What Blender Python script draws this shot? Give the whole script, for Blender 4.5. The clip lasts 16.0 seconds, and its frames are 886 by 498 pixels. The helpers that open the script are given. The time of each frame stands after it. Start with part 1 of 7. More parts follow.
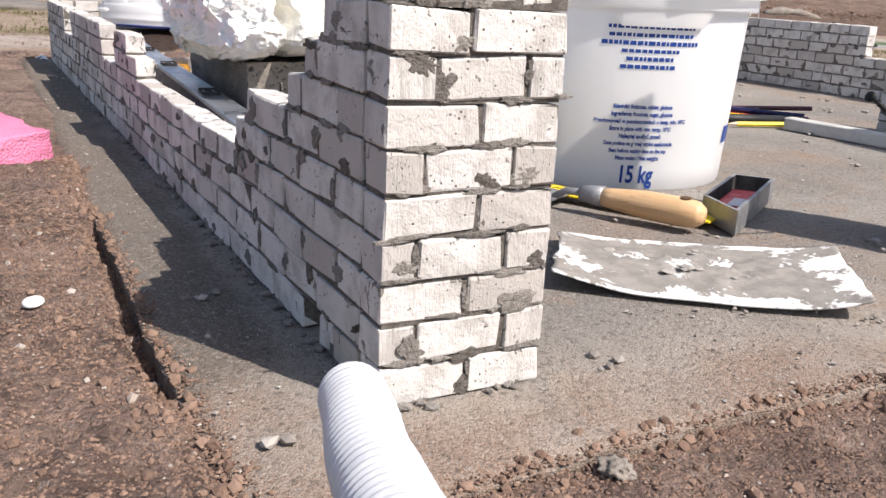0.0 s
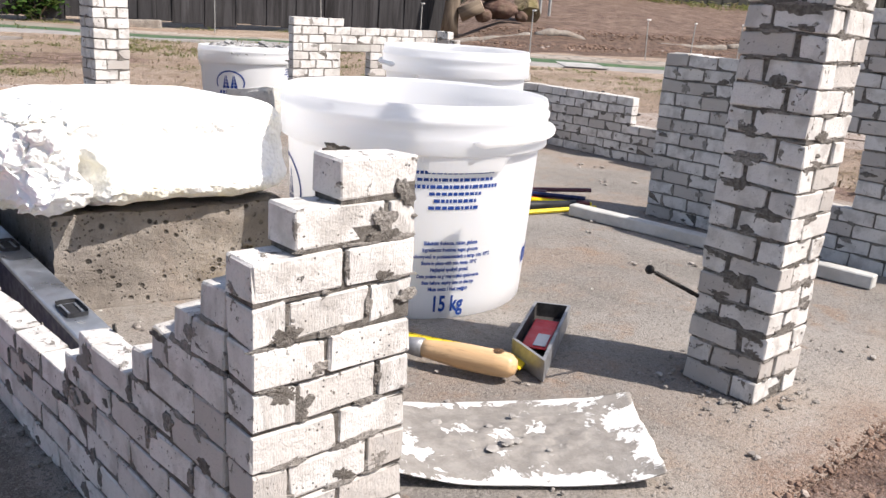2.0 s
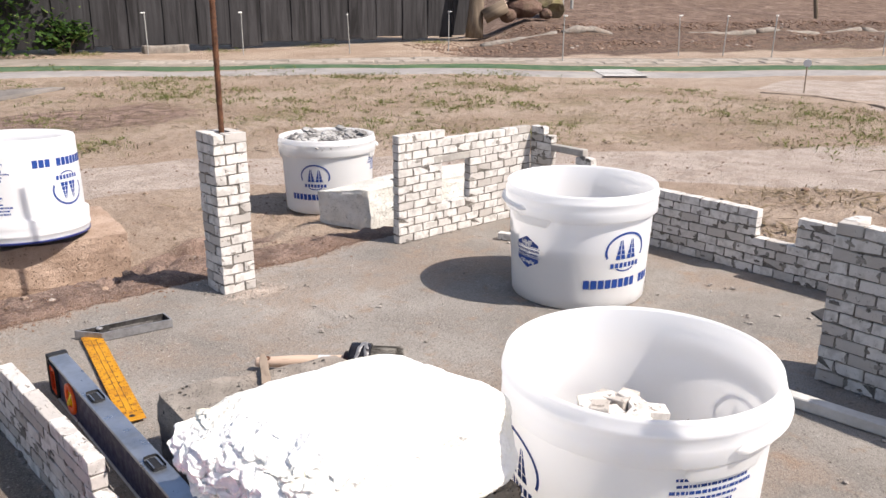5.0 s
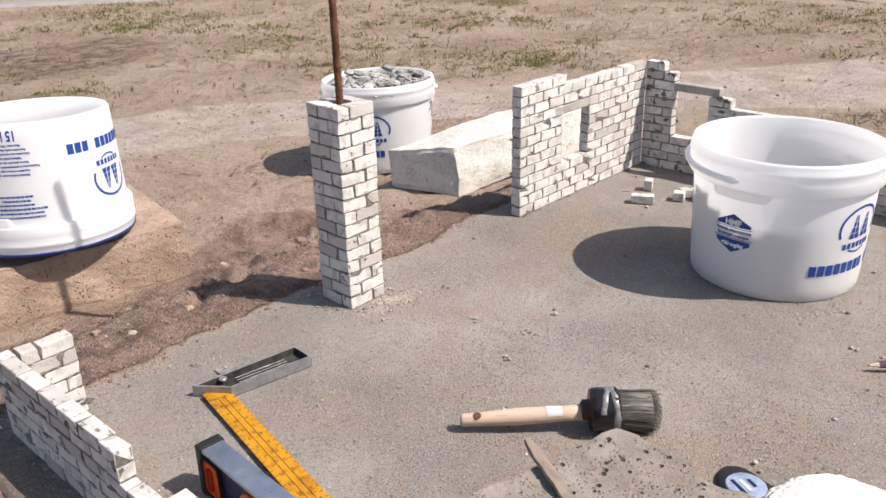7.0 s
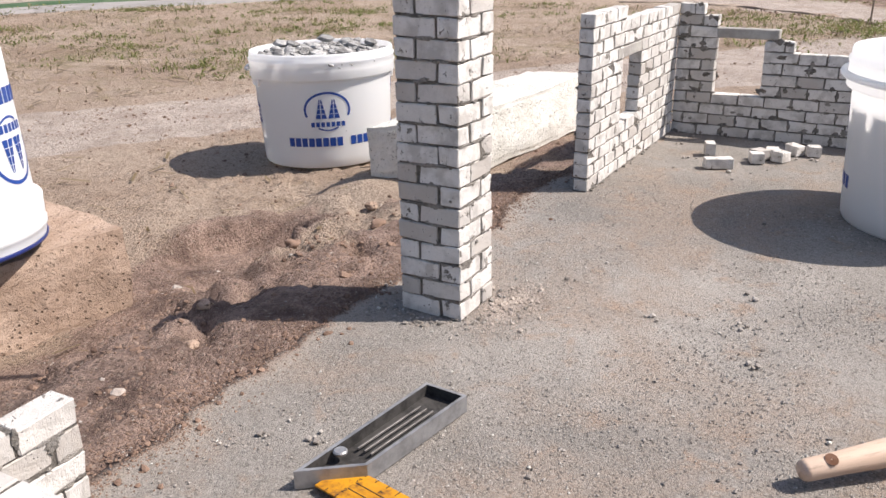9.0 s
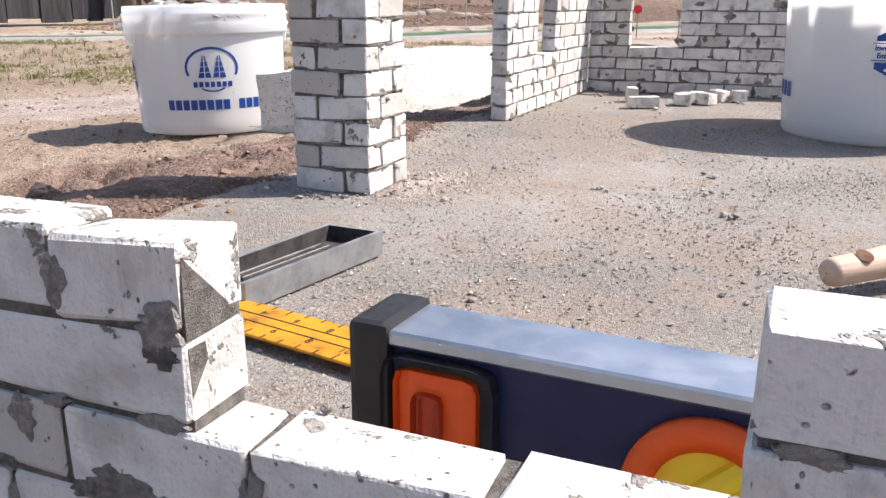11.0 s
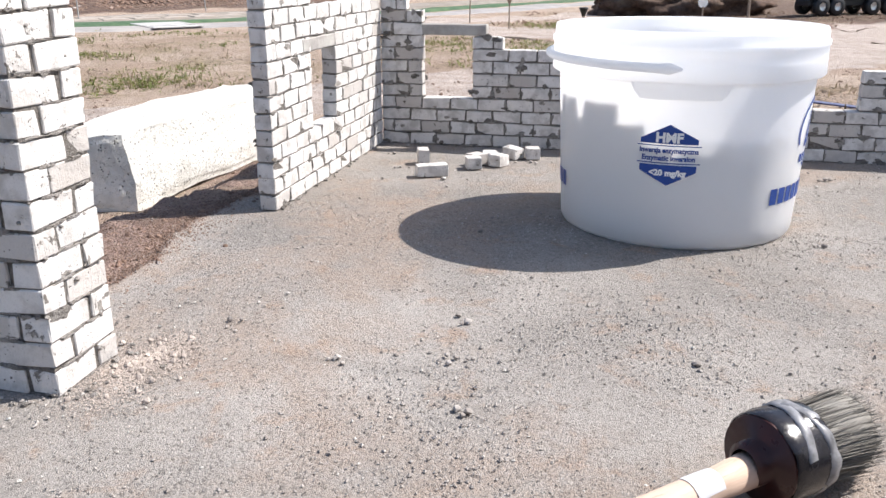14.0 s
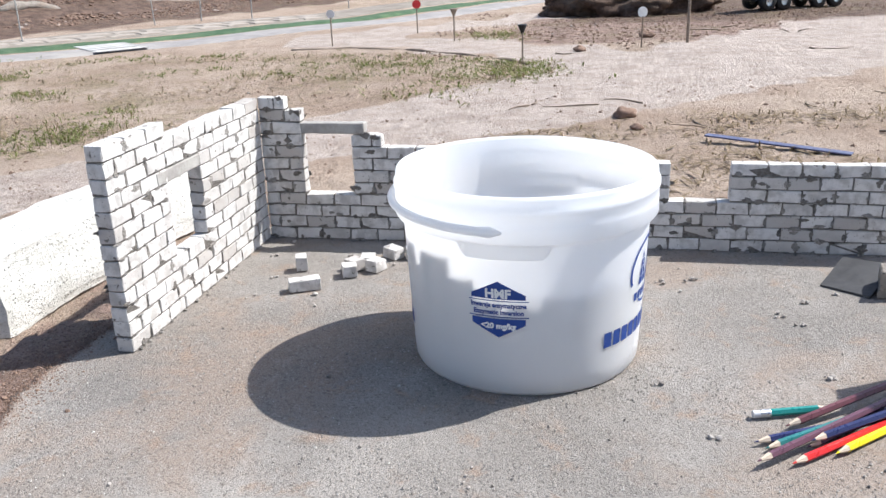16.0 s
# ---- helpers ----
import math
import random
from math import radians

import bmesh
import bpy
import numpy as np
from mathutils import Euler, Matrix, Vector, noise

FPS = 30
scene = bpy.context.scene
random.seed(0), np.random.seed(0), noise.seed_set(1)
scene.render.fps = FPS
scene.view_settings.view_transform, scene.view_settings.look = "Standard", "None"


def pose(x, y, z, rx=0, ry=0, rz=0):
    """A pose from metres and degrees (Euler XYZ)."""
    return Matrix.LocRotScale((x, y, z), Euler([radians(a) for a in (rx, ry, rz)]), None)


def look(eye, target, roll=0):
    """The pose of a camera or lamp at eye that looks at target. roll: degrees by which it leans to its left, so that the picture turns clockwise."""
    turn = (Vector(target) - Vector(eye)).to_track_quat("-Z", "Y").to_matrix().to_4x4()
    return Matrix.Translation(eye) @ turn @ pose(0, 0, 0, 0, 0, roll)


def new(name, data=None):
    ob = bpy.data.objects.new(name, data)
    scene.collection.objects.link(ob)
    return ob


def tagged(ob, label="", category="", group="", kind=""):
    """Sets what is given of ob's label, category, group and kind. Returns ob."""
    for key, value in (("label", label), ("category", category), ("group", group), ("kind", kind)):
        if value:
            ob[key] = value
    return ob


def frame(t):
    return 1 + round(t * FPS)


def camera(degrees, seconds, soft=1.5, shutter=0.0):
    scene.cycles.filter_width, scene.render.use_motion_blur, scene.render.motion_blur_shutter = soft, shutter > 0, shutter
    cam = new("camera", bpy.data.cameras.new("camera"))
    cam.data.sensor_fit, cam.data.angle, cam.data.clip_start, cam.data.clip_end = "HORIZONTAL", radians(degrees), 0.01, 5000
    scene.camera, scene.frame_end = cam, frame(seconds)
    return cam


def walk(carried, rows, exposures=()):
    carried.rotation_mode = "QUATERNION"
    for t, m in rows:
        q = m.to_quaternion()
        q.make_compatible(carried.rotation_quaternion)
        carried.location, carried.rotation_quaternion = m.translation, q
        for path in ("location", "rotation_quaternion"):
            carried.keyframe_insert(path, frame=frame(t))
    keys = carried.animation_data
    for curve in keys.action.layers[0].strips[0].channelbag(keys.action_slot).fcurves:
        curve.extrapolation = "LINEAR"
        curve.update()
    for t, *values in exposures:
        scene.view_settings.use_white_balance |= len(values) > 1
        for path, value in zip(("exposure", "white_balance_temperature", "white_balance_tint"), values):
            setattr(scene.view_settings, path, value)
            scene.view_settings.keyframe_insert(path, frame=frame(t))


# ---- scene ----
cam = camera(54.8, 16.0)
PATH = [
    (0, (-0.128, -0.283, 0.165), (0.786, 1.394, -0.427), 3.0),
    (0.5, (-0.146, -0.287, 0.179), (0.852, 1.347, -0.397), 3.7),
    (1, (-0.145, -0.286, 0.211), (0.982, 1.267, -0.354), 3.9),
    (1.5, (-0.148, -0.279, 0.241), (1.11, 1.172, -0.316), 4.1),
    (2, (-0.15, -0.263, 0.287), (1.157, 1.148, -0.261), 3.8),
    (2.5, (-0.167, -0.249, 0.339), (1.155, 1.152, -0.198), 3.2),
    (3, (-0.185, -0.245, 0.389), (1.142, 1.156, -0.134), 2.5),
    (3.5, (-0.216, -0.248, 0.438), (1.108, 1.161, -0.072), 2.0),
    (4, (-0.234, -0.221, 0.525), (1.013, 1.257, 0.015), 1.3),
    (4.2, (-0.225, -0.191, 0.564), (1.006, 1.296, 0.04), 1.2),
    (6.3, (-0.269, 0.299, 0.548), (1.063, 1.588, -0.204), -1.2),
    (6.5, (-0.264, 0.353, 0.553), (1.062, 1.635, -0.22), -0.8),
    (7, (-0.267, 0.48, 0.576), (1.059, 1.752, -0.215), -1.5),
    (7.5, (-0.283, 0.637, 0.552), (1.049, 1.895, -0.251), -2.0),
    (8, (-0.269, 0.775, 0.555), (1.08, 2.016, -0.246), -2.7),
    (8.5, (-0.231, 0.907, 0.486), (1.218, 2.048, -0.287), -2.5),
    (9, (-0.199, 0.999, 0.355), (1.419, 1.935, -0.356), -0.8),
    (9.5, (-0.165, 1.061, 0.217), (1.566, 1.866, -0.379), 0.5),
    (9.7, (-0.155, 1.066, 0.187), (1.586, 1.88, -0.364), -1.4),
    (11.8, (-0.116, 1.045, 0.141), (1.677, 1.733, -0.417), 1.7),
    (12, (-0.114, 1.047, 0.146), (1.688, 1.712, -0.411), 1.8),
    (12.5, (-0.094, 1.049, 0.173), (1.739, 1.622, -0.387), 1.5),
    (13, (-0.059, 1.038, 0.204), (1.777, 1.581, -0.375), 0.6),
    (13.5, (-0.015, 1.021, 0.232), (1.826, 1.502, -0.383), 0.5),
    (14, (0.017, 0.996, 0.268), (1.866, 1.429, -0.36), -0.0),
    (14.5, (0.031, 0.98, 0.3), (1.88, 1.388, -0.344), -0.3),
    (15, (0.053, 0.947, 0.345), (1.9, 1.347, -0.307), -0.7),
    (15.5, (0.081, 0.903, 0.39), (1.926, 1.306, -0.269), -1.3),
    (16, (0.095, 0.865, 0.427), (1.944, 1.248, -0.234), -2.0),
]
walk(cam, [(t, look(eye, target, roll)) for t, eye, target, roll in PATH], exposures=[
    (0.0, 0.53, 6700, 13), (3.0, 0.62, 6650, 12.5), (4.2, 0.61, 6800, 13), (7.0, 0.49, 6850, 13.5), (8.0, 0.54, 6750, 13), (9.0, 0.59, 6700, 13), (9.5, 0.89, 6650, 13), (12.0, 0.93, 6600, 13), (13.5, 0.89, 6450, 12), (15.0, 0.83, 6250, 10), (16.0, 0.79, 6150, 9)])
# ---------------------------------------------------------------- world and light
SUN = Vector((0.306, -0.561, 0.769))          # towards the sun
world = bpy.data.worlds.new("sky")
scene.world = world
world.use_nodes = True
wn = world.node_tree
sky = wn.nodes.new("ShaderNodeTexSky")
sky.sky_type, sky.sun_disc = "NISHITA", False
sky.sun_elevation = math.asin(SUN.z)
sky.sun_rotation = math.atan2(SUN.x, SUN.y)
sky.air_density, sky.dust_density = 1.0, 1.6
wn.nodes["Background"].inputs["Strength"].default_value = 0.105
wn.links.new(sky.outputs[0], wn.nodes["Background"].inputs["Color"])
lamp = bpy.data.lights.new("sun", "SUN")
lamp.energy, lamp.angle, lamp.color = 4.55, radians(0.53), (1.0, 0.955, 0.89)
sun = new("sun", lamp)
sun.matrix_world = look(SUN * 20, (0, 0, 0))

# ---------------------------------------------------------------- materials
BL, BW, BH = 0.0424, 0.0205, 0.0160          # one mini brick


class Nodes:
    """Short hand for building a node material."""

    def __init__(self, name):
        self.mat = bpy.data.materials.new(name)
        self.mat.use_nodes = True
        self.t = self.mat.node_tree
        self.bsdf = self.t.nodes["Principled BSDF"]
        self.tc = self.t.nodes.new("ShaderNodeTexCoord")
        self.out = self.t.nodes["Material Output"]

    def link(self, a, b):
        self.t.links.new(a, b)

    def put(self, socket, v):
        if isinstance(v, bpy.types.NodeSocket):
            self.link(v, socket)
        else:
            socket.default_value = v

    def coords(self, which="Object", shift=False, scale=(1, 1, 1)):
        m = self.t.nodes.new("ShaderNodeMapping")
        self.link(self.tc.outputs[which], m.inputs["Vector"])
        m.inputs["Scale"].default_value = scale
        if shift:
            i = self.t.nodes.new("ShaderNodeObjectInfo")
            s = self.t.nodes.new("ShaderNodeVectorMath")
            s.operation = "SCALE"
            s.inputs[0].default_value = (37.0, 91.0, 53.0)
            self.link(i.outputs["Random"], s.inputs["Scale"])
            self.link(s.outputs[0], m.inputs["Location"])
        return m.outputs[0]

    def noise(self, vec, scale, detail=4, rough=0.55, dist=0.0):
        n = self.t.nodes.new("ShaderNodeTexNoise")
        self.link(vec, n.inputs["Vector"])
        n.inputs["Scale"].default_value = scale
        n.inputs["Detail"].default_value = detail
        n.inputs["Roughness"].default_value = rough
        n.inputs["Distortion"].default_value = dist
        return n.outputs["Fac"]

    def voronoi(self, vec, scale, feature="F1", out="Distance", rand=1.0):
        n = self.t.nodes.new("ShaderNodeTexVoronoi")
        n.feature = feature
        self.link(vec, n.inputs["Vector"])
        n.inputs["Scale"].default_value = scale
        n.inputs["Randomness"].default_value = rand
        return n.outputs[out]

    def ramp(self, fac, a, b, lo=0.0, hi=1.0):
        n = self.t.nodes.new("ShaderNodeMapRange")
        n.interpolation_type = "SMOOTHSTEP"
        self.put(n.inputs["Value"], fac)
        n.inputs["From Min"].default_value, n.inputs["From Max"].default_value = a, b
        n.inputs["To Min"].default_value, n.inputs["To Max"].default_value = lo, hi
        return n.outputs[0]

    def math(self, op, a, b=0.0):
        n = self.t.nodes.new("ShaderNodeMath")
        n.operation = op
        self.put(n.inputs[0], a)
        self.put(n.inputs[1], b)
        return n.outputs[0]

    def mix(self, fac, a, b):
        n = self.t.nodes.new("ShaderNodeMix")
        n.data_type = "RGBA"
        self.put(n.inputs["Factor"], fac)
        self.put(n.inputs["A"], (*a, 1) if isinstance(a, tuple) and len(a) == 3 else a)
        self.put(n.inputs["B"], (*b, 1) if isinstance(b, tuple) and len(b) == 3 else b)
        return n.outputs["Result"]

    def random(self):
        return self.t.nodes.new("ShaderNodeObjectInfo").outputs["Random"]

    def island(self):
        return self.t.nodes.new("ShaderNodeNewGeometry").outputs["Random Per Island"]

    def attr(self, name):
        n = self.t.nodes.new("ShaderNodeAttribute")
        n.attribute_name = name
        return n.outputs["Fac"]

    def bump(self, height, strength, dist, normal=None):
        n = self.t.nodes.new("ShaderNodeBump")
        n.inputs["Strength"].default_value, n.inputs["Distance"].default_value = strength, dist
        self.link(height, n.inputs["Height"])
        if normal is not None:
            self.link(normal, n.inputs["Normal"])
        return n.outputs[0]

    def done(self, color, rough=0.9, metal=0.0, normal=None, spec=0.3):
        b = self.bsdf
        self.put(b.inputs["Base Color"], (*color, 1) if isinstance(color, tuple) else color)
        self.put(b.inputs["Roughness"], rough)
        b.inputs["Metallic"].default_value = metal
        b.inputs["Specular IOR Level"].default_value = spec
        if normal is not None:
            self.link(normal, b.inputs["Normal"])
        return self.mat


def brick_material():
    n = Nodes("silicate_brick")
    v = n.coords(shift=True)
    tone = n.mix(n.ramp(n.random(), 0.0, 0.45), (0.43, 0.392, 0.360), (0.66, 0.635, 0.61))
    blot = n.noise(v, 55, 4)
    c = n.mix(n.ramp(blot, 0.42, 0.68), tone, (0.46, 0.435, 0.41))
    fine = n.noise(v, 900, 3)
    c = n.mix(n.ramp(fine, 0.5, 0.75, 0, 0.35), c, (0.38, 0.36, 0.34))
    pore = n.voronoi(v, 330)
    pores = n.ramp(pore, 0.10, 0.20, 1, 0)
    pores = n.math("MULTIPLY", pores, n.ramp(n.noise(v, 95, 3), 0.50, 0.60))
    c = n.mix(pores, c, (0.16, 0.15, 0.14))
    smear = n.noise(v, 105, 5, 0.66, 0.5)
    xyz = n.t.nodes.new("ShaderNodeSeparateXYZ")
    n.link(n.tc.outputs["Object"], xyz.inputs[0])
    rim = n.math("MAXIMUM", n.ramp(n.math("ABSOLUTE", xyz.outputs[0]), BL / 2 - 0.0042, BL / 2),
                 n.ramp(n.math("ABSOLUTE", xyz.outputs[2]), BH / 2 - 0.0034, BH / 2))
    # mortar left on the arrises and in blots
    smear = n.math("ADD", smear, n.math("MULTIPLY", rim, 0.055))
    smears = n.ramp(smear, 0.655, 0.690)
    c = n.mix(smears, c, n.mix(n.ramp(n.noise(v, 300, 4, 0.7), 0.35, 0.65), (0.165, 0.148, 0.131), (0.30, 0.277, 0.25)))
    saw = n.noise(n.coords(shift=True, scale=(1, 1, 0.06)), 1100, 3)
    c = n.mix(n.ramp(saw, 0.55, 0.8, 0, 0.25), c, (0.42, 0.40, 0.375))
    h = n.math("ADD", n.math("MULTIPLY", fine, 0.4), n.math("MULTIPLY", n.noise(v, 220, 5), 1.0))
    h = n.math("SUBTRACT", h, n.math("MULTIPLY", pores, 1.2))
    h = n.math("ADD", h, n.math("MULTIPLY", smears, 0.9))
    h = n.math("ADD", h, n.math("MULTIPLY", saw, 0.35))
    return n.done(c, 0.92, normal=n.bump(h, 0.9, 0.0011))


def mortar_material():
    n = Nodes("cement_mortar")
    v = n.coords()
    a = n.noise(v, 420, 5, 0.7)
    c = n.mix(n.ramp(a, 0.35, 0.65), (0.135, 0.121, 0.108), (0.25, 0.23, 0.208))
    dry = n.mix(n.ramp(a, 0.35, 0.65), (0.235, 0.214, 0.192), (0.385, 0.355, 0.325))
    c = n.mix(n.ramp(n.island(), 0.15, 0.5), c, dry)
    c = n.mix(n.ramp(n.noise(v, 30, 3), 0.45, 0.7, 0, 0.6), c, (0.29, 0.27, 0.25))
    return n.done(c, 0.95, normal=n.bump(a, 1.0, 0.003))


def slab_material():
    n = Nodes("concrete_screed")
    v = n.coords()
    big = n.noise(v, 2.6, 5, 0.6)
    c = n.mix(n.ramp(big, 0.35, 0.68), (0.212, 0.194, 0.176), (0.345, 0.318, 0.290))
    # rusty sand trodden in, in clouds
    c = n.mix(n.ramp(n.noise(v, 3.7, 7, 0.68, 0.4), 0.45, 0.62, 0, 0.75), c, (0.288, 0.222, 0.176))
    c = n.mix(n.ramp(n.noise(v, 17, 7, 0.72, 0.4), 0.53, 0.68, 0, 0.72), c, (0.30, 0.208, 0.150))
    c = n.mix(n.ramp(n.noise(v, 8.0, 6, 0.7), 0.58, 0.78, 0, 0.6), c, (0.178, 0.166, 0.154))
    dust = n.math("ADD", n.attr("dust"), n.math("MULTIPLY", n.math("SUBTRACT", n.noise(v, 8, 6, 0.7), 0.5), 0.9))
    c = n.mix(n.ramp(dust, 0.25, 0.85, 0, 0.7), c, (0.375, 0.318, 0.264))
    c = n.mix(n.ramp(dust, 0.62, 0.98, 0, 0.9), c, (0.265, 0.182, 0.136))
    # damp outer strip, with the wall's shade deepened into its colour
    wet_shade = n.math("ADD", n.attr("wet_shade"), n.math("MULTIPLY", n.math("SUBTRACT", n.noise(v, 13, 6, 0.7), 0.5), 0.9))
    c = n.mix(n.ramp(wet_shade, 0.35, 0.75, 0, 0.75), c, (0.118, 0.096, 0.076))
    scuff = n.math("MULTIPLY", n.ramp(n.noise(v, 46, 5, 0.7), 0.62, 0.70), n.ramp(n.noise(v, 6, 3), 0.50, 0.62))
    c = n.mix(n.math("MULTIPLY", scuff, 0.7), c, (0.115, 0.078, 0.058))
    streak = n.noise(n.coords(scale=(1, 0.25, 1)), 22, 7, 0.7, 0.6)
    c = n.mix(n.ramp(streak, 0.50, 0.75, 0, 0.40), c, (0.160, 0.145, 0.130))
    # pale scuffs of dried cement
    c = n.mix(n.ramp(n.noise(n.coords(scale=(0.45, 1, 1)), 7.5, 7, 0.72, 0.5), 0.56, 0.72, 0, 0.55), c, (0.41, 0.385, 0.355))
    g = n.voronoi(v, 1250, out="Color")
    sep = n.t.nodes.new("ShaderNodeSeparateColor")
    n.link(g, sep.inputs[0])
    grain = sep.outputs[0]
    c = n.mix(n.ramp(grain, 0.62, 1.0, 0, 0.42), c, (0.42, 0.39, 0.355))
    c = n.mix(n.ramp(grain, 0.28, 0.0, 0, 0.55), c, (0.080, 0.070, 0.062))
    g2 = n.voronoi(v, 430, out="Color")
    sep2 = n.t.nodes.new("ShaderNodeSeparateColor")
    n.link(g2, sep2.inputs[0])
    c = n.mix(n.ramp(sep2.outputs[1], 0.14, 0.0, 0, 0.5), c, (0.085, 0.075, 0.066))
    c = n.mix(n.ramp(sep2.outputs[1], 0.88, 1.0, 0, 0.35), c, (0.40, 0.37, 0.34))
    patch = n.ramp(n.noise(v, 9, 5, 0.65), 0.36, 0.62, 0.2, 1.0)
    h = n.math("ADD", n.math("MULTIPLY", n.voronoi(v, 1250), -0.5), n.math("MULTIPLY", n.math("MULTIPLY", n.voronoi(v, 430), -0.6), patch))
    h = n.math("ADD", h, n.math("MULTIPLY", n.noise(v, 160, 8, 0.75), 1.2))
    return n.done(c, 0.93, normal=n.bump(h, 0.85, 0.0017))


def soil_material():
    n = Nodes("sandy_soil")
    v = n.coords()
    big = n.noise(v, 1.7, 6, 0.62)
    sand = n.mix(n.ramp(big, 0.35, 0.65), (0.385, 0.287, 0.218), (0.490, 0.388, 0.306))
    sand = n.mix(n.ramp(n.noise(v, 11, 6, 0.7), 0.55, 0.75, 0, 0.6), sand, (0.25, 0.175, 0.125))
    sand = n.mix(n.ramp(n.noise(v, 3.1, 8, 0.78, 0.5), 0.50, 0.66, 0, 0.55), sand, (0.30, 0.215, 0.155))
    sand = n.mix(n.ramp(n.noise(v, 42, 6, 0.75), 0.56, 0.72, 0, 0.65), sand, (0.19, 0.135, 0.095))
    sand = n.mix(n.ramp(n.noise(v, 85, 5, 0.75), 0.54, 0.70, 0, 0.5), sand, (0.175, 0.122, 0.088))
    damp = n.mix(n.ramp(n.noise(v, 14, 7, 0.74), 0.36, 0.64), (0.130, 0.083, 0.068), (0.375, 0.264, 0.214))
    pale = n.mix(n.ramp(n.noise(v, 9, 6, 0.7), 0.35, 0.65), (0.43, 0.352, 0.300), (0.56, 0.480, 0.425))
    wet_shade = n.math("ADD", n.attr("damp"), n.math("MULTIPLY", n.math("SUBTRACT", n.noise(v, 7, 6, 0.72), 0.5), 1.7))
    c = n.mix(n.ramp(wet_shade, 0.35, 0.65), sand, damp)
    bare = n.math("ADD", n.attr("bare"), n.math("MULTIPLY", n.math("SUBTRACT", n.noise(v, 5, 6, 0.7), 0.5), 0.7))
    c = n.mix(n.ramp(bare, 0.38, 0.62), c, pale)
    churn = n.math("ADD", n.attr("churn"), n.math("MULTIPLY", n.math("SUBTRACT", n.noise(v, 4.5, 7, 0.74), 0.5), 0.9))
    c = n.mix(n.ramp(churn, 0.35, 0.65), c, n.mix(n.ramp(n.noise(v, 12, 7, 0.75), 0.36, 0.64), (0.060, 0.036, 0.027), (0.185, 0.120, 0.090)))
    weed = n.math("MULTIPLY", n.attr("weed"), n.ramp(n.noise(v, 3.2, 8, 0.75), 0.48, 0.66, 0, 0.58))
    c = n.mix(weed, c, n.mix(n.ramp(n.noise(v, 30, 5, 0.7), 0.4, 0.6), (0.120, 0.115, 0.045), (0.32, 0.265, 0.145)))
    g = n.voronoi(v, 300, out="Color")
    sep = n.t.nodes.new("ShaderNodeSeparateColor")
    n.link(g, sep.inputs[0])
    c = n.mix(n.ramp(sep.outputs[0], 0.93, 1.0, 0, 0.5), c, (0.45, 0.38, 0.32))
    c = n.mix(n.ramp(sep.outputs[1], 0.2, 0.0, 0, 0.5), c, (0.05, 0.037, 0.028))
    g3 = n.voronoi(v, 950, out="Color")
    sep3 = n.t.nodes.new("ShaderNodeSeparateColor")
    n.link(g3, sep3.inputs[0])
    c = n.mix(n.ramp(sep3.outputs[0], 0.35, 0.0, 0, 0.45), c, (0.085, 0.054, 0.040))
    c = n.mix(n.ramp(sep3.outputs[0], 0.75, 1.0, 0, 0.35), c, (0.46, 0.36, 0.28))
    h = n.math("ADD", n.math("MULTIPLY", n.voronoi(v, 950), -0.22), n.math("MULTIPLY", n.voronoi(v, 300), -0.40))
    h = n.math("ADD", h, n.math("MULTIPLY", n.noise(v, 110, 9, 0.8), 0.9))
    h = n.math("ADD", h, n.math("MULTIPLY", n.noise(v, 30, 6, 0.7), 0.9))
    h = n.math("ADD", h, n.math("MULTIPLY", n.noise(v, 8, 7, 0.75), 2.2))
    return n.done(c, 0.97, normal=n.bump(h, 1.0, 0.0068))


def rough_material(name, a, b, scale=40, spots=None, bump=0.003, rough=0.93, pits=None, pit=0.3):
    n = Nodes(name)
    v = n.coords()
    c = n.mix(n.ramp(n.noise(v, scale, 6, 0.68), 0.34, 0.68), a, b)
    h = n.noise(v, scale * 5, 6, 0.7)
    if spots:
        c = n.mix(n.ramp(n.noise(v, scale * 0.35, 5, 0.6), 0.52, 0.72, 0, 0.8), c, spots)
    if pits:
        p = n.ramp(n.voronoi(v, pits), 0.15, 0.30, 1, 0)
        p = n.math("MULTIPLY", p, n.ramp(n.noise(v, pits * 0.37, 3), 0.47, 0.56))
        c = n.mix(p, c, tuple(x * pit for x in a))
        h = n.math("SUBTRACT", h, n.math("MULTIPLY", p, 1.5))
        q = n.ramp(n.voronoi(v, pits * 2.7), 0.16, 0.30, 1, 0)
        q = n.math("MULTIPLY", q, n.ramp(n.noise(v, pits * 0.6, 3), 0.44, 0.54))
        c = n.mix(n.math("MULTIPLY", q, 0.75), c, tuple(x * (pit + 0.1) for x in a))
        h = n.math("SUBTRACT", h, n.math("MULTIPLY", q, 0.9))
    return n.done(c, rough, normal=n.bump(h, 0.8, bump))


def plain_material(name, color, rough=0.5, metal=0.0, spec=0.4, vary=0.25, scale=30):
    n = Nodes(name)
    v = n.coords()
    dark = tuple(x * (1 - vary) for x in color)
    w = n.noise(v, scale, 6, 0.65)
    c = n.mix(n.ramp(w, 0.38, 0.7), color, dark)
    r = n.ramp(n.noise(v, scale * 3, 4), 0.3, 0.7, max(rough - 0.1, 0.05), min(rough + 0.12, 1))
    return n.done(c, r, metal, n.bump(n.noise(v, scale * 12, 3), 0.15, 0.0006), spec)


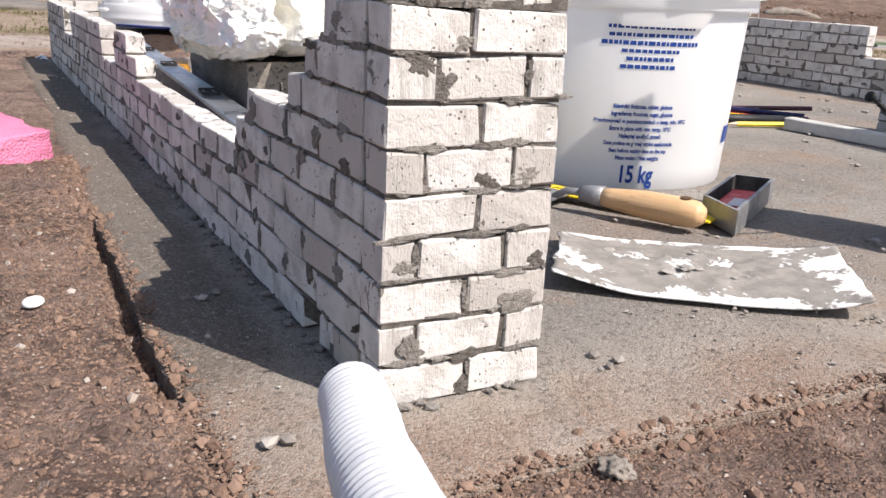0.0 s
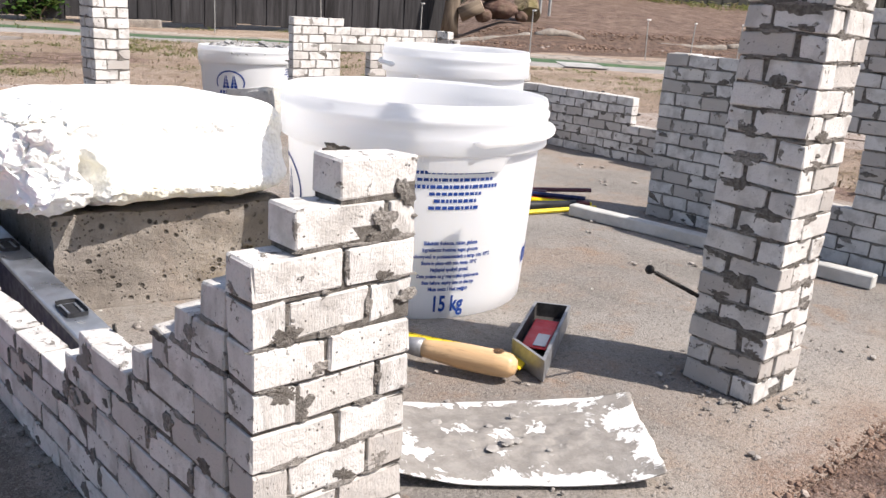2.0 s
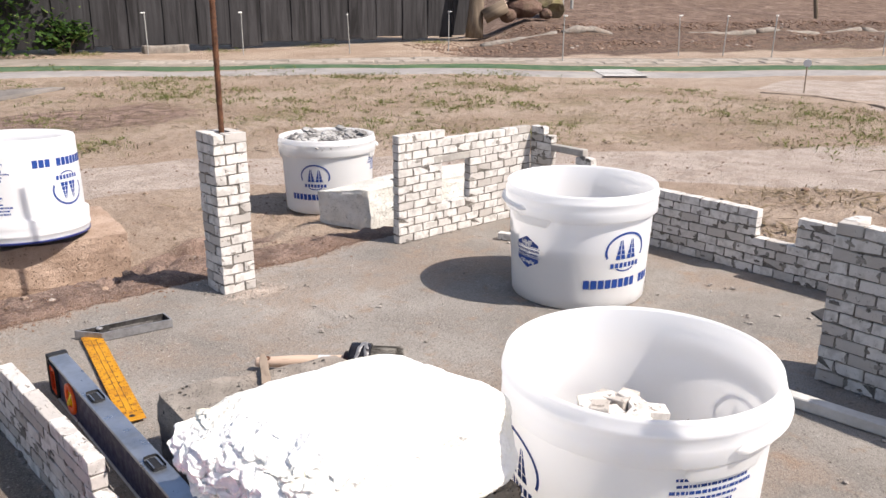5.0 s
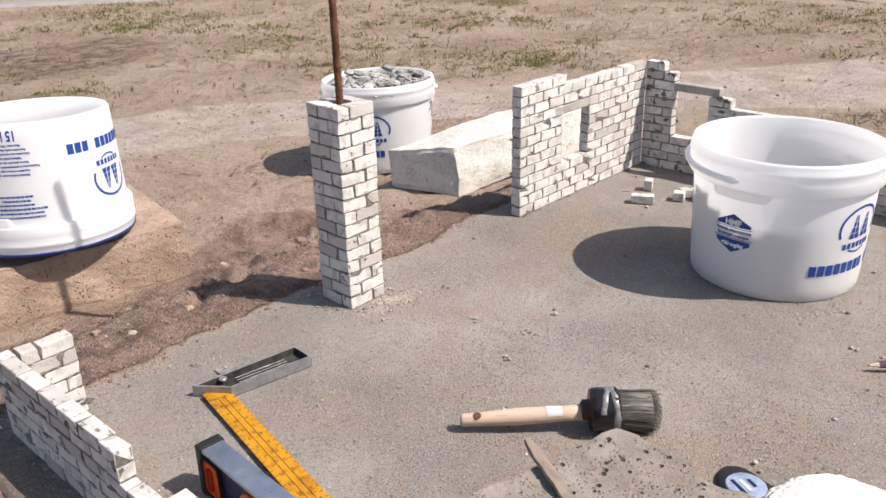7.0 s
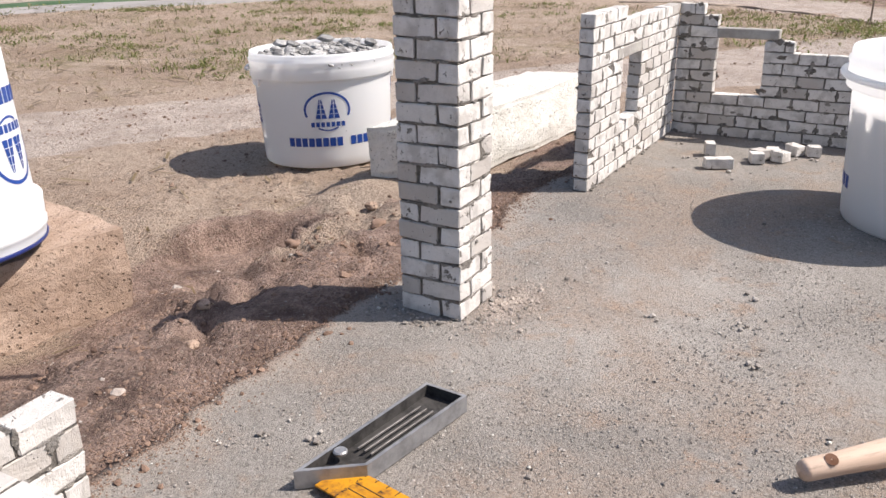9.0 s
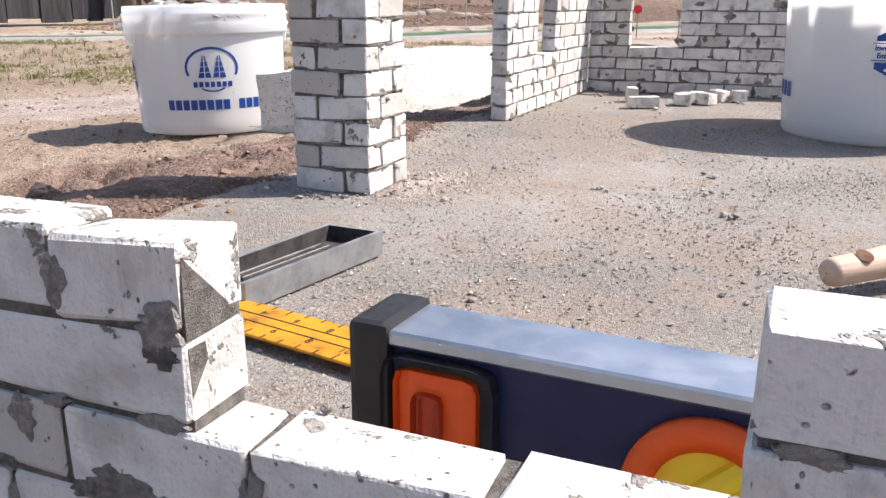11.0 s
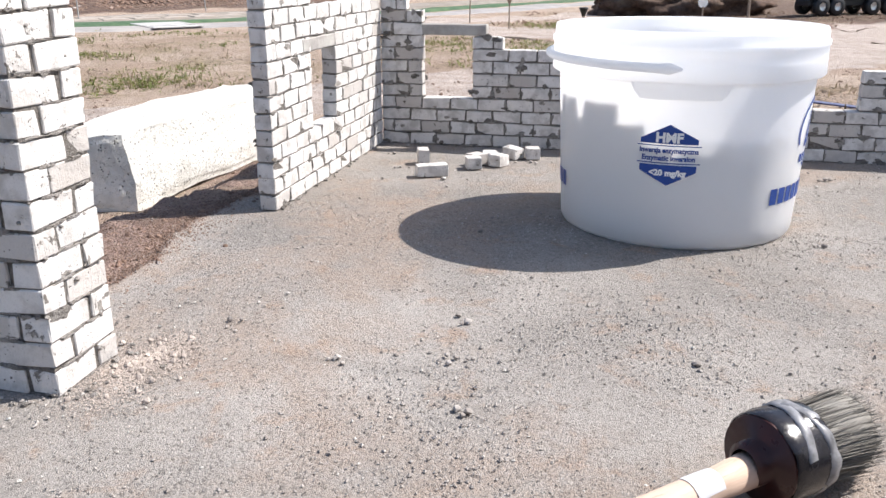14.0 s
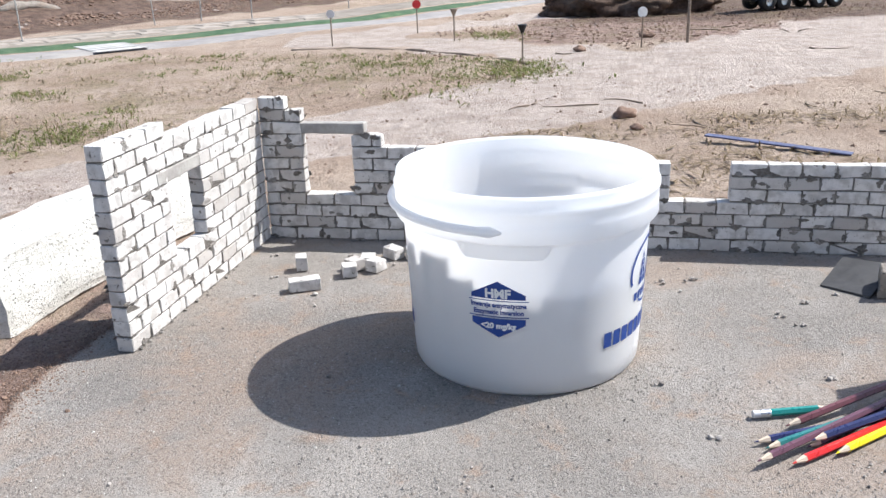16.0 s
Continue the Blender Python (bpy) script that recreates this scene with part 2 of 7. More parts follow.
def plastic_material():
    n = Nodes("white_bucket_plastic")
    v = n.coords()
    c = n.mix(n.ramp(n.noise(v, 14, 6, 0.7), 0.55, 0.8, 0, 0.5), (0.95, 0.955, 0.965), (0.90, 0.90, 0.895))
    n.done(c, n.ramp(n.noise(v, 30, 4), 0.3, 0.7, 0.28, 0.42), spec=0.45,
           normal=n.bump(n.noise(v, 22, 2), 0.05, 0.002))
    tr = n.t.nodes.new("ShaderNodeBsdfTranslucent")
    tr.inputs["Color"].default_value = (0.98, 0.975, 0.97, 1)
    mx = n.t.nodes.new("ShaderNodeMixShader")
    mx.inputs[0].default_value = 0.55
    n.link(n.bsdf.outputs[0], mx.inputs[1])
    n.link(tr.outputs[0], mx.inputs[2])
    n.link(mx.outputs[0], n.out.inputs["Surface"])
    return n.mat


def foam_material(name, a, b, cell):
    n = Nodes(name)
    v = n.coords()
    d = n.voronoi(v, cell)
    c = n.mix(n.ramp(n.noise(v, 9, 5, 0.6), 0.42, 0.68), a, b)
    dirt = n.math("MULTIPLY", n.ramp(n.noise(v, 48, 3), 0.69, 0.74), n.ramp(d, 0.3, 0.6))
    c = n.mix(dirt, c, tuple(x * 0.45 for x in b))
    n.done(c, 0.8, normal=n.bump(n.math("MULTIPLY", d, -1.0), 0.45, 0.0034), spec=0.25)
    n.bsdf.inputs["Subsurface Weight"].default_value = 0.12
    n.bsdf.inputs["Subsurface Radius"].default_value = (0.01, 0.01, 0.01)
    return n.mat


def wood_material(name, a, b, along="Z", scale=30, rough=0.6, shift=True):
    n = Nodes(name)
    s = {"X": (0.12, 1, 1), "Y": (1, 0.12, 1), "Z": (1, 1, 0.07)}[along]
    v = n.coords(shift=shift, scale=s)
    w = n.noise(v, scale, 6, 0.65, 0.8)
    c = n.mix(n.ramp(w, 0.3, 0.7), a, b)
    c = n.mix(n.ramp(n.noise(v, scale * 5, 4, 0.7), 0.52, 0.75, 0, 0.6), c, tuple(x * 0.45 for x in b))
    if shift:
        c = n.mix(n.math("MULTIPLY", n.random(), 0.45), c, tuple(x * 0.5 for x in a))
    return n.done(c, rough, normal=n.bump(w, 0.4, 0.002), spec=0.25)


def leaf_material(name, a, b, c2):
    n = Nodes(name)
    i = n.island()
    c = n.mix(i, a, b)
    c = n.mix(n.ramp(i, 0.78, 0.95), c, c2)
    n.done(c, 0.7, spec=0.2)
    tr = n.t.nodes.new("ShaderNodeBsdfTranslucent")
    n.link(c, tr.inputs["Color"])
    mx = n.t.nodes.new("ShaderNodeMixShader")
    mx.inputs[0].default_value = 0.45
    n.link(n.bsdf.outputs[0], mx.inputs[1])
    n.link(tr.outputs[0], mx.inputs[2])
    n.link(mx.outputs[0], n.out.inputs["Surface"])
    return n.mat


def yellow_rule_material():
    n = Nodes("worn_yellow_rule")
    v = n.coords()
    w = n.noise(v, 38, 6, 0.7)
    c = n.mix(n.ramp(w, 0.4, 0.7), (0.52, 0.245, 0.012), (0.38, 0.16, 0.010))
    c = n.mix(n.ramp(n.noise(v, 75, 6, 0.75), 0.53, 0.68, 0, 0.85), c, (0.17, 0.075, 0.022))
    return n.done(c, 0.55, normal=n.bump(w, 0.2, 0.001))


def grit_material():
    n = Nodes("sand_grit")
    i = n.island()
    c = n.mix(n.ramp(i, 0.1, 0.75), (0.235, 0.210, 0.190), (0.39, 0.355, 0.325))
    c = n.mix(n.ramp(i, 0.90, 0.97), c, (0.52, 0.50, 0.46))
    return n.done(c, 0.95)


def clod_material():
    n = Nodes("soil_clod")
    i = n.island()
    v = n.coords()
    c = n.mix(i, (0.150, 0.096, 0.072), (0.265, 0.178, 0.133))
    c = n.mix(n.ramp(i, 0.975, 0.99), c, (0.42, 0.37, 0.33))
    return n.done(c, 0.97, normal=n.bump(n.noise(v, 300, 4), 0.6, 0.002))


BRICK = brick_material()
BED = rough_material("dark_bed_mortar", (0.125, 0.110, 0.096), (0.25, 0.228, 0.205), 260, None, 0.003)
MORTAR = mortar_material()
SLAB = slab_material()
SOIL = soil_material()
PLASTIC = plastic_material()
PRINT = plain_material("blue_print_ink", (0.012, 0.055, 0.27), 0.45, vary=0.1)
PRINT_WHITE = plain_material("white_print", (0.80, 0.80, 0.80), 0.45, vary=0.05)
EPS = foam_material("expanded_polystyrene", (0.84, 0.838, 0.83), (0.80, 0.77, 0.66), 230)
PINK = foam_material("pink_foam_board", (0.66, 0.22, 0.36), (0.58, 0.17, 0.30), 420)
BLOCK = rough_material("grey_concrete_block", (0.205, 0.180, 0.156), (0.315, 0.282, 0.248), 22, (0.245, 0.190, 0.152), 0.004, pits=95)
TAN_BLOCK = rough_material("tan_concrete_block", (0.34, 0.240, 0.178), (0.45, 0.335, 0.262), 16, (0.28, 0.20, 0.150), 0.006, pits=150, pit=0.55)
AERATED = rough_material("white_aerated_concrete", (0.60, 0.585, 0.54), (0.74, 0.725, 0.685), 18, (0.54, 0.515, 0.45), 0.005, pits=210)
BAR = rough_material("cast_cement_bar", (0.46, 0.45, 0.43), (0.58, 0.57, 0.55), 30, (0.40, 0.39, 0.37), 0.0015)
LINTEL = rough_material("cast_cement_lintel", (0.30, 0.28, 0.26), (0.42, 0.40, 0.37), 40, (0.22, 0.2, 0.18), 0.0015)
RUST = rough_material("rusty_rebar", (0.075, 0.032, 0.018), (0.16, 0.072, 0.038), 90, (0.045, 0.026, 0.02), 0.001, 0.75)
STEEL = plain_material("brushed_aluminium", (0.55, 0.56, 0.58), 0.35, 0.9, vary=0.2, scale=50)
GREY_METAL = plain_material("worn_grey_metal", (0.34, 0.34, 0.35), 0.5, 0.6, vary=0.35, scale=60)
BLACK = plain_material("black_plastic", (0.018, 0.018, 0.02), 0.5, vary=0.3)
RIB_METAL = plain_material("dusty_cast_ribs", (0.16, 0.15, 0.145), 0.5, 0.4, vary=0.5, scale=90)
DARK_SCREW = plain_material("black_steel_screw", (0.02, 0.018, 0.017), 0.45, 0.5)
NAVY = plain_material("navy_enamel", (0.008, 0.014, 0.066), 0.45, vary=0.2)
LEVEL_TOP = plain_material("bright_aluminium_edge", (0.46, 0.50, 0.57), 0.36, 0.85, vary=0.3, scale=22)
ORANGE = plain_material("orange_plastic", (0.78, 0.10, 0.012), 0.4, vary=0.12)
VIAL = plain_material("yellow_vial", (0.85, 0.62, 0.03), 0.15, vary=0.1)
YELLOW = plain_material("yellow_paint", (0.83, 0.60, 0.02), 0.45, vary=0.12)
RULE = yellow_rule_material()
RED = plain_material("red_sticker", (0.62, 0.03, 0.035), 0.4, vary=0.1)
PALE = plain_material("pale_sticker", (0.62, 0.62, 0.63), 0.5, vary=0.1)
WOOD = wood_material("varnished_beech", (0.66, 0.45, 0.26), (0.56, 0.345, 0.175), "X", 60, 0.38, False)
RAW_WOOD = wood_material("raw_wood", (0.62, 0.47, 0.37), (0.54, 0.395, 0.30), "X", 60, 0.55, False)
CHIPWOOD = wood_material("weathered_wood_sliver", (0.30, 0.24, 0.19), (0.2, 0.15, 0.115), "X", 60, 0.8, False)
FENCE = wood_material("weathered_fence_board", (0.060, 0.058, 0.062), (0.014, 0.013, 0.014), "Z", 14, 0.85)
FENCE_FAR = wood_material("grey_fence_board", (0.085, 0.084, 0.074), (0.034, 0.034, 0.030), "Z", 7, 0.85)
BARK = wood_material("tree_bark", (0.24, 0.19, 0.14), (0.13, 0.10, 0.075), "Z", 20, 0.9, False)
BRISTLE = wood_material("grey_bristles", (0.10, 0.092, 0.080), (0.25, 0.235, 0.21), "X", 300, 0.7, False)
GRIT = grit_material()
CLOD = clod_material()
GRASS = leaf_material("dry_and_green_grass", (0.125, 0.152, 0.045), (0.230, 0.240, 0.088), (0.34, 0.30, 0.16))
LEAF = leaf_material("shrub_leaf", (0.028, 0.068, 0.016), (0.075, 0.145, 0.030), (0.13, 0.18, 0.05))
STRAW = leaf_material("dry_straw", (0.20, 0.15, 0.09), (0.33, 0.26, 0.16), (0.11, 0.08, 0.05))
BOULDER = rough_material("brown_boulder", (0.095, 0.052, 0.042), (0.175, 0.115, 0.088), 8, (0.13, 0.095, 0.065), 0.03)
ROAD = rough_material("model_road_asphalt", (0.24, 0.225, 0.218), (0.32, 0.30, 0.288), 6, (0.34, 0.32, 0.29), 0.004)
KERB = rough_material("pale_road_edge", (0.20, 0.175, 0.145), (0.29, 0.255, 0.22), 7, (0.19, 0.155, 0.125), 0.004)
TURF = rough_material("green_carpet_strip", (0.045, 0.090, 0.046), (0.085, 0.130, 0.075), 9, (0.11, 0.17, 0.08), 0.006)
HOSE = plain_material("white_corrugated_tube", (0.62, 0.625, 0.65), 0.35, vary=0.06)
CAP = plain_material("white_plastic_cap", (0.80, 0.80, 0.78), 0.4, vary=0.1)
WIRE = plain_material("galvanised_wire", (0.35, 0.36, 0.37), 0.5, 0.7)
POLE = plain_material("white_lamp_pole", (0.36, 0.36, 0.35), 0.5)
BLUESTEEL = plain_material("blue_grey_strip", (0.10, 0.105, 0.19), 0.4, 0.2)
TAPE = plain_material("grey_tape", (0.24, 0.24, 0.25), 0.4, 0.2, vary=0.5, scale=120)

# ---------------------------------------------------------------- mesh helpers
rng = random.Random(11)


class Acc:
    """Gathers raw vertices and faces for one mesh."""

    def __init__(self):
        self.v, self.f = [], []

    def quad_box(self, lo, hi):
        x0, y0, z0 = lo
        x1, y1, z1 = hi
        b = len(self.v)
        self.v += [(x0, y0, z0), (x1, y0, z0), (x1, y1, z0), (x0, y1, z0),
                   (x0, y0, z1), (x1, y0, z1), (x1, y1, z1), (x0, y1, z1)]
        self.f += [tuple(b + i for i in q) for q in
                   ((3, 2, 1, 0), (4, 5, 6, 7), (0, 1, 5, 4), (1, 2, 6, 5), (2, 3, 7, 6), (3, 0, 4, 7))]

    def lump(self, c, r, flat=1.0, r2=None):
        """An uneven little stone of twenty faces."""
        b = len(self.v)
        g = (1 + 5 ** 0.5) / 2
        for x, y, z in ((-1, g, 0), (1, g, 0), (-1, -g, 0), (1, -g, 0), (0, -1, g), (0, 1, g), (0, -1, -g), (0, 1, -g),
                        (g, 0, -1), (g, 0, 1), (-g, 0, -1), (-g, 0, 1)):
            k = r * rng.uniform(0.6, 1.15) / 1.9
            self.v.append((c[0] + x * k, c[1] + y * k * (r2 or 1), c[2] + z * k * flat))
        self.f += [(b + i, b + j, b + k) for i, j, k in
                   ((0, 11, 5), (0, 5, 1), (0, 1, 7), (0, 7, 10), (0, 10, 11), (1, 5, 9), (5, 11, 4), (11, 10, 2), (10, 7, 6), (7, 1, 8),
                    (3, 9, 4), (3, 4, 2), (3, 2, 6), (3, 6, 8), (3, 8, 9), (4, 9, 5), (2, 4, 11), (6, 2, 10), (8, 6, 7), (9, 8, 1))]

    def patch(self, o, u, nrm, w, h, rr):
        """A thin uneven smear of mortar on an upright face. u: along the face, nrm: out of it."""
        b = len(self.v)
        m = 26
        o, u, nrm = Vector(o), Vector(u), Vector(nrm)
        self.v.append(tuple(o + nrm * 0.0006))
        for k, lift in ((0.55, 0.0006), (0.92, 0.0004), (1.0, -0.0005)):
            for i in range(m):
                a = 2 * math.pi * i / m
                q = k * self.rim(a, b)
                self.v.append(tuple(o + u * (math.cos(a) * w * q) + Vector((0, 0, 1)) * (math.sin(a) * h * q) + nrm * (lift * rr.uniform(0.5, 1.2) if lift > 0 else lift)))
        self.f += [(b, b + 1 + i, b + 1 + (i + 1) % m) for i in range(m)]
        for r in (0, 1):
            self.f += [(b + 1 + r * m + i, b + 1 + (r + 1) * m + i, b + 1 + (r + 1) * m + (i + 1) % m, b + 1 + r * m + (i + 1) % m) for i in range(m)]

    def rim(self, a, b):
        p = Vector((math.cos(a) * 0.9, math.sin(a) * 0.9, b * 0.37))
        return 0.80 + 0.50 * noise.noise(p) + 0.40 * noise.noise(p * 2.9) + 0.20 * noise.noise(p * 7.3)

    def crumb(self, c, r):
        """A crumb of eight faces."""
        b = len(self.v)
        for x, y, z in ((1, 0, 0), (-1, 0, 0), (0, 1, 0), (0, -1, 0), (0, 0, 1), (0, 0, -1)):
            k = r * rng.uniform(0.5, 1.2)
            self.v.append((c[0] + x * k + rng.uniform(-.3, .3) * r, c[1] + y * k + rng.uniform(-.3, .3) * r, c[2] + z * k * 0.75))
        self.f += [(b + i, b + j, b + k) for i, j, k in
                   ((0, 2, 4), (2, 1, 4), (1, 3, 4), (3, 0, 4), (2, 0, 5), (1, 2, 5), (3, 1, 5), (0, 3, 5))]

    def mesh(self, name):
        me = bpy.data.meshes.new(name)
        me.from_pydata(self.v, [], self.f)
        return me


def attach(name, me, material, parent=None, label="", m=None):
    """A mesh as one object under a thing or a part."""
    if not me.materials:
        me.materials.append(material)
    ob = new(name, me)
    if parent is not None:
        ob.parent = parent
    if m is not None:
        ob.matrix_basis = m
    if label:
        ob["label"] = label
    return ob


def part(name, bm, material, parent=None, label="", smooth=False, m=None):
    me = bpy.data.meshes.new(name)
    bm.normal_update()
    bm.to_mesh(me)
    bm.free()
    if smooth:
        for p in me.polygons:
            p.use_smooth = True
    return attach(name, me, material, parent, label, m)


def root(name, m, label, category, group="", kind=""):
    ob = new(name)
    ob.empty_display_size = 0.02
    ob.matrix_basis = m
    return tagged(ob, label, category, group, kind)


def box_bm(sx, sy, sz, bevel=0.0, at=(0, 0, 0), segments=1):
    """A box with its base centre at `at`."""
    bm = bmesh.new()
    bmesh.ops.create_cube(bm, size=1)
    bmesh.ops.scale(bm, vec=(sx, sy, sz), verts=bm.verts)
    bmesh.ops.translate(bm, vec=(at[0], at[1], at[2] + sz / 2), verts=bm.verts)
    if bevel:
        bmesh.ops.bevel(bm, geom=bm.edges[:], offset=bevel, segments=segments, affect="EDGES", profile=0.6)
    return bm


def lathe(profile, seg=64, turn=(0, 2 * math.pi)):
    """A body turned round z from (radius, height) pairs."""
    bm = bmesh.new()
    full = turn[1] - turn[0] > 6.28
    n = seg if full else seg + 1
    rings = []
    for r, z in profile:
        rings.append([bm.verts.new((r * math.cos(turn[0] + (turn[1] - turn[0]) * i / seg),
                                    r * math.sin(turn[0] + (turn[1] - turn[0]) * i / seg), z)) for i in range(n)])
    for a, b in zip(rings, rings[1:]):
        for i in range(seg):
            j = (i + 1) % n
            bm.faces.new((a[i], a[j], b[j], b[i]))
    return bm


def tube(points, radii, seg=12, caps=True):
    """A tube through points with a radius at each."""
    bm = bmesh.new()
    pts = [Vector(p) for p in points]
    rings = []
    side = None
    for i, p in enumerate(pts):
        d = (pts[min(i + 1, len(pts) - 1)] - pts[max(i - 1, 0)]).normalized()
        if side is None:
            side = d.orthogonal().normalized()
        side = (side - d * side.dot(d)).normalized()
        up = d.cross(side)
        r = radii[i] if isinstance(radii, (list, tuple)) else radii
        rings.append([bm.verts.new(p + (side * math.cos(a) + up * math.sin(a)) * r) for a in (2 * math.pi * k / seg for k in range(seg))])
    for a, b in zip(rings, rings[1:]):
        for k in range(seg):
            bm.faces.new((a[k], a[(k + 1) % seg], b[(k + 1) % seg], b[k]))
    if caps:
        bm.faces.new(rings[0][::-1])
        bm.faces.new(rings[-1])
    bmesh.ops.recalc_face_normals(bm, faces=bm.faces)
    return bm


def rough_prism(corners, z0, z1, cuts=14, amp=0.003, seed=3.0, scale=25.0, chip=0.0):
    """An upright block over four ground corners, with broken, uneven faces."""
    a, b, c, d = (Vector((*p, 0)) for p in corners)
    bm = bmesh.new()
    bmesh.ops.create_cube(bm, size=1)
    bmesh.ops.subdivide_edges(bm, edges=bm.edges[:], cuts=cuts, use_grid_fill=True)
    for v in bm.verts:
        u, w, h = v.co.x + 0.5, v.co.y + 0.5, v.co.z + 0.5
        edge = sorted((min(u, 1 - u), min(w, 1 - w), min(h, 1 - h)))
        p = a.lerp(b, u).lerp(d.lerp(c, u), w)
        p.z = z0 + (z1 - z0) * h
        n = noise.noise_vector(p * scale + Vector((seed, 0, 0))) * amp + noise.noise_vector(p * scale * 4 + Vector((0, seed, 0))) * amp * 0.4
        if chip and edge[1] < 0.09:
            mid = a.lerp(c, 0.5)
            mid.z = (z0 + z1) / 2
            k = max(0.0, noise.noise(p * scale * 0.8 + Vector((0, 0, seed)))) * chip * (1 - edge[1] / 0.09)
            n += (mid - p).normalized() * (k + chip * 0.18)
        v.co = p + n
    return bm


# ---------------------------------------------------------------- ground and slab
SLAB_X, SLAB_Y = (-0.070, 1.405), (-0.062, 1.478)


def edge_wave(side, t):
    """How far the slab's broken edge strays, along each of its four sides."""
    amp = (0.006, 0.010, 0.007, 0.022)[side]
    p = Vector((t * 4.0, side * 7.3, 1.0))
    return amp * (noise.noise(p) + 0.6 * noise.noise(p * 2.7) + 0.35 * noise.noise(p * 7.0) + 0.3 * noise.noise(p * 17) + 0.22 * noise.noise(p * 37))


def off_slab(x, y):
    dx = max(SLAB_X[0] + edge_wave(0, y) - x, x - SLAB_X[1] - edge_wave(1, y))
    dy = max(SLAB_Y[0] + edge_wave(2, x) - y, y - SLAB_Y[1] - edge_wave(3, x))
    if dx > 0 and dy > 0:
        return math.hypot(dx, dy)
    return max(dx, dy)


def ease(a, b, x):
    t = min(1.0, max(0.0, (x - a) / (b - a)))
    return t * t * (3 - 2 * t)


def bank(x, y):
    """The raised, dug-over ground behind the model road."""
    s = (x - 5.6) * 0.35 + (y - 5.9) * 0.937
    t = (x - 5.4) - (y - 5.7) * 0.9
    z = 0.045 * ease(0.0, 0.8, s) + 0.105 * ease(0.95, 1.10, s + 0.12 * noise.noise(Vector((x * 1.5, y * 1.5, 3)))) + 0.105 * max(0.0, s - 1.1)
    return min(z, 0.75) * ease(-0.1, 0.7, t)


def soil_z(x, y):
    d = off_slab(x, y)
    if d < -0.03:
        return -0.02
    front = ease(0.9, 0.3, y) * ease(1.6, 0.9, x)
    lip = ease(0.02, -0.06, y) * ease(-0.03, 0.07, x)
    near = -0.0012 - 0.0040 * lip
    far = -0.085 + 0.050 * front
    far = far - 0.01 * ease(3, 8, math.hypot(x, y))
    z = near + (far - near) * ease(0.03, 0.35, d)
    p = Vector((x, y, 0))
    rough = (0.35 + 0.65 * ease(1.3, 0.1, d)) * (0.25 + 0.75 * ease(0.0, 0.07, d))
    z += noise.noise(p * 9) * 0.010 * rough + noise.noise(p * 28) * 0.007 * rough + noise.noise(p * 62) * 0.006 * rough + noise.noise(p * 130) * 0.0022 * rough
    z += noise.noise(p * 1.3) * 0.012 * ease(0.0, 0.3, d)
    z += (noise.noise(p * 11 + Vector((4, 0, 0))) * 0.019 + abs(noise.noise(p * 22)) * 0.010) * ease(0.03, 0.12, d) * ease(0.6, 0.25, d)
    z += noise.noise(p * 0.45) * 0.03 * ease(2.5, 6, math.hypot(x, y))
    # turned earth beyond the far edge of the slab
    turned = ease(1.40, 1.48, y) * ease(0.9, 0.7, x) * ease(0.02, 0.08, d) * ease(0.5, 0.25, d)
    if turned > 0:
        z += turned * (0.022 * abs(noise.noise(p * 13 + Vector((0, 0, 5)))) + 0.014 * noise.noise(p * 31) + 0.008 * abs(noise.noise(p * 75)))
    # a crack along the slab's near edge
    if x < 0:
        z -= 0.012 * ease(0.011, 0.005, d) * ease(0.36, 0.28, y) * ease(0.02, 0.08, y)
    # a hollow and its rim behind the pillar
    h = math.hypot((x - 0.61) / 0.17, (y - 1.82) / 0.10) + 0.25 * noise.noise(Vector((x * 14, y * 14, 2)))
    z -= 0.026 * ease(1.05, 0.75, h) - 0.012 * ease(0.4, 0.1, abs(h - 1.2))
    # trodden hollows in front of the two blocks
    z -= 0.016 * ease(0.16, 0.05, seg_dist(x, y, [(0.06, 1.87), (0.48, 1.82)]))
    # the ground under the long white block
    step = ease(0.13, 0.04, seg_dist(x, y, [(0.02, 1.90), (0.10, 1.855), (0.46, 1.812), (0.50, 1.86), (0.53, 2.10)]))
    if step > 0:
        z += (-0.0885 + 0.004 * noise.noise(p * 21) - z) * step
    if inside([(0.09, 1.875), (0.46, 1.83), (0.505, 2.12), (0.12, 2.17)], x, y):
        z = min(z, -0.080)
    bed = ease(0.20, 0.09, seg_dist(x, y, [(0.99, 1.73), (1.50, 1.69)]))
    if bed > 0:
        z += (-0.049 + 0.006 * noise.noise(p * 17) - z) * bed
    z += bank(x, y)
    if d < 0.0:
        z = min(z, 0.001) - 0.0055 * ease(0.0, -0.022, d) - 0.02 * ease(-0.02, -0.03, d) - 0.006 * lip
    elif d < 0.25 and x < 2:
        z = min(z, 0.0015)
    return z


def axis_steps(lo, hi, step, a, b):
    out = list(np.arange(lo, hi, step))
    s, x = step, lo
    left = []
    while x > a:
        s *= 1.13
        x -= s
        left.append(x)
    s, x = step, out[-1]
    right = []
    while x < b:
        s *= 1.13
        x += s
        right.append(x)
    return left[::-1] + out + right


def seg_dist(x, y, line):
    best = 1e9
    for (x0, y0), (x1, y1) in zip(line, line[1:]):
        dx, dy = x1 - x0, y1 - y0
        t = min(1, max(0, ((x - x0) * dx + (y - y0) * dy) / (dx * dx + dy * dy)))
        best = min(best, math.hypot(x - x0 - t * dx, y - y0 - t * dy))
    return best


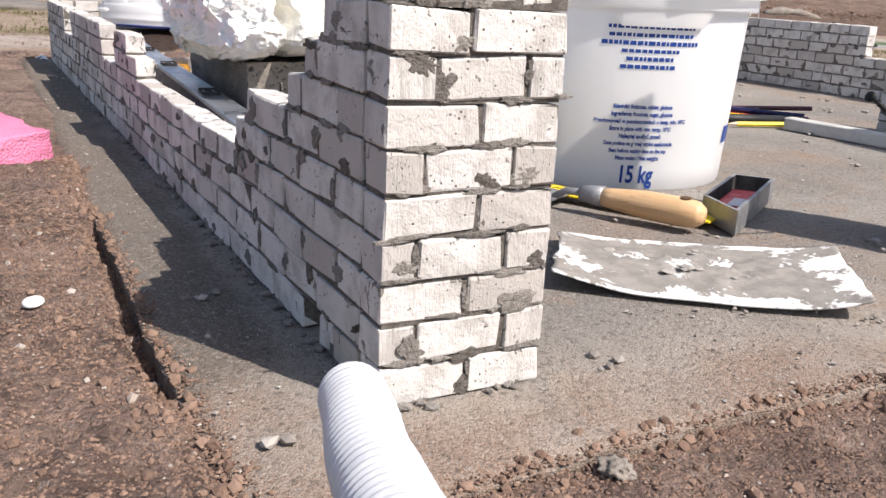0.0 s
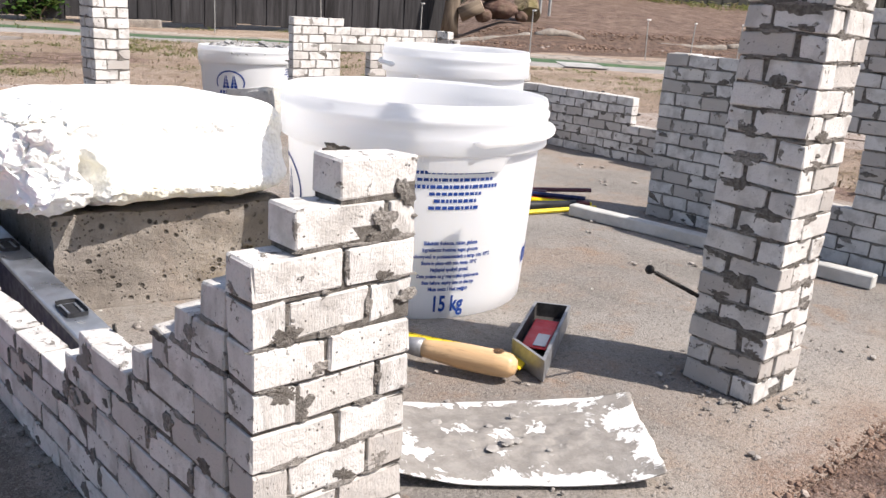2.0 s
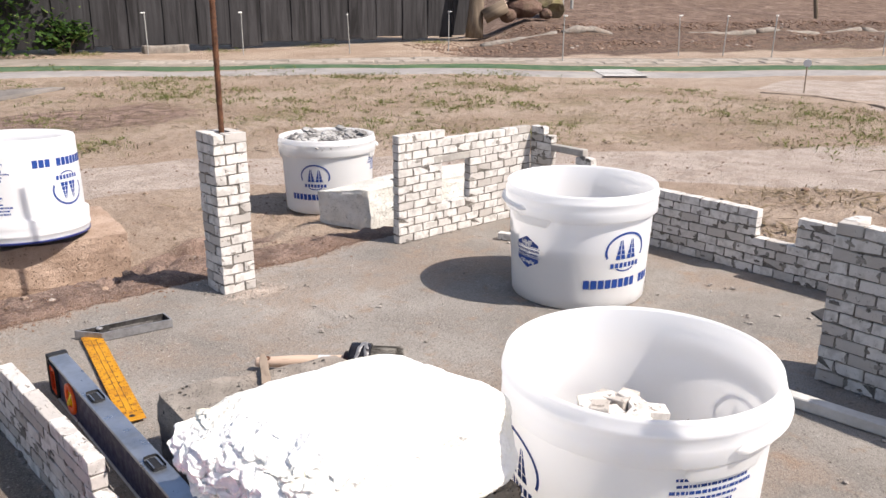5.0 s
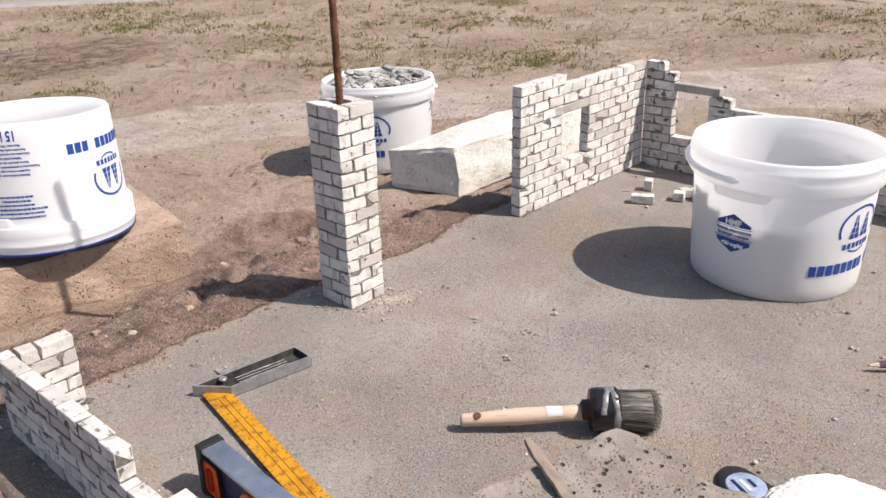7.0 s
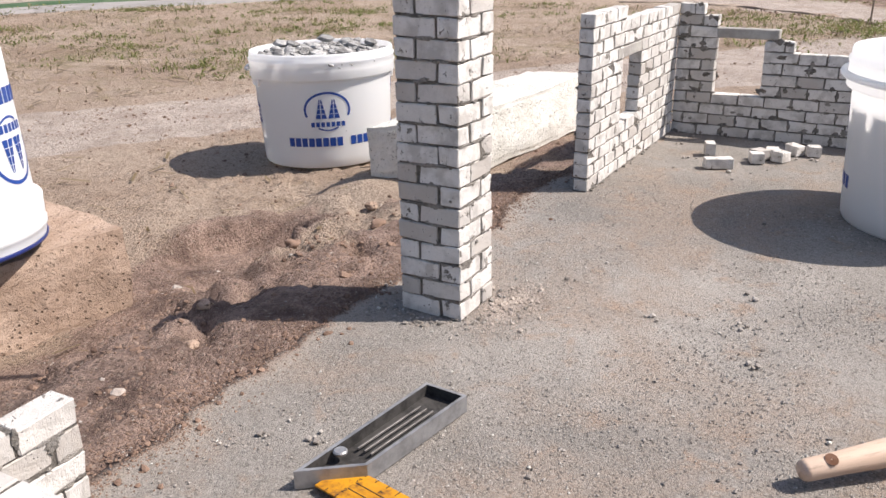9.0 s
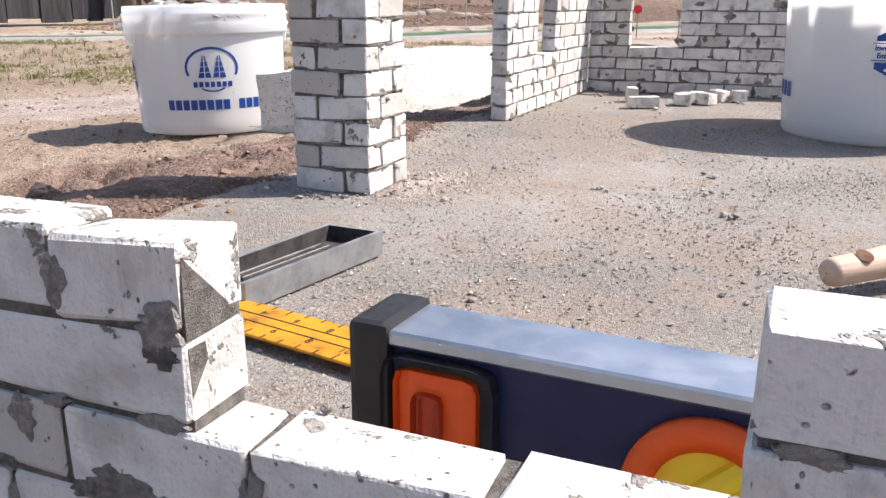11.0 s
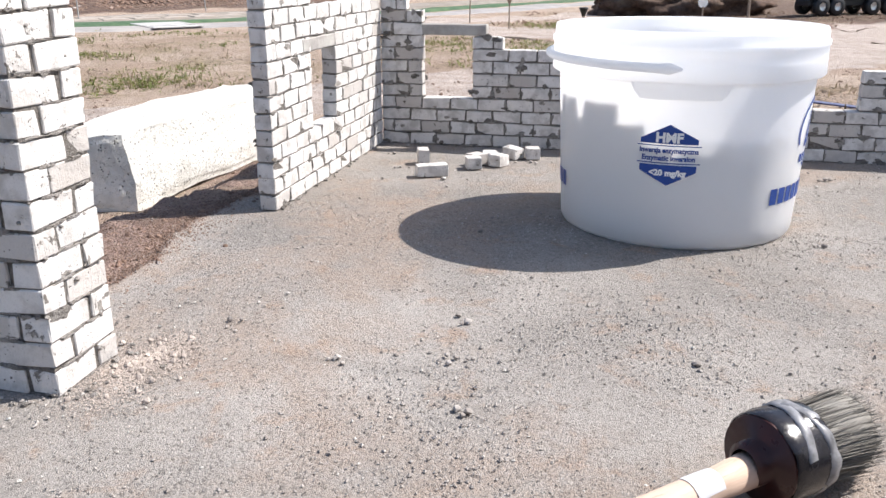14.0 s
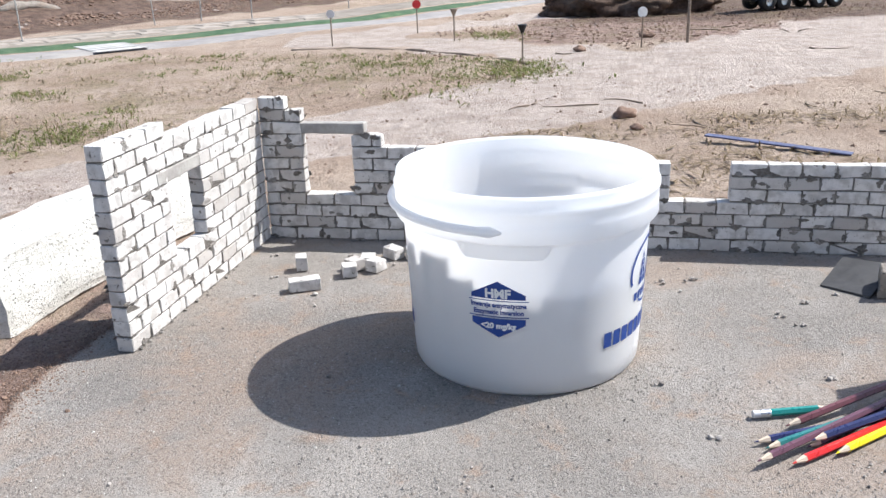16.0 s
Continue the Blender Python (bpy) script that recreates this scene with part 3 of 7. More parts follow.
PATHWAY = [(-1.5, 3.2, 0.24), (0.3, 2.88, 0.24), (1.05, 2.80, 0.24), (1.78, 2.32, 0.19), (2.4, 1.80, 0.26), (2.95, 1.28, 0.40),
           (3.7, 0.75, 0.50), (4.6, 0.0, 0.62), (6.0, -1.2, 0.9)]


SIDEPATH = [(3.9, 0.7, 0.4), (4.65, 1.25, 0.30), (5.05, 1.95, 0.30), (5.35, 2.65, 0.32), (6.2, 2.05, 0.25), (8.0, 0.9, 0.25)]


def bareness(x, y):
    best = 9.0
    for (x0, y0, w0), (x1, y1, w1) in zip(SIDEPATH, SIDEPATH[1:]):
        dx, dy = x1 - x0, y1 - y0
        t = min(1, max(0, ((x - x0) * dx + (y - y0) * dy) / (dx * dx + dy * dy)))
        best = min(best, math.hypot(x - x0 - t * dx, y - y0 - t * dy) - w0 - (w1 - w0) * t)
    for (x0, y0, w0), (x1, y1, w1) in zip(PATHWAY, PATHWAY[1:]):
        dx, dy = x1 - x0, y1 - y0
        t = min(1, max(0, ((x - x0) * dx + (y - y0) * dy) / (dx * dx + dy * dy)))
        best = min(best, math.hypot(x - x0 - t * dx, y - y0 - t * dy) - w0 - (w1 - w0) * t)
    b = ease(0.07, -0.07, best)
    s = (x - 5.6) * 0.35 + (y - 5.9) * 0.937
    return max(b, 0.30 * ease(1.1, 1.5, s) * ease(0.1, 0.2, bank(x, y)))


def dampness(x, y):
    d = off_slab(x, y)
    k = 0.66 * ease(0.30, 0.08, d)
    if y < 0.75 and x < 0.1:
        k = max(k, 0.8 * ease(0.9, 0.25, d) - 0.25 * ease(0.2, 0.7, y))
    if y < 0:
        k = max(k, 0.78 * ease(1.1, 0.45, d))
    k = max(k, 0.95 * ease(0.42, 0.28, d) * ease(1.38, 1.48, y) * ease(0.62, 0.42, x))
    k = max(k, 0.9 * ease(1.3, 0.5, math.hypot((x - 0.62) / 0.23, (y - 1.83) / 0.13)))
    k = max(k, 0.9 * ease(1.2, 0.6, math.hypot((x - 1.2) / 0.7, (y - 4.3) / 0.5)))
    s = (x - 5.6) * 0.35 + (y - 5.9) * 0.937
    k = max(k, ease(0.005, 0.03, bank(x, y)) * (0.62 + 0.35 * ease(1.4, 1.1, s)))
    k = max(k, 0.75 * ease(4.6, 5.2, x) * ease(2.0, 1.2, y) * ease(-1.5, -0.3, y))
    return k


ISLAND = [(-2.5, 3.6), (0.3, 3.22), (1.15, 3.10), (1.95, 2.60), (2.6, 2.12), (3.05, 1.78), (3.4, 1.42), (3.95, 1.18), (4.25, 1.40), (4.75, 2.4),
          (4.6, 3.6), (4.1, 4.6), (2.9, 5.5), (0.5, 6.6), (-2.5, 7.6)]


def inside(poly, x, y):
    c = False
    for (x0, y0), (x1, y1) in zip(poly, poly[1:] + poly[:1]):
        if (y0 > y) != (y1 > y) and x < (x1 - x0) * (y - y0) / (y1 - y0) + x0:
            c = not c
    return c


def weediness(x, y):
    if inside(ISLAND, x, y):
        return 1.0
    far = 0.8 * ease(8.6, 9.6, math.hypot(x, y)) * ease(0.02, 0.0, bank(x, y))
    return max(far, 0.7 * ease(0.5, 0.2, bareness(x, y)) * ease(4.3, 5.0, x) * ease(2.4, 1.6, y))


def churned(x, y):
    """Dark freshly dug soil on the lower bank behind the road."""
    s = (x - 5.6) * 0.35 + (y - 5.9) * 0.937
    return 0.85 * ease(-0.60, -0.36, s) * (0.66 + 0.34 * ease(1.25, 1.0, s)) * ease(-0.75, -0.25, (x - 5.4) - (y - 5.7) * 0.9) + 0.7 * ease(6.0, 6.6, x) * ease(1.7, 1.0, y) * ease(-2.2, -1.4, y)


def build_ground():
    xs = axis_steps(-0.45, 1.9, 0.0085, -90, 160)
    ys = axis_steps(-0.45, 2.3, 0.0085, -70, 160)
    xs = sorted(set(xs) | {round(-0.26 + 0.004 * i, 4) for i in range(54)})
    ys = sorted(set(ys) | {round(-0.20 + 0.0045 * i, 4) for i in range(110)})
    nx, ny = len(xs), len(ys)
    verts = [(x, y, soil_z(x, y)) for y in ys for x in xs]
    faces = [(j * nx + i, j * nx + i + 1, (j + 1) * nx + i + 1, (j + 1) * nx + i) for j in range(ny - 1) for i in range(nx - 1)]
    me = bpy.data.meshes.new("ground")
    me.from_pydata(verts, [], faces)
    for p in me.polygons:
        p.use_smooth = True
    for name, fn in (("damp", dampness), ("bare", bareness), ("weed", weediness), ("churn", churned)):
        at = me.attributes.new(name, "FLOAT", "POINT")
        at.data.foreach_set("value", [fn(v[0], v[1]) for v in verts])
    ob = attach("ground", me, SOIL)
    tagged(ob, "brown sandy building-site soil, damp and crumbly beside the slab", "ground", kind="structure")


def slab_dip(x, y):
    """The slab sags where the first bucket stands."""
    return 0.0105 * math.exp(-(((x - 0.438) / 0.20) ** 2 + ((y - 0.43) / 0.19) ** 2) ** 1.5)


def build_slab():
    step = 0.0115
    xs = list(np.arange(SLAB_X[0], SLAB_X[1] + 1e-6, step))
    ys = list(np.arange(SLAB_Y[0], SLAB_Y[1] + 1e-6, step))
    nx, ny = len(xs), len(ys)
    v, f = [], []
    for j, y in enumerate(ys):
        for i, x in enumerate(xs):
            fx, fy = i / (nx - 1), j / (ny - 1)
            px = x + edge_wave(0, y) * (1 - fx) ** 4 + edge_wave(1, y) * fx ** 4
            py = y + edge_wave(2, x) * (1 - fy) ** 4 + edge_wave(3, x) * fy ** 4
            p = Vector((px, py, 0))
            e = min(i, j, nx - 1 - i, ny - 1 - j)
            z = noise.noise(p * 6) * 0.0011 + noise.noise(p * 40) * 0.0005 - 0.0010 - slab_dip(px, py)
            if e == 0:
                z -= 0.0018 + 0.0015 * noise.noise(p * 60)
            v.append((px, py, z))
            if i < nx - 1 and j < ny - 1:
                f.append((j * nx + i, j * nx + i + 1, (j + 1) * nx + i + 1, (j + 1) * nx + i))
    ring = [i for i in range(nx)] + [j * nx + nx - 1 for j in range(1, ny)] + [(ny - 1) * nx + i for i in range(nx - 2, -1, -1)] + [j * nx for j in range(ny - 2, 0, -1)]
    for depth in (0.018, 0.05, 0.13):
        base = len(v)
        old = ring
        ring = []
        for k, i in enumerate(old):
            x, y, z = v[i]
            p = Vector((x * 30, y * 30, depth * 60))
            w = noise.noise_vector(p) * 0.004 + noise.noise_vector(p * 3.1) * 0.002
            v.append((x + w.x, y + w.y, -depth))
            ring.append(base + k)
        n = len(ring)
        f += [(old[k], ring[k], ring[(k + 1) % n], old[(k + 1) % n]) for k in range(n)]
    me = bpy.data.meshes.new("slab")
    me.from_pydata(v, [], f)
    for p in me.polygons:
        p.use_smooth = p.index < (nx - 1) * (ny - 1)
    at = me.attributes.new("dust", "FLOAT", "POINT")
    at.data.foreach_set("value", [0.55 * ease(0.15, 0.0, -off_slab(p[0], p[1])) + 0.5 * ease(0.045, 0.0, -off_slab(p[0], p[1])) * ease(0.2, 1.0, p[1]) + 0.30 * ease(0.45, 0.0, p[1]) + 0.26 * ease(0.7, 1.15, p[0]) for p in v])
    # damp beside the long wall, set stronger to paint in the wall's shade
    at = me.attributes.new("wet_shade", "FLOAT", "POINT")
    at.data.foreach_set("value", [0.78 * ease(0.01, -0.03, p[0]) * ease(-0.01, 0.08, p[1]) for p in v])
    ob = attach("floor", me, SLAB)
    tagged(ob, "rough grey concrete slab with sandy stains, poured on soil", "concrete slab", kind="structure")


build_ground()
build_slab()


def ribbon(name, line, width, z, material, label, category, amp=0.03):
    """A strip along a line, following the ground a little above it."""
    pts = []
    for (x0, y0), (x1, y1) in zip(line, line[1:]):
        n = max(2, int(math.hypot(x1 - x0, y1 - y0) / 0.15))
        pts += [(x0 + (x1 - x0) * i / n, y0 + (y1 - y0) * i / n) for i in range(n)]
    pts.append(line[-1])
    v, f = [], []
    for i, (x, y) in enumerate(pts):
        a, b = pts[max(i - 1, 0)], pts[min(i + 1, len(pts) - 1)]
        dx, dy = b[0] - a[0], b[1] - a[1]
        L = math.hypot(dx, dy)
        nx, ny = -dy / L, dx / L
        for k in range(5):
            s = (k / 4 - 0.5) * width
            if k in (0, 4):
                s += noise.noise(Vector((x * 3, y * 3, k))) * amp
            px, py = x + nx * s, y + ny * s
            v.append((px, py, soil_z(px, py) + z - (0.03 if k in (0, 4) else 0)))
        if i:
            for k in range(4):
                b0, a0 = (i - 1) * 5 + k, i * 5 + k
                f.append((b0, b0 + 1, a0 + 1, a0))
    me = bpy.data.meshes.new(name)
    me.from_pydata(v, [], f)
    return tagged(attach(name, me, material), label, category, kind="structure")


ROADLINE = [(-6.0, 9.7), (-1.5, 8.2), (2.0, 6.35), (4.2, 4.78), (5.5, 3.68), (6.95, 2.58), (9.0, 1.7), (13, 0.1)]


def shifted(line, d):
    out = []
    for i, (x, y) in enumerate(line):
        a, b = line[max(i - 1, 0)], line[min(i + 1, len(line) - 1)]
        L = math.hypot(b[0] - a[0], b[1] - a[1])
        out.append((x - (b[1] - a[1]) / L * d, y + (b[0] - a[0]) / L * d))
    return out


ribbon("road", ROADLINE, 0.55, 0.012, ROAD, "grey model road strip across the garden", "road", 0.08)
ribbon("road_verge", shifted(ROADLINE, 0.46), 0.36, 0.016, TURF, "green carpet strip along the model road", "road verge", 0.06)
ribbon("road_edge", shifted(ROADLINE, 1.08), 0.86, 0.012, KERB, "pale sandy edge beside the model road", "road edge", 0.14)



def build_road_details():
    """Pale crossing stripes on the model road, paving blocks along its edge, and an old grey patch of concrete."""
    r = random.Random(23)
    bm_stripe = box_bm(0.33, 0.055, 0.004, 0.0008)
    me = bpy.data.meshes.new("stripe")
    bm_stripe.to_mesh(me)
    bm_stripe.free()
    crossing = root("road_crossing", pose(0, 0, 0), "worn pale crossing stripes across the model road", "crossing", kind="structure")
    for k in range(6):
        x, y = 5.14 + 0.64 * 0.078 * (k - 2.5), 4.02 + 0.77 * 0.078 * (k - 2.5)
        attach("stripe", me, PALE_PAINT, crossing, m=pose(x, y, soil_z(x, y) + 0.0145, 0, 0, -40 + r.uniform(-2, 2)))
    line = shifted(ROADLINE, 1.02)
    row = root("paving_row", pose(0, 0, 0), "row of pale weathered paving blocks beside the road", "paving", kind="structure")
    b = box_bm(0.190, 0.150, 0.030, 0.006)
    me = bpy.data.meshes.new("paving_block")
    b.to_mesh(me)
    b.free()
    for (x0, y0), (x1, y1) in zip(line[2:], line[3:6]):
        L = math.hypot(x1 - x0, y1 - y0)
        ang = math.degrees(math.atan2(y1 - y0, x1 - x0))
        n = int(L / 0.215)
        for i in range(n):
            for side in (-0.10, 0.10):
                t = (i + 0.5 + (0.5 if side > 0 else 0)) / n
                x, y = x0 + (x1 - x0) * t - math.sin(math.radians(ang)) * side, y0 + (y1 - y0) * t + math.cos(math.radians(ang)) * side
                attach("paving_block", me, PALE_SLAB, row, m=pose(x, y, soil_z(x, y) - 0.014 + r.uniform(-0.003, 0.003), r.uniform(-1.5, 1.5), r.uniform(-1.5, 1.5), ang + r.uniform(-4, 4)))
    ob = part("concrete_patch", rough_prism(((-0.6, 5.25), (1.02, 5.16), (1.55, 5.50), (-0.6, 6.35)), -0.16, -0.068, 26, 0.012, 3, 3, 0.03), OLD_PATCH, smooth=True)
    tagged(ob, "low grey patch of old concrete in the weedy ground", "concrete patch", kind="structure")


PALE_PAINT = rough_material("worn_road_paint", (0.40, 0.39, 0.38), (0.56, 0.55, 0.53), 30, (0.30, 0.28, 0.27), 0.001)
PALE_SLAB = rough_material("pale_paving", (0.29, 0.255, 0.22), (0.40, 0.355, 0.31), 12, (0.27, 0.225, 0.185), 0.004)
OLD_PATCH = rough_material("old_grey_concrete", (0.15, 0.135, 0.125), (0.22, 0.20, 0.185), 5, (0.27, 0.235, 0.20), 0.006)
build_road_details()

# ---------------------------------------------------------------- mini bricks


def brick_meshes(count=10):
    out = []
    for k in range(count):
        r = random.Random(100 + k)
        bm = bmesh.new()
        bmesh.ops.create_cube(bm, size=1)
        bmesh.ops.scale(bm, vec=(BL, BW, BH), verts=bm.verts)
        bmesh.ops.bevel(bm, geom=bm.edges[:], offset=0.0008, segments=1, affect="EDGES")
        sk = r.uniform(-0.0006, 0.0006)
        chips = [Vector((r.choice((-1, 1)) * BL / 2, r.choice((-1, 1)) * BW / 2, r.choice((-1, 1)) * BH / 2)) for _ in range(2)]
        for v in bm.verts:
            v.co += Vector([r.uniform(-0.00038, 0.00038) for _ in range(3)])
            v.co.z += sk * v.co.x / BL * 2
            for c in chips:
                if (v.co - c).length < 0.0024:
                    v.co -= Vector((math.copysign(1, c.x), math.copysign(1, c.y), math.copysign(1, c.z))) * r.uniform(0.0003, 0.0013)
        me = bpy.data.meshes.new("brick")
        bm.to_mesh(me)
        bm.free()
        me.materials.append(BRICK)
        out.append(me)
    return out


BRICKS = brick_meshes()


def lay_brick(parent, x, y, z, length, along, rr, depth=BW, height=BH, wild=1.0):
    """One brick with its base centre at x, y, z. along: degrees of its long side."""
    ob = new("brick", rr.choice(BRICKS))
    ob.parent = parent
    flip = rr.choice((0, 180))
    ob.matrix_basis = (pose(x + rr.uniform(-.0004, .0004) * wild, y + rr.uniform(-.0004, .0004) * wild, z + height / 2,
                            rr.uniform(-.5, .5), rr.uniform(-.35, .35), along + flip + rr.uniform(-.6, .6) * wild)
                       @ Matrix.Diagonal((length / BL, depth / BW, height / BH, 1)))
    return ob


def build_wall(name, m, length, tops, pitch, seed, label, openings=(), lap=0.5, starts=(), group="half-built brick walls", unit=BL, mess=1.0, deep=BW):
    """A wall of single bricks along its own x, its seen face at y = 0 and its body at y > 0.
    tops: (from, to, courses). openings: (from, to, first course, course above). starts: (courses below, from) shorter upper rows."""
    rr = random.Random(seed)
    wall = root(name, m, label, "brick wall", group, "structure")
    acc, bed = Acc(), Acc()
    joint = 0.0018
    module = unit + joint
    top = max(t[2] for t in tops)
    bh = pitch - 0.0015
    for c in range(top):
        z = c * pitch
        spans = [(max(a, 0.0), b) for a, b, n in tops if n > c]
        for c0, s in starts:
            if c >= c0:
                spans = [(max(a, s), b) for a, b in spans if b > s]
        spans.sort()
        merged = []
        for a, b in spans:
            if merged and a <= merged[-1][1] + 1e-6:
                merged[-1][1] = max(b, merged[-1][1])
            else:
                merged.append([a, b])
        for o0, o1, c0, c1 in openings:
            if c0 <= c < c1:
                cut = []
                for a, b in merged:
                    if o1 <= a or o0 >= b:
                        cut.append([a, b])
                    else:
                        if o0 - a > 0.006:
                            cut.append([a, o0])
                        if b - o1 > 0.006:
                            cut.append([o1, b])
                merged = cut
        shift = (0 if c % 2 == 0 else module * lap) + rr.uniform(-0.004, 0.004)
        for a, b in merged:
            ins = rr.uniform(0.0010, 0.0013)
            e0, e1 = (0.001, 0.001)
            bed.quad_box((a + e0, ins, z - (0.0014 if c else 0)), (b - e1, deep - ins, z + bh - 0.0012))
            edges = [a]
            x = shift - module
            while x < b - 0.0135:
                if x > a + 0.0135:
                    edges.append(x + rr.uniform(-0.0015, 0.0015))
                x += module
            edges.append(b)
            for p, q in zip(edges, edges[1:]):
                l = q - p - (joint if q < b else 0.0004)
                dy = rr.uniform(-0.0005, 0.0005)
                lay_brick(wall, p + l / 2, deep / 2 + dy, z + (0.0 if c == 0 else 0.0002), l, 0, rr, height=bh, depth=deep)
                for side, out in ((0.0, -1), (deep, 1)):
                    if rr.random() < 0.62 and q < b:
                        acc.patch((q - joint / 2 + rr.uniform(-0.002, 0.002), side, z + bh * rr.uniform(0.35, 0.65)), (1, 0, 0), (0, out, 0),
                                  rr.uniform(0.0016, 0.0034) if rr.random() < (0.58 if mess > 1 else 0.82) else rr.uniform(0.004, 0.0085), rr.uniform(0.005, 0.0085), rr)
                    for _ in range(2):
                        if rr.random() < 0.5:
                            acc.patch((rr.uniform(p, q), side, z + rr.uniform(-0.001, 0.0012)), (1, 0, 0), (0, out, 0), rr.uniform(0.003, 0.012), rr.uniform(0.0010, 0.0024), rr)
                    for _ in range(2):
                        # broad smears left by the trowel
                        if rr.random() < (0.15 * mess if mess > 1 else 0.09):
                            low = rr.random() < 0.6
                            (bed if rr.random() < 0.5 else acc).patch((rr.uniform(p, q), side, z + (rr.uniform(-0.001, 0.004) if low else rr.uniform(0.003, bh))), (1, 0, 0), (0, out, 0),
                                                                      rr.uniform(0.004, 0.011), rr.uniform(0.0025, 0.0065), rr)
                for _ in range(rr.choice((0, 0, 1, 1))):
                    side = rr.choice((0, 1))
                    px = rr.uniform(p, q) if rr.random() < 0.7 else q - joint / 2
                    pz = z + (bh + 0.001 if rr.random() < 0.7 else rr.uniform(0, bh))
                    acc.lump((px, (0.0004, deep - 0.0004)[side], pz), rr.uniform(0.0010, 0.0024), rr.uniform(0.4, 0.8), rng.uniform(0.35, 0.6))
    # crumbs of mortar at the foot
    for _ in range(int(length * 170)):
        x = rr.uniform(0, length)
        for side in (-1, 1):
            if rr.random() < 0.55:
                acc.lump((x, (-0.0015 if side < 0 else deep + 0.0015) + side * abs(rr.gauss(0, 0.0025)), 0.0006), rr.uniform(0.0012, 0.0042), 0.6)
    attach("mortar", acc.mesh("mortar"), MORTAR, wall, "grey cement mortar smeared over the joints")
    attach("mortar_bed", bed.mesh("mortar_bed"), BED, wall, "dark mortar inside the joints")
    return wall


def build_pillar(m, courses, pitch, seed, label, partial=(), messy=0.25):
    """A hollow pillar of four bricks a course, laid in a pinwheel round a steel bar."""
    rr = random.Random(seed)
    pillar = root("brick_pillar", m, label, "pillar", "brick pillars")
    acc, bed = Acc(), Acc()
    side = BL + BW + 0.003
    h = side / 2
    bh = pitch - 0.0015
    for c in range(courses + (1 if partial else 0)):
        z = c * pitch
        mirror = c % 2
        for k in range(4):
            if c >= courses and k not in partial:
                continue
            a = math.radians(90 * k)
            u = (BL / 2 - h) if not mirror else (h - BL / 2)
            lx, ly = u, -h + BW / 2
            x, y = lx * math.cos(a) - ly * math.sin(a), lx * math.sin(a) + ly * math.cos(a)
            lay_brick(pillar, x, y, z, BL, 90 * k, rr, height=bh, wild=2.4)
            ca, sa = math.cos(a), math.sin(a)
            for _ in range(3):
                if rr.random() < messy:
                    big = rr.random() < messy * 0.75
                    px, py = rr.uniform(-h * 0.75, h * 0.75), -h + 0.0004
                    wide = rr.uniform(0.008, 0.018) if big else rr.uniform(0.003, 0.010)
                    wide = min(wide, h * 1.05 - abs(px))
                    (bed if messy > 0.5 and rr.random() < 0.8 else acc).patch((px * ca - py * sa, px * sa + py * ca, z + rr.uniform(-0.003, 0.003)), (ca, sa, 0), (sa, -ca, 0),
                              wide, rr.uniform(0.003, 0.0075) if big else rr.uniform(0.0012, 0.0028), rr)
            for _ in range(3):
                # lips of mortar squeezed out of the bed joint
                wide = rr.uniform(0.004, 0.013)
                px, py = rr.uniform(-1, 1) * (h - wide), -h + 0.0002
                acc.patch((px * ca - py * sa, px * sa + py * ca, z + rr.uniform(-0.0014, 0.0004)), (ca, sa, 0), (sa, -ca, 0), wide, rr.uniform(0.0008, 0.0017), rr)
            for _ in range(rr.choice((0, 1, 2))):
                ly2, lx2 = -h + 0.0003, rr.uniform(-h, h)
                acc.lump((lx2 * math.cos(a) - ly2 * math.sin(a), lx2 * math.sin(a) + ly2 * math.cos(a), z + (bh + .001 if rr.random() < .7 else rr.uniform(0, bh))),
                         rr.uniform(0.0014, 0.0036), 0.6, 0.7)
        if c < courses:
            i, w = rr.uniform(0.0015, 0.0019), BW - 0.001
            for lo, hi in (((-h + i, -h + i), (h - i, -h + w)), ((-h + i, h - w), (h - i, h - i)),
                           ((-h + i + .0002, -h + w), (-h + w, h - w)), ((h - w, -h + w), (h - i - .0002, h - w))):
                bed.quad_box((*lo, z + 0.0001), (*hi, z + pitch - (0.0001 if c < courses - 1 or partial else 0.0030)))
    for _ in range(60):
        a = rr.uniform(0, 6.283)
        d = h * 1.05 + abs(rr.gauss(0, 0.012))
        acc.lump((d * math.cos(a) * 1.15, d * math.sin(a) * 1.15, 0.0008), rr.uniform(0.001, 0.004), 0.6)
    attach("mortar_bed", bed.mesh("mortar_bed"), BED, pillar, "dark mortar inside the joints")
    attach("mortar", acc.mesh("mortar"), MORTAR, pillar, "grey cement mortar bulging from the joints")
    return pillar


def build_rebar(x, y, z, height, tilt, label):
    """A ribbed reinforcing bar."""
    bm = tube([(0, 0, 0), (0, 0, height)], 0.0050, 12)
    k = 0
    zz = 0.004
    while zz < height:
        for s in (0, 1):
            a0 = math.pi * s + 0.25
            pts = [(0.0053 * math.cos(a0 + t * 2.6), 0.0053 * math.sin(a0 + t * 2.6), zz + t * 0.004) for t in (0, .25, .5, .75, 1)]
            rib = tube(pts, 0.0009, 4)
            me = bpy.data.meshes.new("rib")
            rib.to_mesh(me)
            rib.free()
            bm.from_mesh(me)
            bpy.data.meshes.remove(me)
        zz += 0.0085
        k += 1
    ob = part("rebar", bm, RUST, smooth=False, m=pose(x, y, z, *tilt))
    return tagged(ob, label, "steel bar", "rusty bars in the pillars")


P_A, P_W = 0.0176, 0.0187
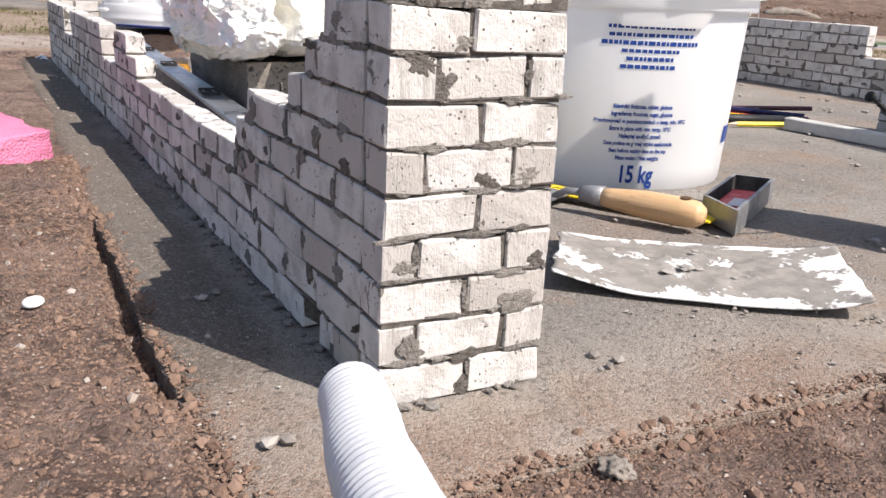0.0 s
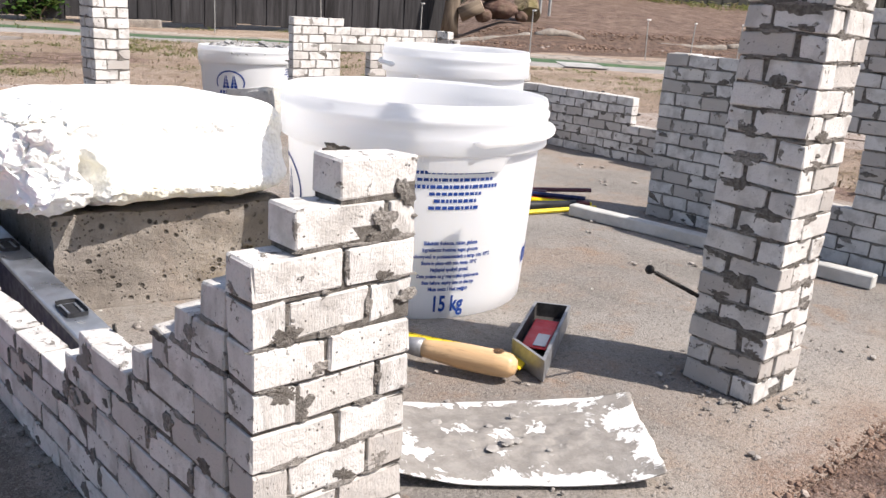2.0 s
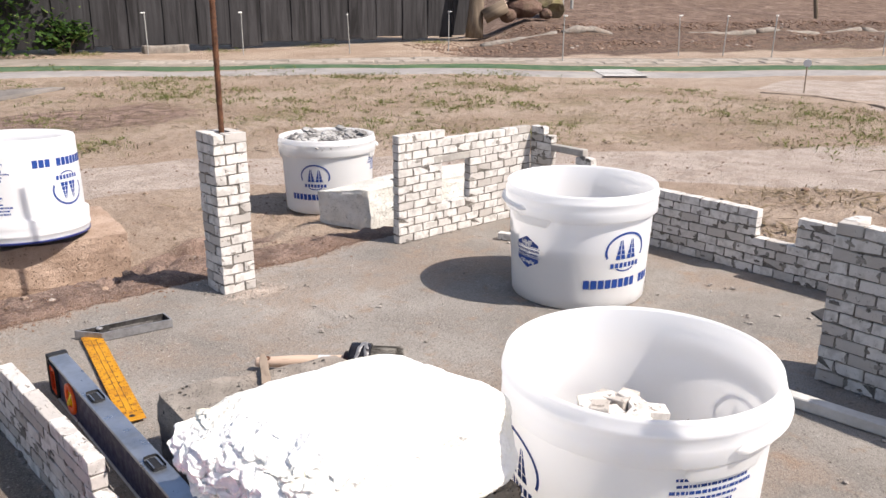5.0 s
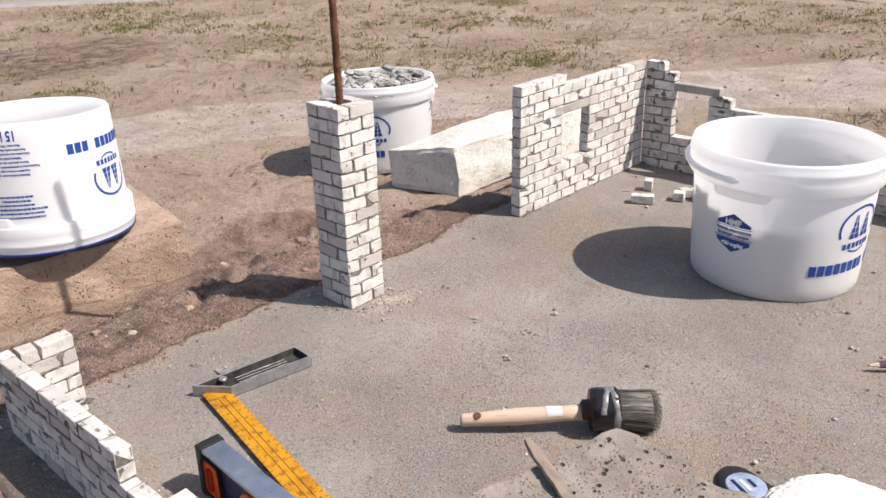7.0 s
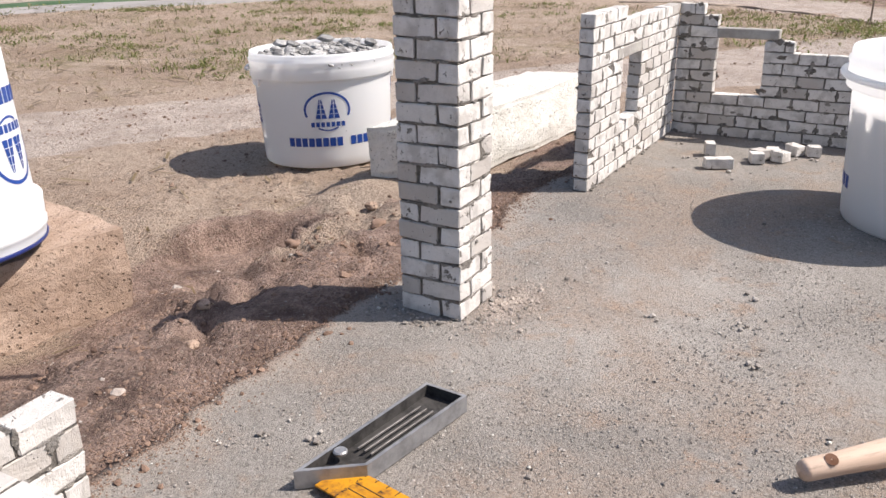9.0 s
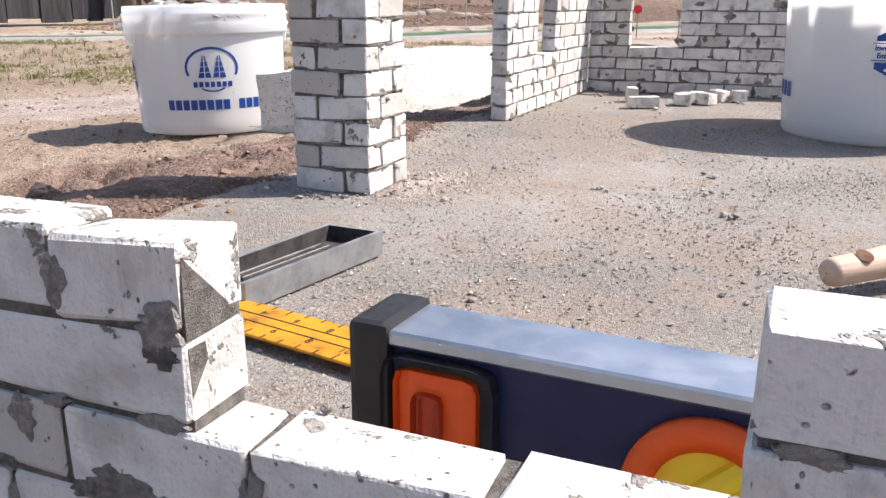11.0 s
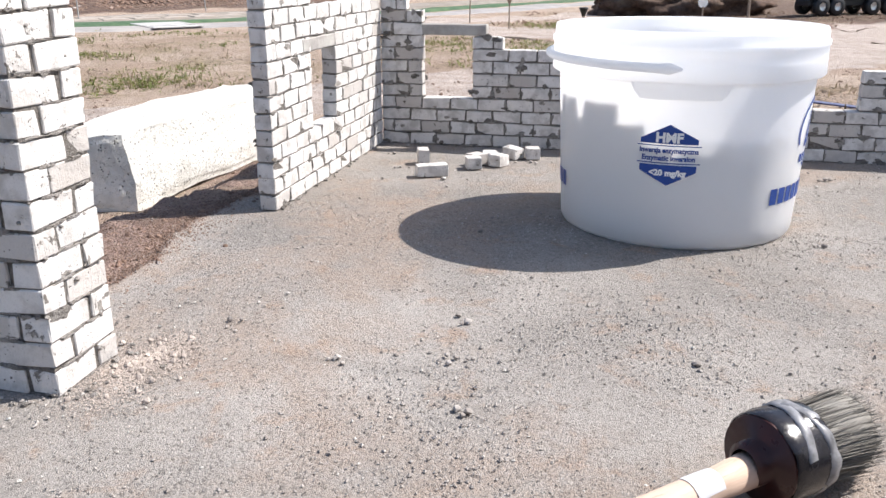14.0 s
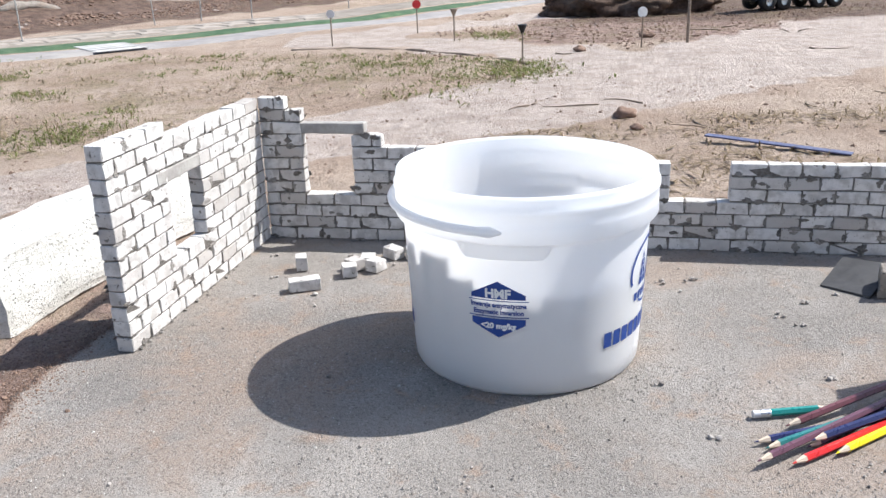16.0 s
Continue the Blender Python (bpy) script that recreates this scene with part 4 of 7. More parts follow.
# long outer wall: its seen face looks to -x
build_wall("wall_west", Matrix.Translation((-0.016, 1.42, -0.0008)) @ pose(0, 0, 0, 0, -0.05, -89.34), 1.3985,
           [(0.0, 0.274, 6), (0.274, 0.366, 4), (0.366, 0.665, 6), (0.665, 0.760, 4), (0.760, 0.835, 6), (0.835, 0.885, 5), (0.885, 1.218, 4),
            (1.218, 1.238, 5), (1.238, 1.309, 6), (1.309, 1.331, 7), (1.331, 1.356, 8), (1.356, 1.378, 9), (1.378, 1.3985, 10)],
           P_A, 5, "long low wall of small white silicate bricks, stepped and unfinished", openings=[(1.330, 1.352, 0, 1)], mess=1.8, deep=0.0176)
build_wall("wall_south", Matrix.Translation((0, 0, 0)), 0.0775,
           [(0, 0.0775, 11), (0.0185, 0.0775, 12), (0.0385, 0.0775, 13)], P_A, 6, "short stepped corner of white mini bricks at the door opening", unit=0.0372, mess=2.0)
build_wall("wall_west_return", Matrix.Translation((0.006, 1.398, -0.001)), 0.060,
           [(0, 0.060, 6)], P_A, 8, "stub of white mini bricks at the end of the long wall")
build_wall("wall_north", Matrix.Translation((0.90, 1.40, 0)), 0.420,
           [(0, 0.135, 13), (0.135, 0.420, 12)], P_W, 9, "sunlit white mini brick wall with a small window opening",
           openings=[(0.128, 0.214, 4, 10), ])
build_wall("wall_east", Matrix.Translation((1.321, 1.40, 0)) @ pose(0, 0, 0, 0, 0, -90), 0.955,
           [(0, 0.042, 12), (0.042, 0.066, 11), (0.066, 0.145, 4), (0.145, 0.192, 9), (0.192, 0.31, 8), (0.31, 0.617, 7), (0.617, 0.700, 4), (0.700, 0.955, 7)],
           P_W, 10, "shaded mini brick wall with a window gap under a small lintel", mess=2.4)
build_wall("wall_inner", Matrix.Translation((0.940, 0.466, 0)) @ pose(0, 0, 0, 0, 0, -90), 0.43,
           [(0, 0.215, 13), (0.215, 0.26, 13), (0.26, 0.43, 17)], P_W, 12, "shaded inner mini brick wall, higher at its far end",
           openings=[(0.215, 0.300, 4, 9)], mess=1.6)
build_wall("wall_inner_return", Matrix.Translation((0.9615, 0.4455, 0)), 0.045, [(0, 0.045, 13)], P_W, 13, "one-brick return of the inner mini wall")
build_pillar(pose(0.4805, 1.388, 0, 0, 0, 0), 16, 0.0188, 21, "hollow pillar of white mini bricks around a rusty bar")
build_pillar(pose(0.4878, 0.0520, 0, 1.1, 0.45, 0), 20, 0.0190, 22, "tall hollow pillar of mini bricks with damp mortar stains", partial=(2, 1, 3), messy=0.92)
build_rebar(0.484, 1.392, 0.0, 0.74, (0, 0, 0), "rusty ribbed bar standing in the white pillar")
build_rebar(0.486, 0.055, 0.0, 0.60, (1.0, 0.7, 0), "dark rusty ribbed bar standing in the tall pillar")


def build_beam(name, a, b, w, h, z, material, label, category):
    """A small cast beam between two ground points."""
    a, b = Vector(a), Vector(b)
    L = (b - a).length
    bm = box_bm(L, w, h, 0.0014)
    bmesh.ops.subdivide_edges(bm, edges=[e for e in bm.edges if e.calc_length() > L * 0.6], cuts=10)
    for v in bm.verts:
        v.co += noise.noise_vector(v.co * 60) * 0.0007
    mid = (a + b) / 2
    ang = math.degrees(math.atan2(b.y - a.y, b.x - a.x))
    return tagged(part(name, bm, material, m=pose(mid.x, mid.y, z, 0, 0, ang)), label, category)


build_beam("lintel", (1.331, 1.352), (1.331, 1.234), 0.019, 0.0165, 9 * P_W, LINTEL, "thin grey cement lintel bridging a mini window", "lintel")
build_beam("lintel", (1.004, 1.4095), (1.128, 1.4095), 0.0195, 0.0165, 9 * P_W + 0.0002, LINTEL, "thin cement lintel set over the small window", "lintel")
build_beam("cement_bar", (0.831, 0.520), (0.873, 0.097), 0.020, 0.0165, 0.0, BAR, "long pale cast cement bar lying on the slab", "cement bar")

# ---------------------------------------------------------------- printed buckets


def text_mesh(body, size, align="CENTER", bold=0.0):
    cu = bpy.data.curves.new("print", "FONT")
    cu.body, cu.size, cu.align_x, cu.fill_mode = body, size, align, "FRONT"
    cu.offset = bold
    cu.resolution_u = 3
    ob = new("print", cu)
    dg = bpy.context.evaluated_depsgraph_get()
    me = bpy.data.meshes.new_from_object(ob.evaluated_get(dg))
    bpy.data.objects.remove(ob)
    bpy.data.curves.remove(cu)
    verts = [tuple(v.co) for v in me.vertices]
    faces = [tuple(p.vertices) for p in me.polygons]
    bpy.data.meshes.remove(me)
    return verts, faces


def bucket_radius(z):
    return 0.1245 + (0.1322 - 0.1245) * min(max(z, 0.006), 0.165) / 0.165


class Wrap:
    """Flat shapes laid round the bucket's side. u to the right, v up, both in metres, round a middle at angle a and height h."""

    def __init__(self, a, h, off=0.0006):
        self.a, self.h, self.off, self.v, self.f = a, h, off, [], []

    def add(self, verts, faces, du=0.0, dv=0.0):
        b = len(self.v)
        for x, y, *_ in verts:
            z = self.h + y + dv
            r = bucket_radius(z) + self.off
            ang = self.a + (x + du) / 0.129
            self.v.append((r * math.cos(ang), r * math.sin(ang), z))
        self.f += [tuple(b + i for i in f) for f in faces]

    def bar(self, u, v, w, h, slant=0.0):
        n = max(1, int(w / 0.008))
        verts, faces = [], []
        for i in range(n + 1):
            x = u - w / 2 + w * i / n
            verts += [(x, v - h / 2), (x + slant, v + h / 2)]
        faces = [(2 * i, 2 * i + 2, 2 * i + 3, 2 * i + 1) for i in range(n)]
        self.add(verts, faces)

    def ring(self, u, v, rx, ry, t, a0, a1, n=40):
        verts = []
        for i in range(n + 1):
            a = a0 + (a1 - a0) * i / n
            verts += [(u + rx * math.cos(a), v + ry * math.sin(a)), (u + (rx - t) * math.cos(a), v + (ry - t) * math.sin(a))]
        self.add(verts, [(2 * i, 2 * i + 2, 2 * i + 3, 2 * i + 1) for i in range(n)])

    def poly(self, pts):
        self.add(pts, [tuple(range(len(pts)))])

    def roof(self, half, y0, y1, peak):
        """A gabled shape in narrow upright slices."""
        n = 16
        verts = []
        for i in range(n + 1):
            x = -half + 2 * half * i / n
            verts += [(x, y0), (x, y1 + (peak - y1) * (1 - abs(x) / half))]
        self.add(verts, [(2 * i, 2 * i + 2, 2 * i + 3, 2 * i + 1) for i in range(n)])

    def text(self, body, size, u, v, bold=0.0, squeeze=1.0):
        verts, faces = text_mesh(body, size, bold=bold)
        self.add([(x * squeeze, y) for x, y, _ in verts], faces, du=u, dv=v)

    def mesh(self, name):
        me = bpy.data.meshes.new(name)
        me.from_pydata(self.v, [], self.f)
        return me


def emblem(a):
    """The maker's emblem and name, as plain shapes: ring, two cones and bars."""
    w = Wrap(a, 0.0)
    w.ring(0, 0.110, 0.043, 0.034, 0.0040, math.radians(-22), math.radians(202))
    w.ring(0, 0.104, 0.036, 0.033, 0.0026, math.radians(238), math.radians(302), 14)
    for s in (-1, 1):
        for k in range(4):
            y0 = 0.0945 + k * 0.0092
            y1 = y0 + 0.0082
            h0, h1 = 0.0105 * (1 - k / 4.8), 0.0105 * (1 - (k + 0.85) / 4.8)
            c = s * 0.0118
            w.poly([(c - h0, y0), (c - 0.0009, y0), (c - 0.0009, y1), (c - h1, y1)])
            w.poly([(c + 0.0009, y0), (c + h0, y0), (c + h1, y1), (c + 0.0009, y1)])
    for k in range(7):
        w.bar((k - 3) * 0.0094, 0.0835, 0.0066, 0.0088)
    for k in range(12):
        if k != 8:
            w.bar((k - 5.5) * 0.0134, 0.0500, 0.0108, 0.0165)
    return w.mesh("emblem_print")


def hex_badge(a):
    w = Wrap(a, 0.0955)
    s = 0.0270
    w.roof(s, 0.0112, 0.0160, 0.0300)
    w.roof(s, -0.0096, -0.0160, -0.0300)
    w.bar(0, 0.0093, 0.060, 0.0010)
    w.bar(0, -0.0078, 0.060, 0.0010)
    w.text("Inwersja enzymatyczna", 0.0070, 0, 0.0024, 0.00028, 0.86)
    w.text("Enzymatic inversion", 0.0070, 0, -0.0052, 0.00028, 0.90)
    t = Wrap(a, 0.0955, 0.0013)
    t.text("HMF", 0.0128, 0, 0.0130, 0.0006)
    v = Wrap(a, 0.0955, 0.0013)
    v.text("<20 mg/kg", 0.0082, 0, -0.0200, 0.0004)
    return w.mesh("badge_print"), t.mesh("badge_title"), v.mesh("badge_value")


def text_block(a):
    top, w = Wrap(a, 0.0), Wrap(a, 0.0)
    y = 0.149
    for wd, h in ((0.066, 0.0030), (0.064, 0.0030), (0.074, 0.0036), (0.044, 0.0030), (0.036, 0.0034), (0.044, 0.0034)):
        wd *= 1.18
        k = -wd / 2
        r = random.Random(int(wd * 1e4) + int(y * 1e4))
        while k < wd / 2 - 0.002:
            l = min(r.uniform(0.002, 0.006), wd / 2 - k)
            top.bar(k + l / 2, y, l, h)
            k += l + 0.0011
        y -= 0.0068
    y = 0.0785
    for body, size in (("Składniki: fruktoza, cukier, glukoza", 0.0050), ("Ingredients: fructose, sugar, glucose", 0.0050),
                       ("Przechowywać w pomieszczeniach o temp. min. 10°C", 0.0050), ("Store in place with min. temp. 10°C", 0.0050),
                       ("Najlepiej spożyć przed:", 0.0052), ("Data podana na górnej części opakowania", 0.0048),
                       ("Best before: expiry date on the top", 0.0048), ("Masa netto / Net weight:", 0.0052)):
        w.text(body, size, 0, y, 0.00024, 0.80)
        y -= 0.0067
    w.text("15 kg", 0.0225, 0, 0.0105, 0.0006, 0.70)
    return top.mesh("address_print"), w.mesh("text_print")


def arc_lug(middle):
    lug = bmesh.new()
    a0 = math.radians(middle)
    ring = []
    n = 18
    for i in range(n + 1):
        u = (i / n - 0.5) * 2
        a = a0 + u * 0.36
        depth = 0.016 * ease(1.0, 0.80, abs(u))
        ring.append([lug.verts.new((r * math.cos(a), r * math.sin(a), z)) for r, z in
                     ((bucket_radius(0.15) - 0.001, 0.1655 - depth), (0.1362, 0.1655 - depth), (0.1385, 0.1665), (bucket_radius(0.15), 0.1665))])
    for p, q in zip(ring, ring[1:]):
        for k in range(3):
            lug.faces.new((p[k], q[k], q[k + 1], p[k + 1]))
    lug.faces.new(ring[0][::-1])
    lug.faces.new(ring[-1])
    me = bpy.data.meshes.new("handle_lug")
    bmesh.ops.recalc_face_normals(lug, faces=lug.faces)
    lug.to_mesh(me)
    lug.free()
    return me


def build_bucket_parts():
    out = [(0.001, 0.004), (0.111, 0.004), (0.114, 0.0), (0.1225, 0.0), (0.1245, 0.004)]
    out += [(bucket_radius(z), z) for z in (0.02, 0.05, 0.08, 0.11, 0.14, 0.159)]
    out += [(0.1325, 0.1635), (0.1392, 0.1645), (0.1402, 0.1660), (0.1396, 0.1780), (0.1400, 0.1800), (0.1396, 0.1820), (0.1396, 0.1925), (0.1408, 0.1940),
            (0.1408, 0.1985), (0.1386, 0.2000), (0.1384, 0.2072), (0.1374, 0.2110), (0.1356, 0.2110), (0.1346, 0.2072), (0.1336, 0.183)]
    out += [(bucket_radius(z) - 0.0016, z) for z in (0.159, 0.11, 0.06, 0.02)]
    out += [(0.119, 0.0075), (0.001, 0.0068)]
    bm = lathe(out, 112)
    shell = bpy.data.meshes.new("shell")
    bm.to_mesh(shell)
    bm.free()
    for p in shell.polygons:
        p.use_smooth = True
    pts, rad = [], []
    for i in range(41):
        t = i / 40
        a = math.radians(-82 + 180 * t - 180)
        pts.append((0.1440 * math.cos(a), 0.1440 * math.sin(a), 0.1785 + 0.002 * math.sin(math.pi * t)))
        rad.append(0.0044 * math.sqrt(max(0.05, 1 - max(0.0, 1 - min(t, 1 - t) / 0.03) ** 2)) * (1.25 if min(t, 1 - t) < 0.05 else 1.0))
    b2 = tube(pts, rad, 10)
    bail = bpy.data.meshes.new("handle")
    b2.to_mesh(bail)
    b2.free()
    for p in bail.polygons:
        p.use_smooth = True
    badge, title, value = hex_badge(math.radians(-85))
    address, info = text_block(math.radians(94.5))
    meshes = [("shell", shell, PLASTIC, ""), ("handle_lug", arc_lug(-82), PLASTIC, ""), ("handle_lug", arc_lug(98), PLASTIC, ""),
              ("handle", bail, PLASTIC, "white plastic carrying handle folded down"),
              ("address_print", address, PRINT, "blue printed lines"), ("text_print", info, PRINT, "blue printed list with the net weight"),
              ("badge_print", badge, PRINT, "blue hexagonal printed badge"), ("badge_title", title, PRINT_WHITE, "white lettering on the badge"),
              ("badge_value", value, PRINT_WHITE, "white lettering on the badge")]
    for a in (0, 180):
        meshes.append(("emblem_print", emblem(math.radians(a)), PRINT, "blue printed emblem and bars"))
    return meshes


BUCKET = build_bucket_parts()
BLUE_LID = plain_material("dark_blue_lid", (0.02, 0.035, 0.17), 0.4, vary=0.15)


def build_bucket(m, label):
    b = root("bucket", m, label, "bucket", "white plastic buckets")
    made = {}
    for name, me, mat, lab in BUCKET:
        parent = made.get("badge_print", b) if name in ("badge_title", "badge_value") else b
        made[name] = attach(name, me, mat, parent, lab)
    return b


build_bucket(pose(0.438, 0.4285, -0.0110, 0, 0, -206), "open white plastic bucket holding small bricks, on the slab")
build_bucket(pose(0.981, 0.956, 0.0, 0, 0, -101), "open white plastic bucket part filled with small bricks")
build_bucket(pose(1.148, 2.041, -0.075, 1.0, -1.0, -141), "white plastic bucket heaped with rubble, standing on soil")
bk4 = build_bucket(Matrix.Translation((0.279, 1.956, 0.2405)) @ pose(0, 0, 0, -2.3, 2.0, 0) @ pose(0, 0, 0, 180, 0, 0) @ pose(0, 0, 0, 0, 0, 56), "white plastic bucket turned upside down on a block")
# this bucket carries its text closer to the emblem
for ob in bk4.children:
    if ob.name.split(".")[0] in ("address_print", "text_print"):
        ob.matrix_basis = pose(0, 0, 0, 0, 0, -20) @ ob.matrix_basis


part("lid", lathe([(0.001, 0.2145), (0.136, 0.2145), (0.1392, 0.2130), (0.1400, 0.2095), (0.1392, 0.2085), (0.1376, 0.2112)], 96), BLUE_LID, bk4, "dark blue lid under the rim", True)


def build_loose_brick(x, y, z, yaw, length=BL, tilt=(0, 0), label="loose white mini brick lying on the slab", group="loose mini bricks"):
    ob = new("loose_brick", BRICKS[rng.randrange(len(BRICKS))])
    ob.matrix_basis = pose(x, y, z + BH / 2, tilt[0], tilt[1], yaw) @ Matrix.Diagonal((length / BL, 1, 1, 1))
    return tagged(ob, label, "brick", group)


build_loose_brick(1.110, 1.268, 0.0, -63)
build_loose_brick(1.183, 1.298, 0.003, 20, BW, (90, 0), "small white half brick standing on end")
for x, y, yaw in ((1.168, 1.222, 20), (1.192, 1.222, 50), (1.192, 1.190, -25), (1.208, 1.206, 10), (1.247, 1.178, 60), (1.250, 1.150, 15)):
    build_loose_brick(x, y, 0.0, yaw, 0.024, (0, 0), "broken white half brick in a small heap")
fill = random.Random(4)
for k in range(77):
    lay, i = divmod(k, 11)
    a = i * 0.62 + lay * 0.5
    r = (0.085, 0.085, 0.080, 0.074, 0.068, 0.055, 0.022)[lay] if i % 2 else (0.050, 0.046, 0.042, 0.036, 0.030, 0.022, 0.030)[lay]
    up = max(0, lay - 4)
    build_loose_brick(0.438 + 0.014 * up + r * math.cos(a), 0.4285 + 0.020 * up + r * math.sin(a), -0.0035 + lay * 0.0175 + (0.002 if i % 2 else 0), fill.uniform(0, 180), BL,
                      (fill.uniform(-9, 9), fill.uniform(-10, 10)), "white mini brick kept in the bucket", "bricks in the bucket")


for lay in range(8):
    for i in range(19):
        ring = i < 14
        a = math.radians(360 / 14 * i + 12.8 * (lay % 2)) if ring else math.radians(72 * i + 31 * lay)
        # the heap is highest against one side of the wall
        if lay > 5 and not (ring and 95 < math.degrees(a) < (168 if lay == 6 else 142)):
            continue
        z = 0.0078 + lay * 0.0172
        r = bucket_radius(z) - 0.0150 if ring else 0.054
        build_loose_brick(0.981 + r * math.cos(a), 0.956 + r * math.sin(a), z, math.degrees(a) + 90 + fill.uniform(-3, 3), BL,
                          (fill.uniform(-3, 3), fill.uniform(-4, 4)), "white mini brick kept in the bucket", "bricks in the bucket")


def build_heap():
    acc = Acc()
    r = random.Random(8)
    for k in range(800):
        a, d = r.uniform(0, 6.283), 0.127 * math.sqrt(r.random())
        acc.lump((d * math.cos(a), d * math.sin(a), 0.196 + 0.012 * (1 - (d / 0.127) ** 2) + r.uniform(-0.005, 0.003)), r.uniform(0.003, 0.010), 0.6)
    for k in range(420):
        a = r.uniform(0, 6.283)
        acc.lump((0.108 * math.cos(a), 0.108 * math.sin(a), r.uniform(0.03, 0.185)), r.uniform(0.006, 0.016), 0.9)
    for k in range(16):
        a, d = r.uniform(0, 6.283), r.uniform(0.06, 0.115)
        acc.lump((d * math.cos(a), d * math.sin(a), 0.211), r.uniform(0.010, 0.020), 0.5)
    me = acc.mesh("rubble")
    ob = attach("rubble", me, rough_material("grey_white_rubble", (0.15, 0.145, 0.14), (0.52, 0.51, 0.50), 18, None, 0.003),
                m=pose(1.148, 2.041, -0.075, 1.0, -1.0, 0))
    tagged(ob, "grey and white mortar rubble heaped in a bucket", "rubble", kind="stuff")


build_heap()

# ---------------------------------------------------------------- blocks, foam, beam


def build_foam():
    """A torn slab of coarse white foam, crumbly on its broken side."""
    a, b, c, d = Vector((0.058, 0.478, 0)), Vector((0.318, 0.470, 0)), Vector((0.288, 0.650, 0)), Vector((0.036, 0.672, 0))
    bm = bmesh.new()
    bmesh.ops.create_cube(bm, size=1)
    bmesh.ops.subdivide_edges(bm, edges=bm.edges[:], cuts=110, use_grid_fill=True)
    for v in bm.verts:
        u, w, h = v.co.x + 0.5, v.co.y + 0.5, v.co.z + 0.5
        q = Vector((v.co.x * 2, v.co.y * 2, v.co.z * 2))
        rad = (abs(q.x) ** 7 + abs(q.y) ** 7 + abs(q.z) ** 6) ** (1 / 6.6)
        q = q / max(rad, 1e-6) * max(abs(q.x), abs(q.y), abs(q.z))
        u, w, h = q.x / 2 + 0.5, q.y / 2 + 0.5, q.z / 2 + 0.5
        p = a.lerp(b, u).lerp(d.lerp(c, u), w)
        torn = ease(0.34, 0.0, u)
        p.z = 0.0885 + (0.098 - 0.018 * torn) * h - 0.002 * torn * (1 - h)
        n = noise.noise_vector(p * 18) * (0.005 + 0.006 * torn) + noise.noise_vector(p * 55) * (0.003 + 0.010 * torn) + noise.noise_vector(p * 160) * (0.0012 + 0.0045 * torn)
        bead = noise.voronoi(p * 210)[0][0]
        n += (q - Vector((0, 0, 0))).normalized() * (0.5 - bead) * (0.0012 + 0.0016 * torn)
        n.z *= 0.30 if h > 0.9 else 0.8
        # the cleft torn into the near side
        cleft = ease(0.009, 0.003, abs(p.x - 0.112 - 0.1 * (p.y - 0.487))) * ease(0.07, 0.0, p.y - 0.482) * ease(0.148, 0.120, p.z)
        # its lower front edge juts out over the block and curls up
        lip = ease(0.75, 0.05, h) * ease(0.5, 0.0, w) * (0.034 - 0.018 * u)
        v.co = p + n + Vector((0, 0.032 * cleft - lip, 0.40 * lip))
    ob = part("polystyrene_block", bm, EPS, smooth=True)
    tagged(ob, "torn crumbly white polystyrene slab resting on a concrete block", "polystyrene")


build_foam()
ob = part("concrete_block", rough_prism(((0.083, 0.490), (0.305, 0.463), (0.348, 0.842), (0.118, 0.888)), -0.012, 0.088, 30, 0.003, 2, 30, 0.008), BLOCK, smooth=True)
ob.data.set_sharp_from_angle(angle=0.75)
tagged(ob, "pitted grey concrete block with chipped edges on the slab", "concrete block")
ob = part("concrete_block", rough_prism(((0.095, 1.870), (0.458, 1.826), (0.505, 2.12), (0.12, 2.17)), -0.092, 0.016, 30, 0.0035, 7, 22, 0.006), TAN_BLOCK, smooth=True)
ob.data.set_sharp_from_angle(angle=0.75)
tagged(ob, "worn tan concrete block half sunk in the soil", "concrete block")
bm = rough_prism(((1.008, 1.655), (1.535, 1.614), (1.495, 1.766), (0.957, 1.812)), -0.046, 0.058, 40, 0.004, 5, 14, 0.008)
for v in bm.verts:
    # its upper edges lean back, and its end slopes down to one side
    if v.co.z > -0.02:
        k = ease(-0.02, 0.058, v.co.z)
        v.co.y += 0.012 * k * ease(1.74, 1.62, v.co.y)
        v.co.z -= 0.020 * k * ease(1.68, 1.81, v.co.y) * ease(1.25, 0.95, v.co.x)
ob = part("aerated_block", bm, AERATED, smooth=True)
ob.data.set_sharp_from_angle(angle=0.75)
tagged(ob, "long white aerated concrete block lying behind the mini walls", "concrete block")
ob = part("foam_board", rough_prism(((-0.40, 0.30), (-0.078, 0.548), (-0.130, 0.72), (-0.50, 0.80)), -0.030, 0.022, 22, 0.003, 4, 30, 0.006), PINK, smooth=True)
tagged(ob, "pink insulation foam board lying on soil", "foam board")

# ---------------------------------------------------------------- tools on the slab


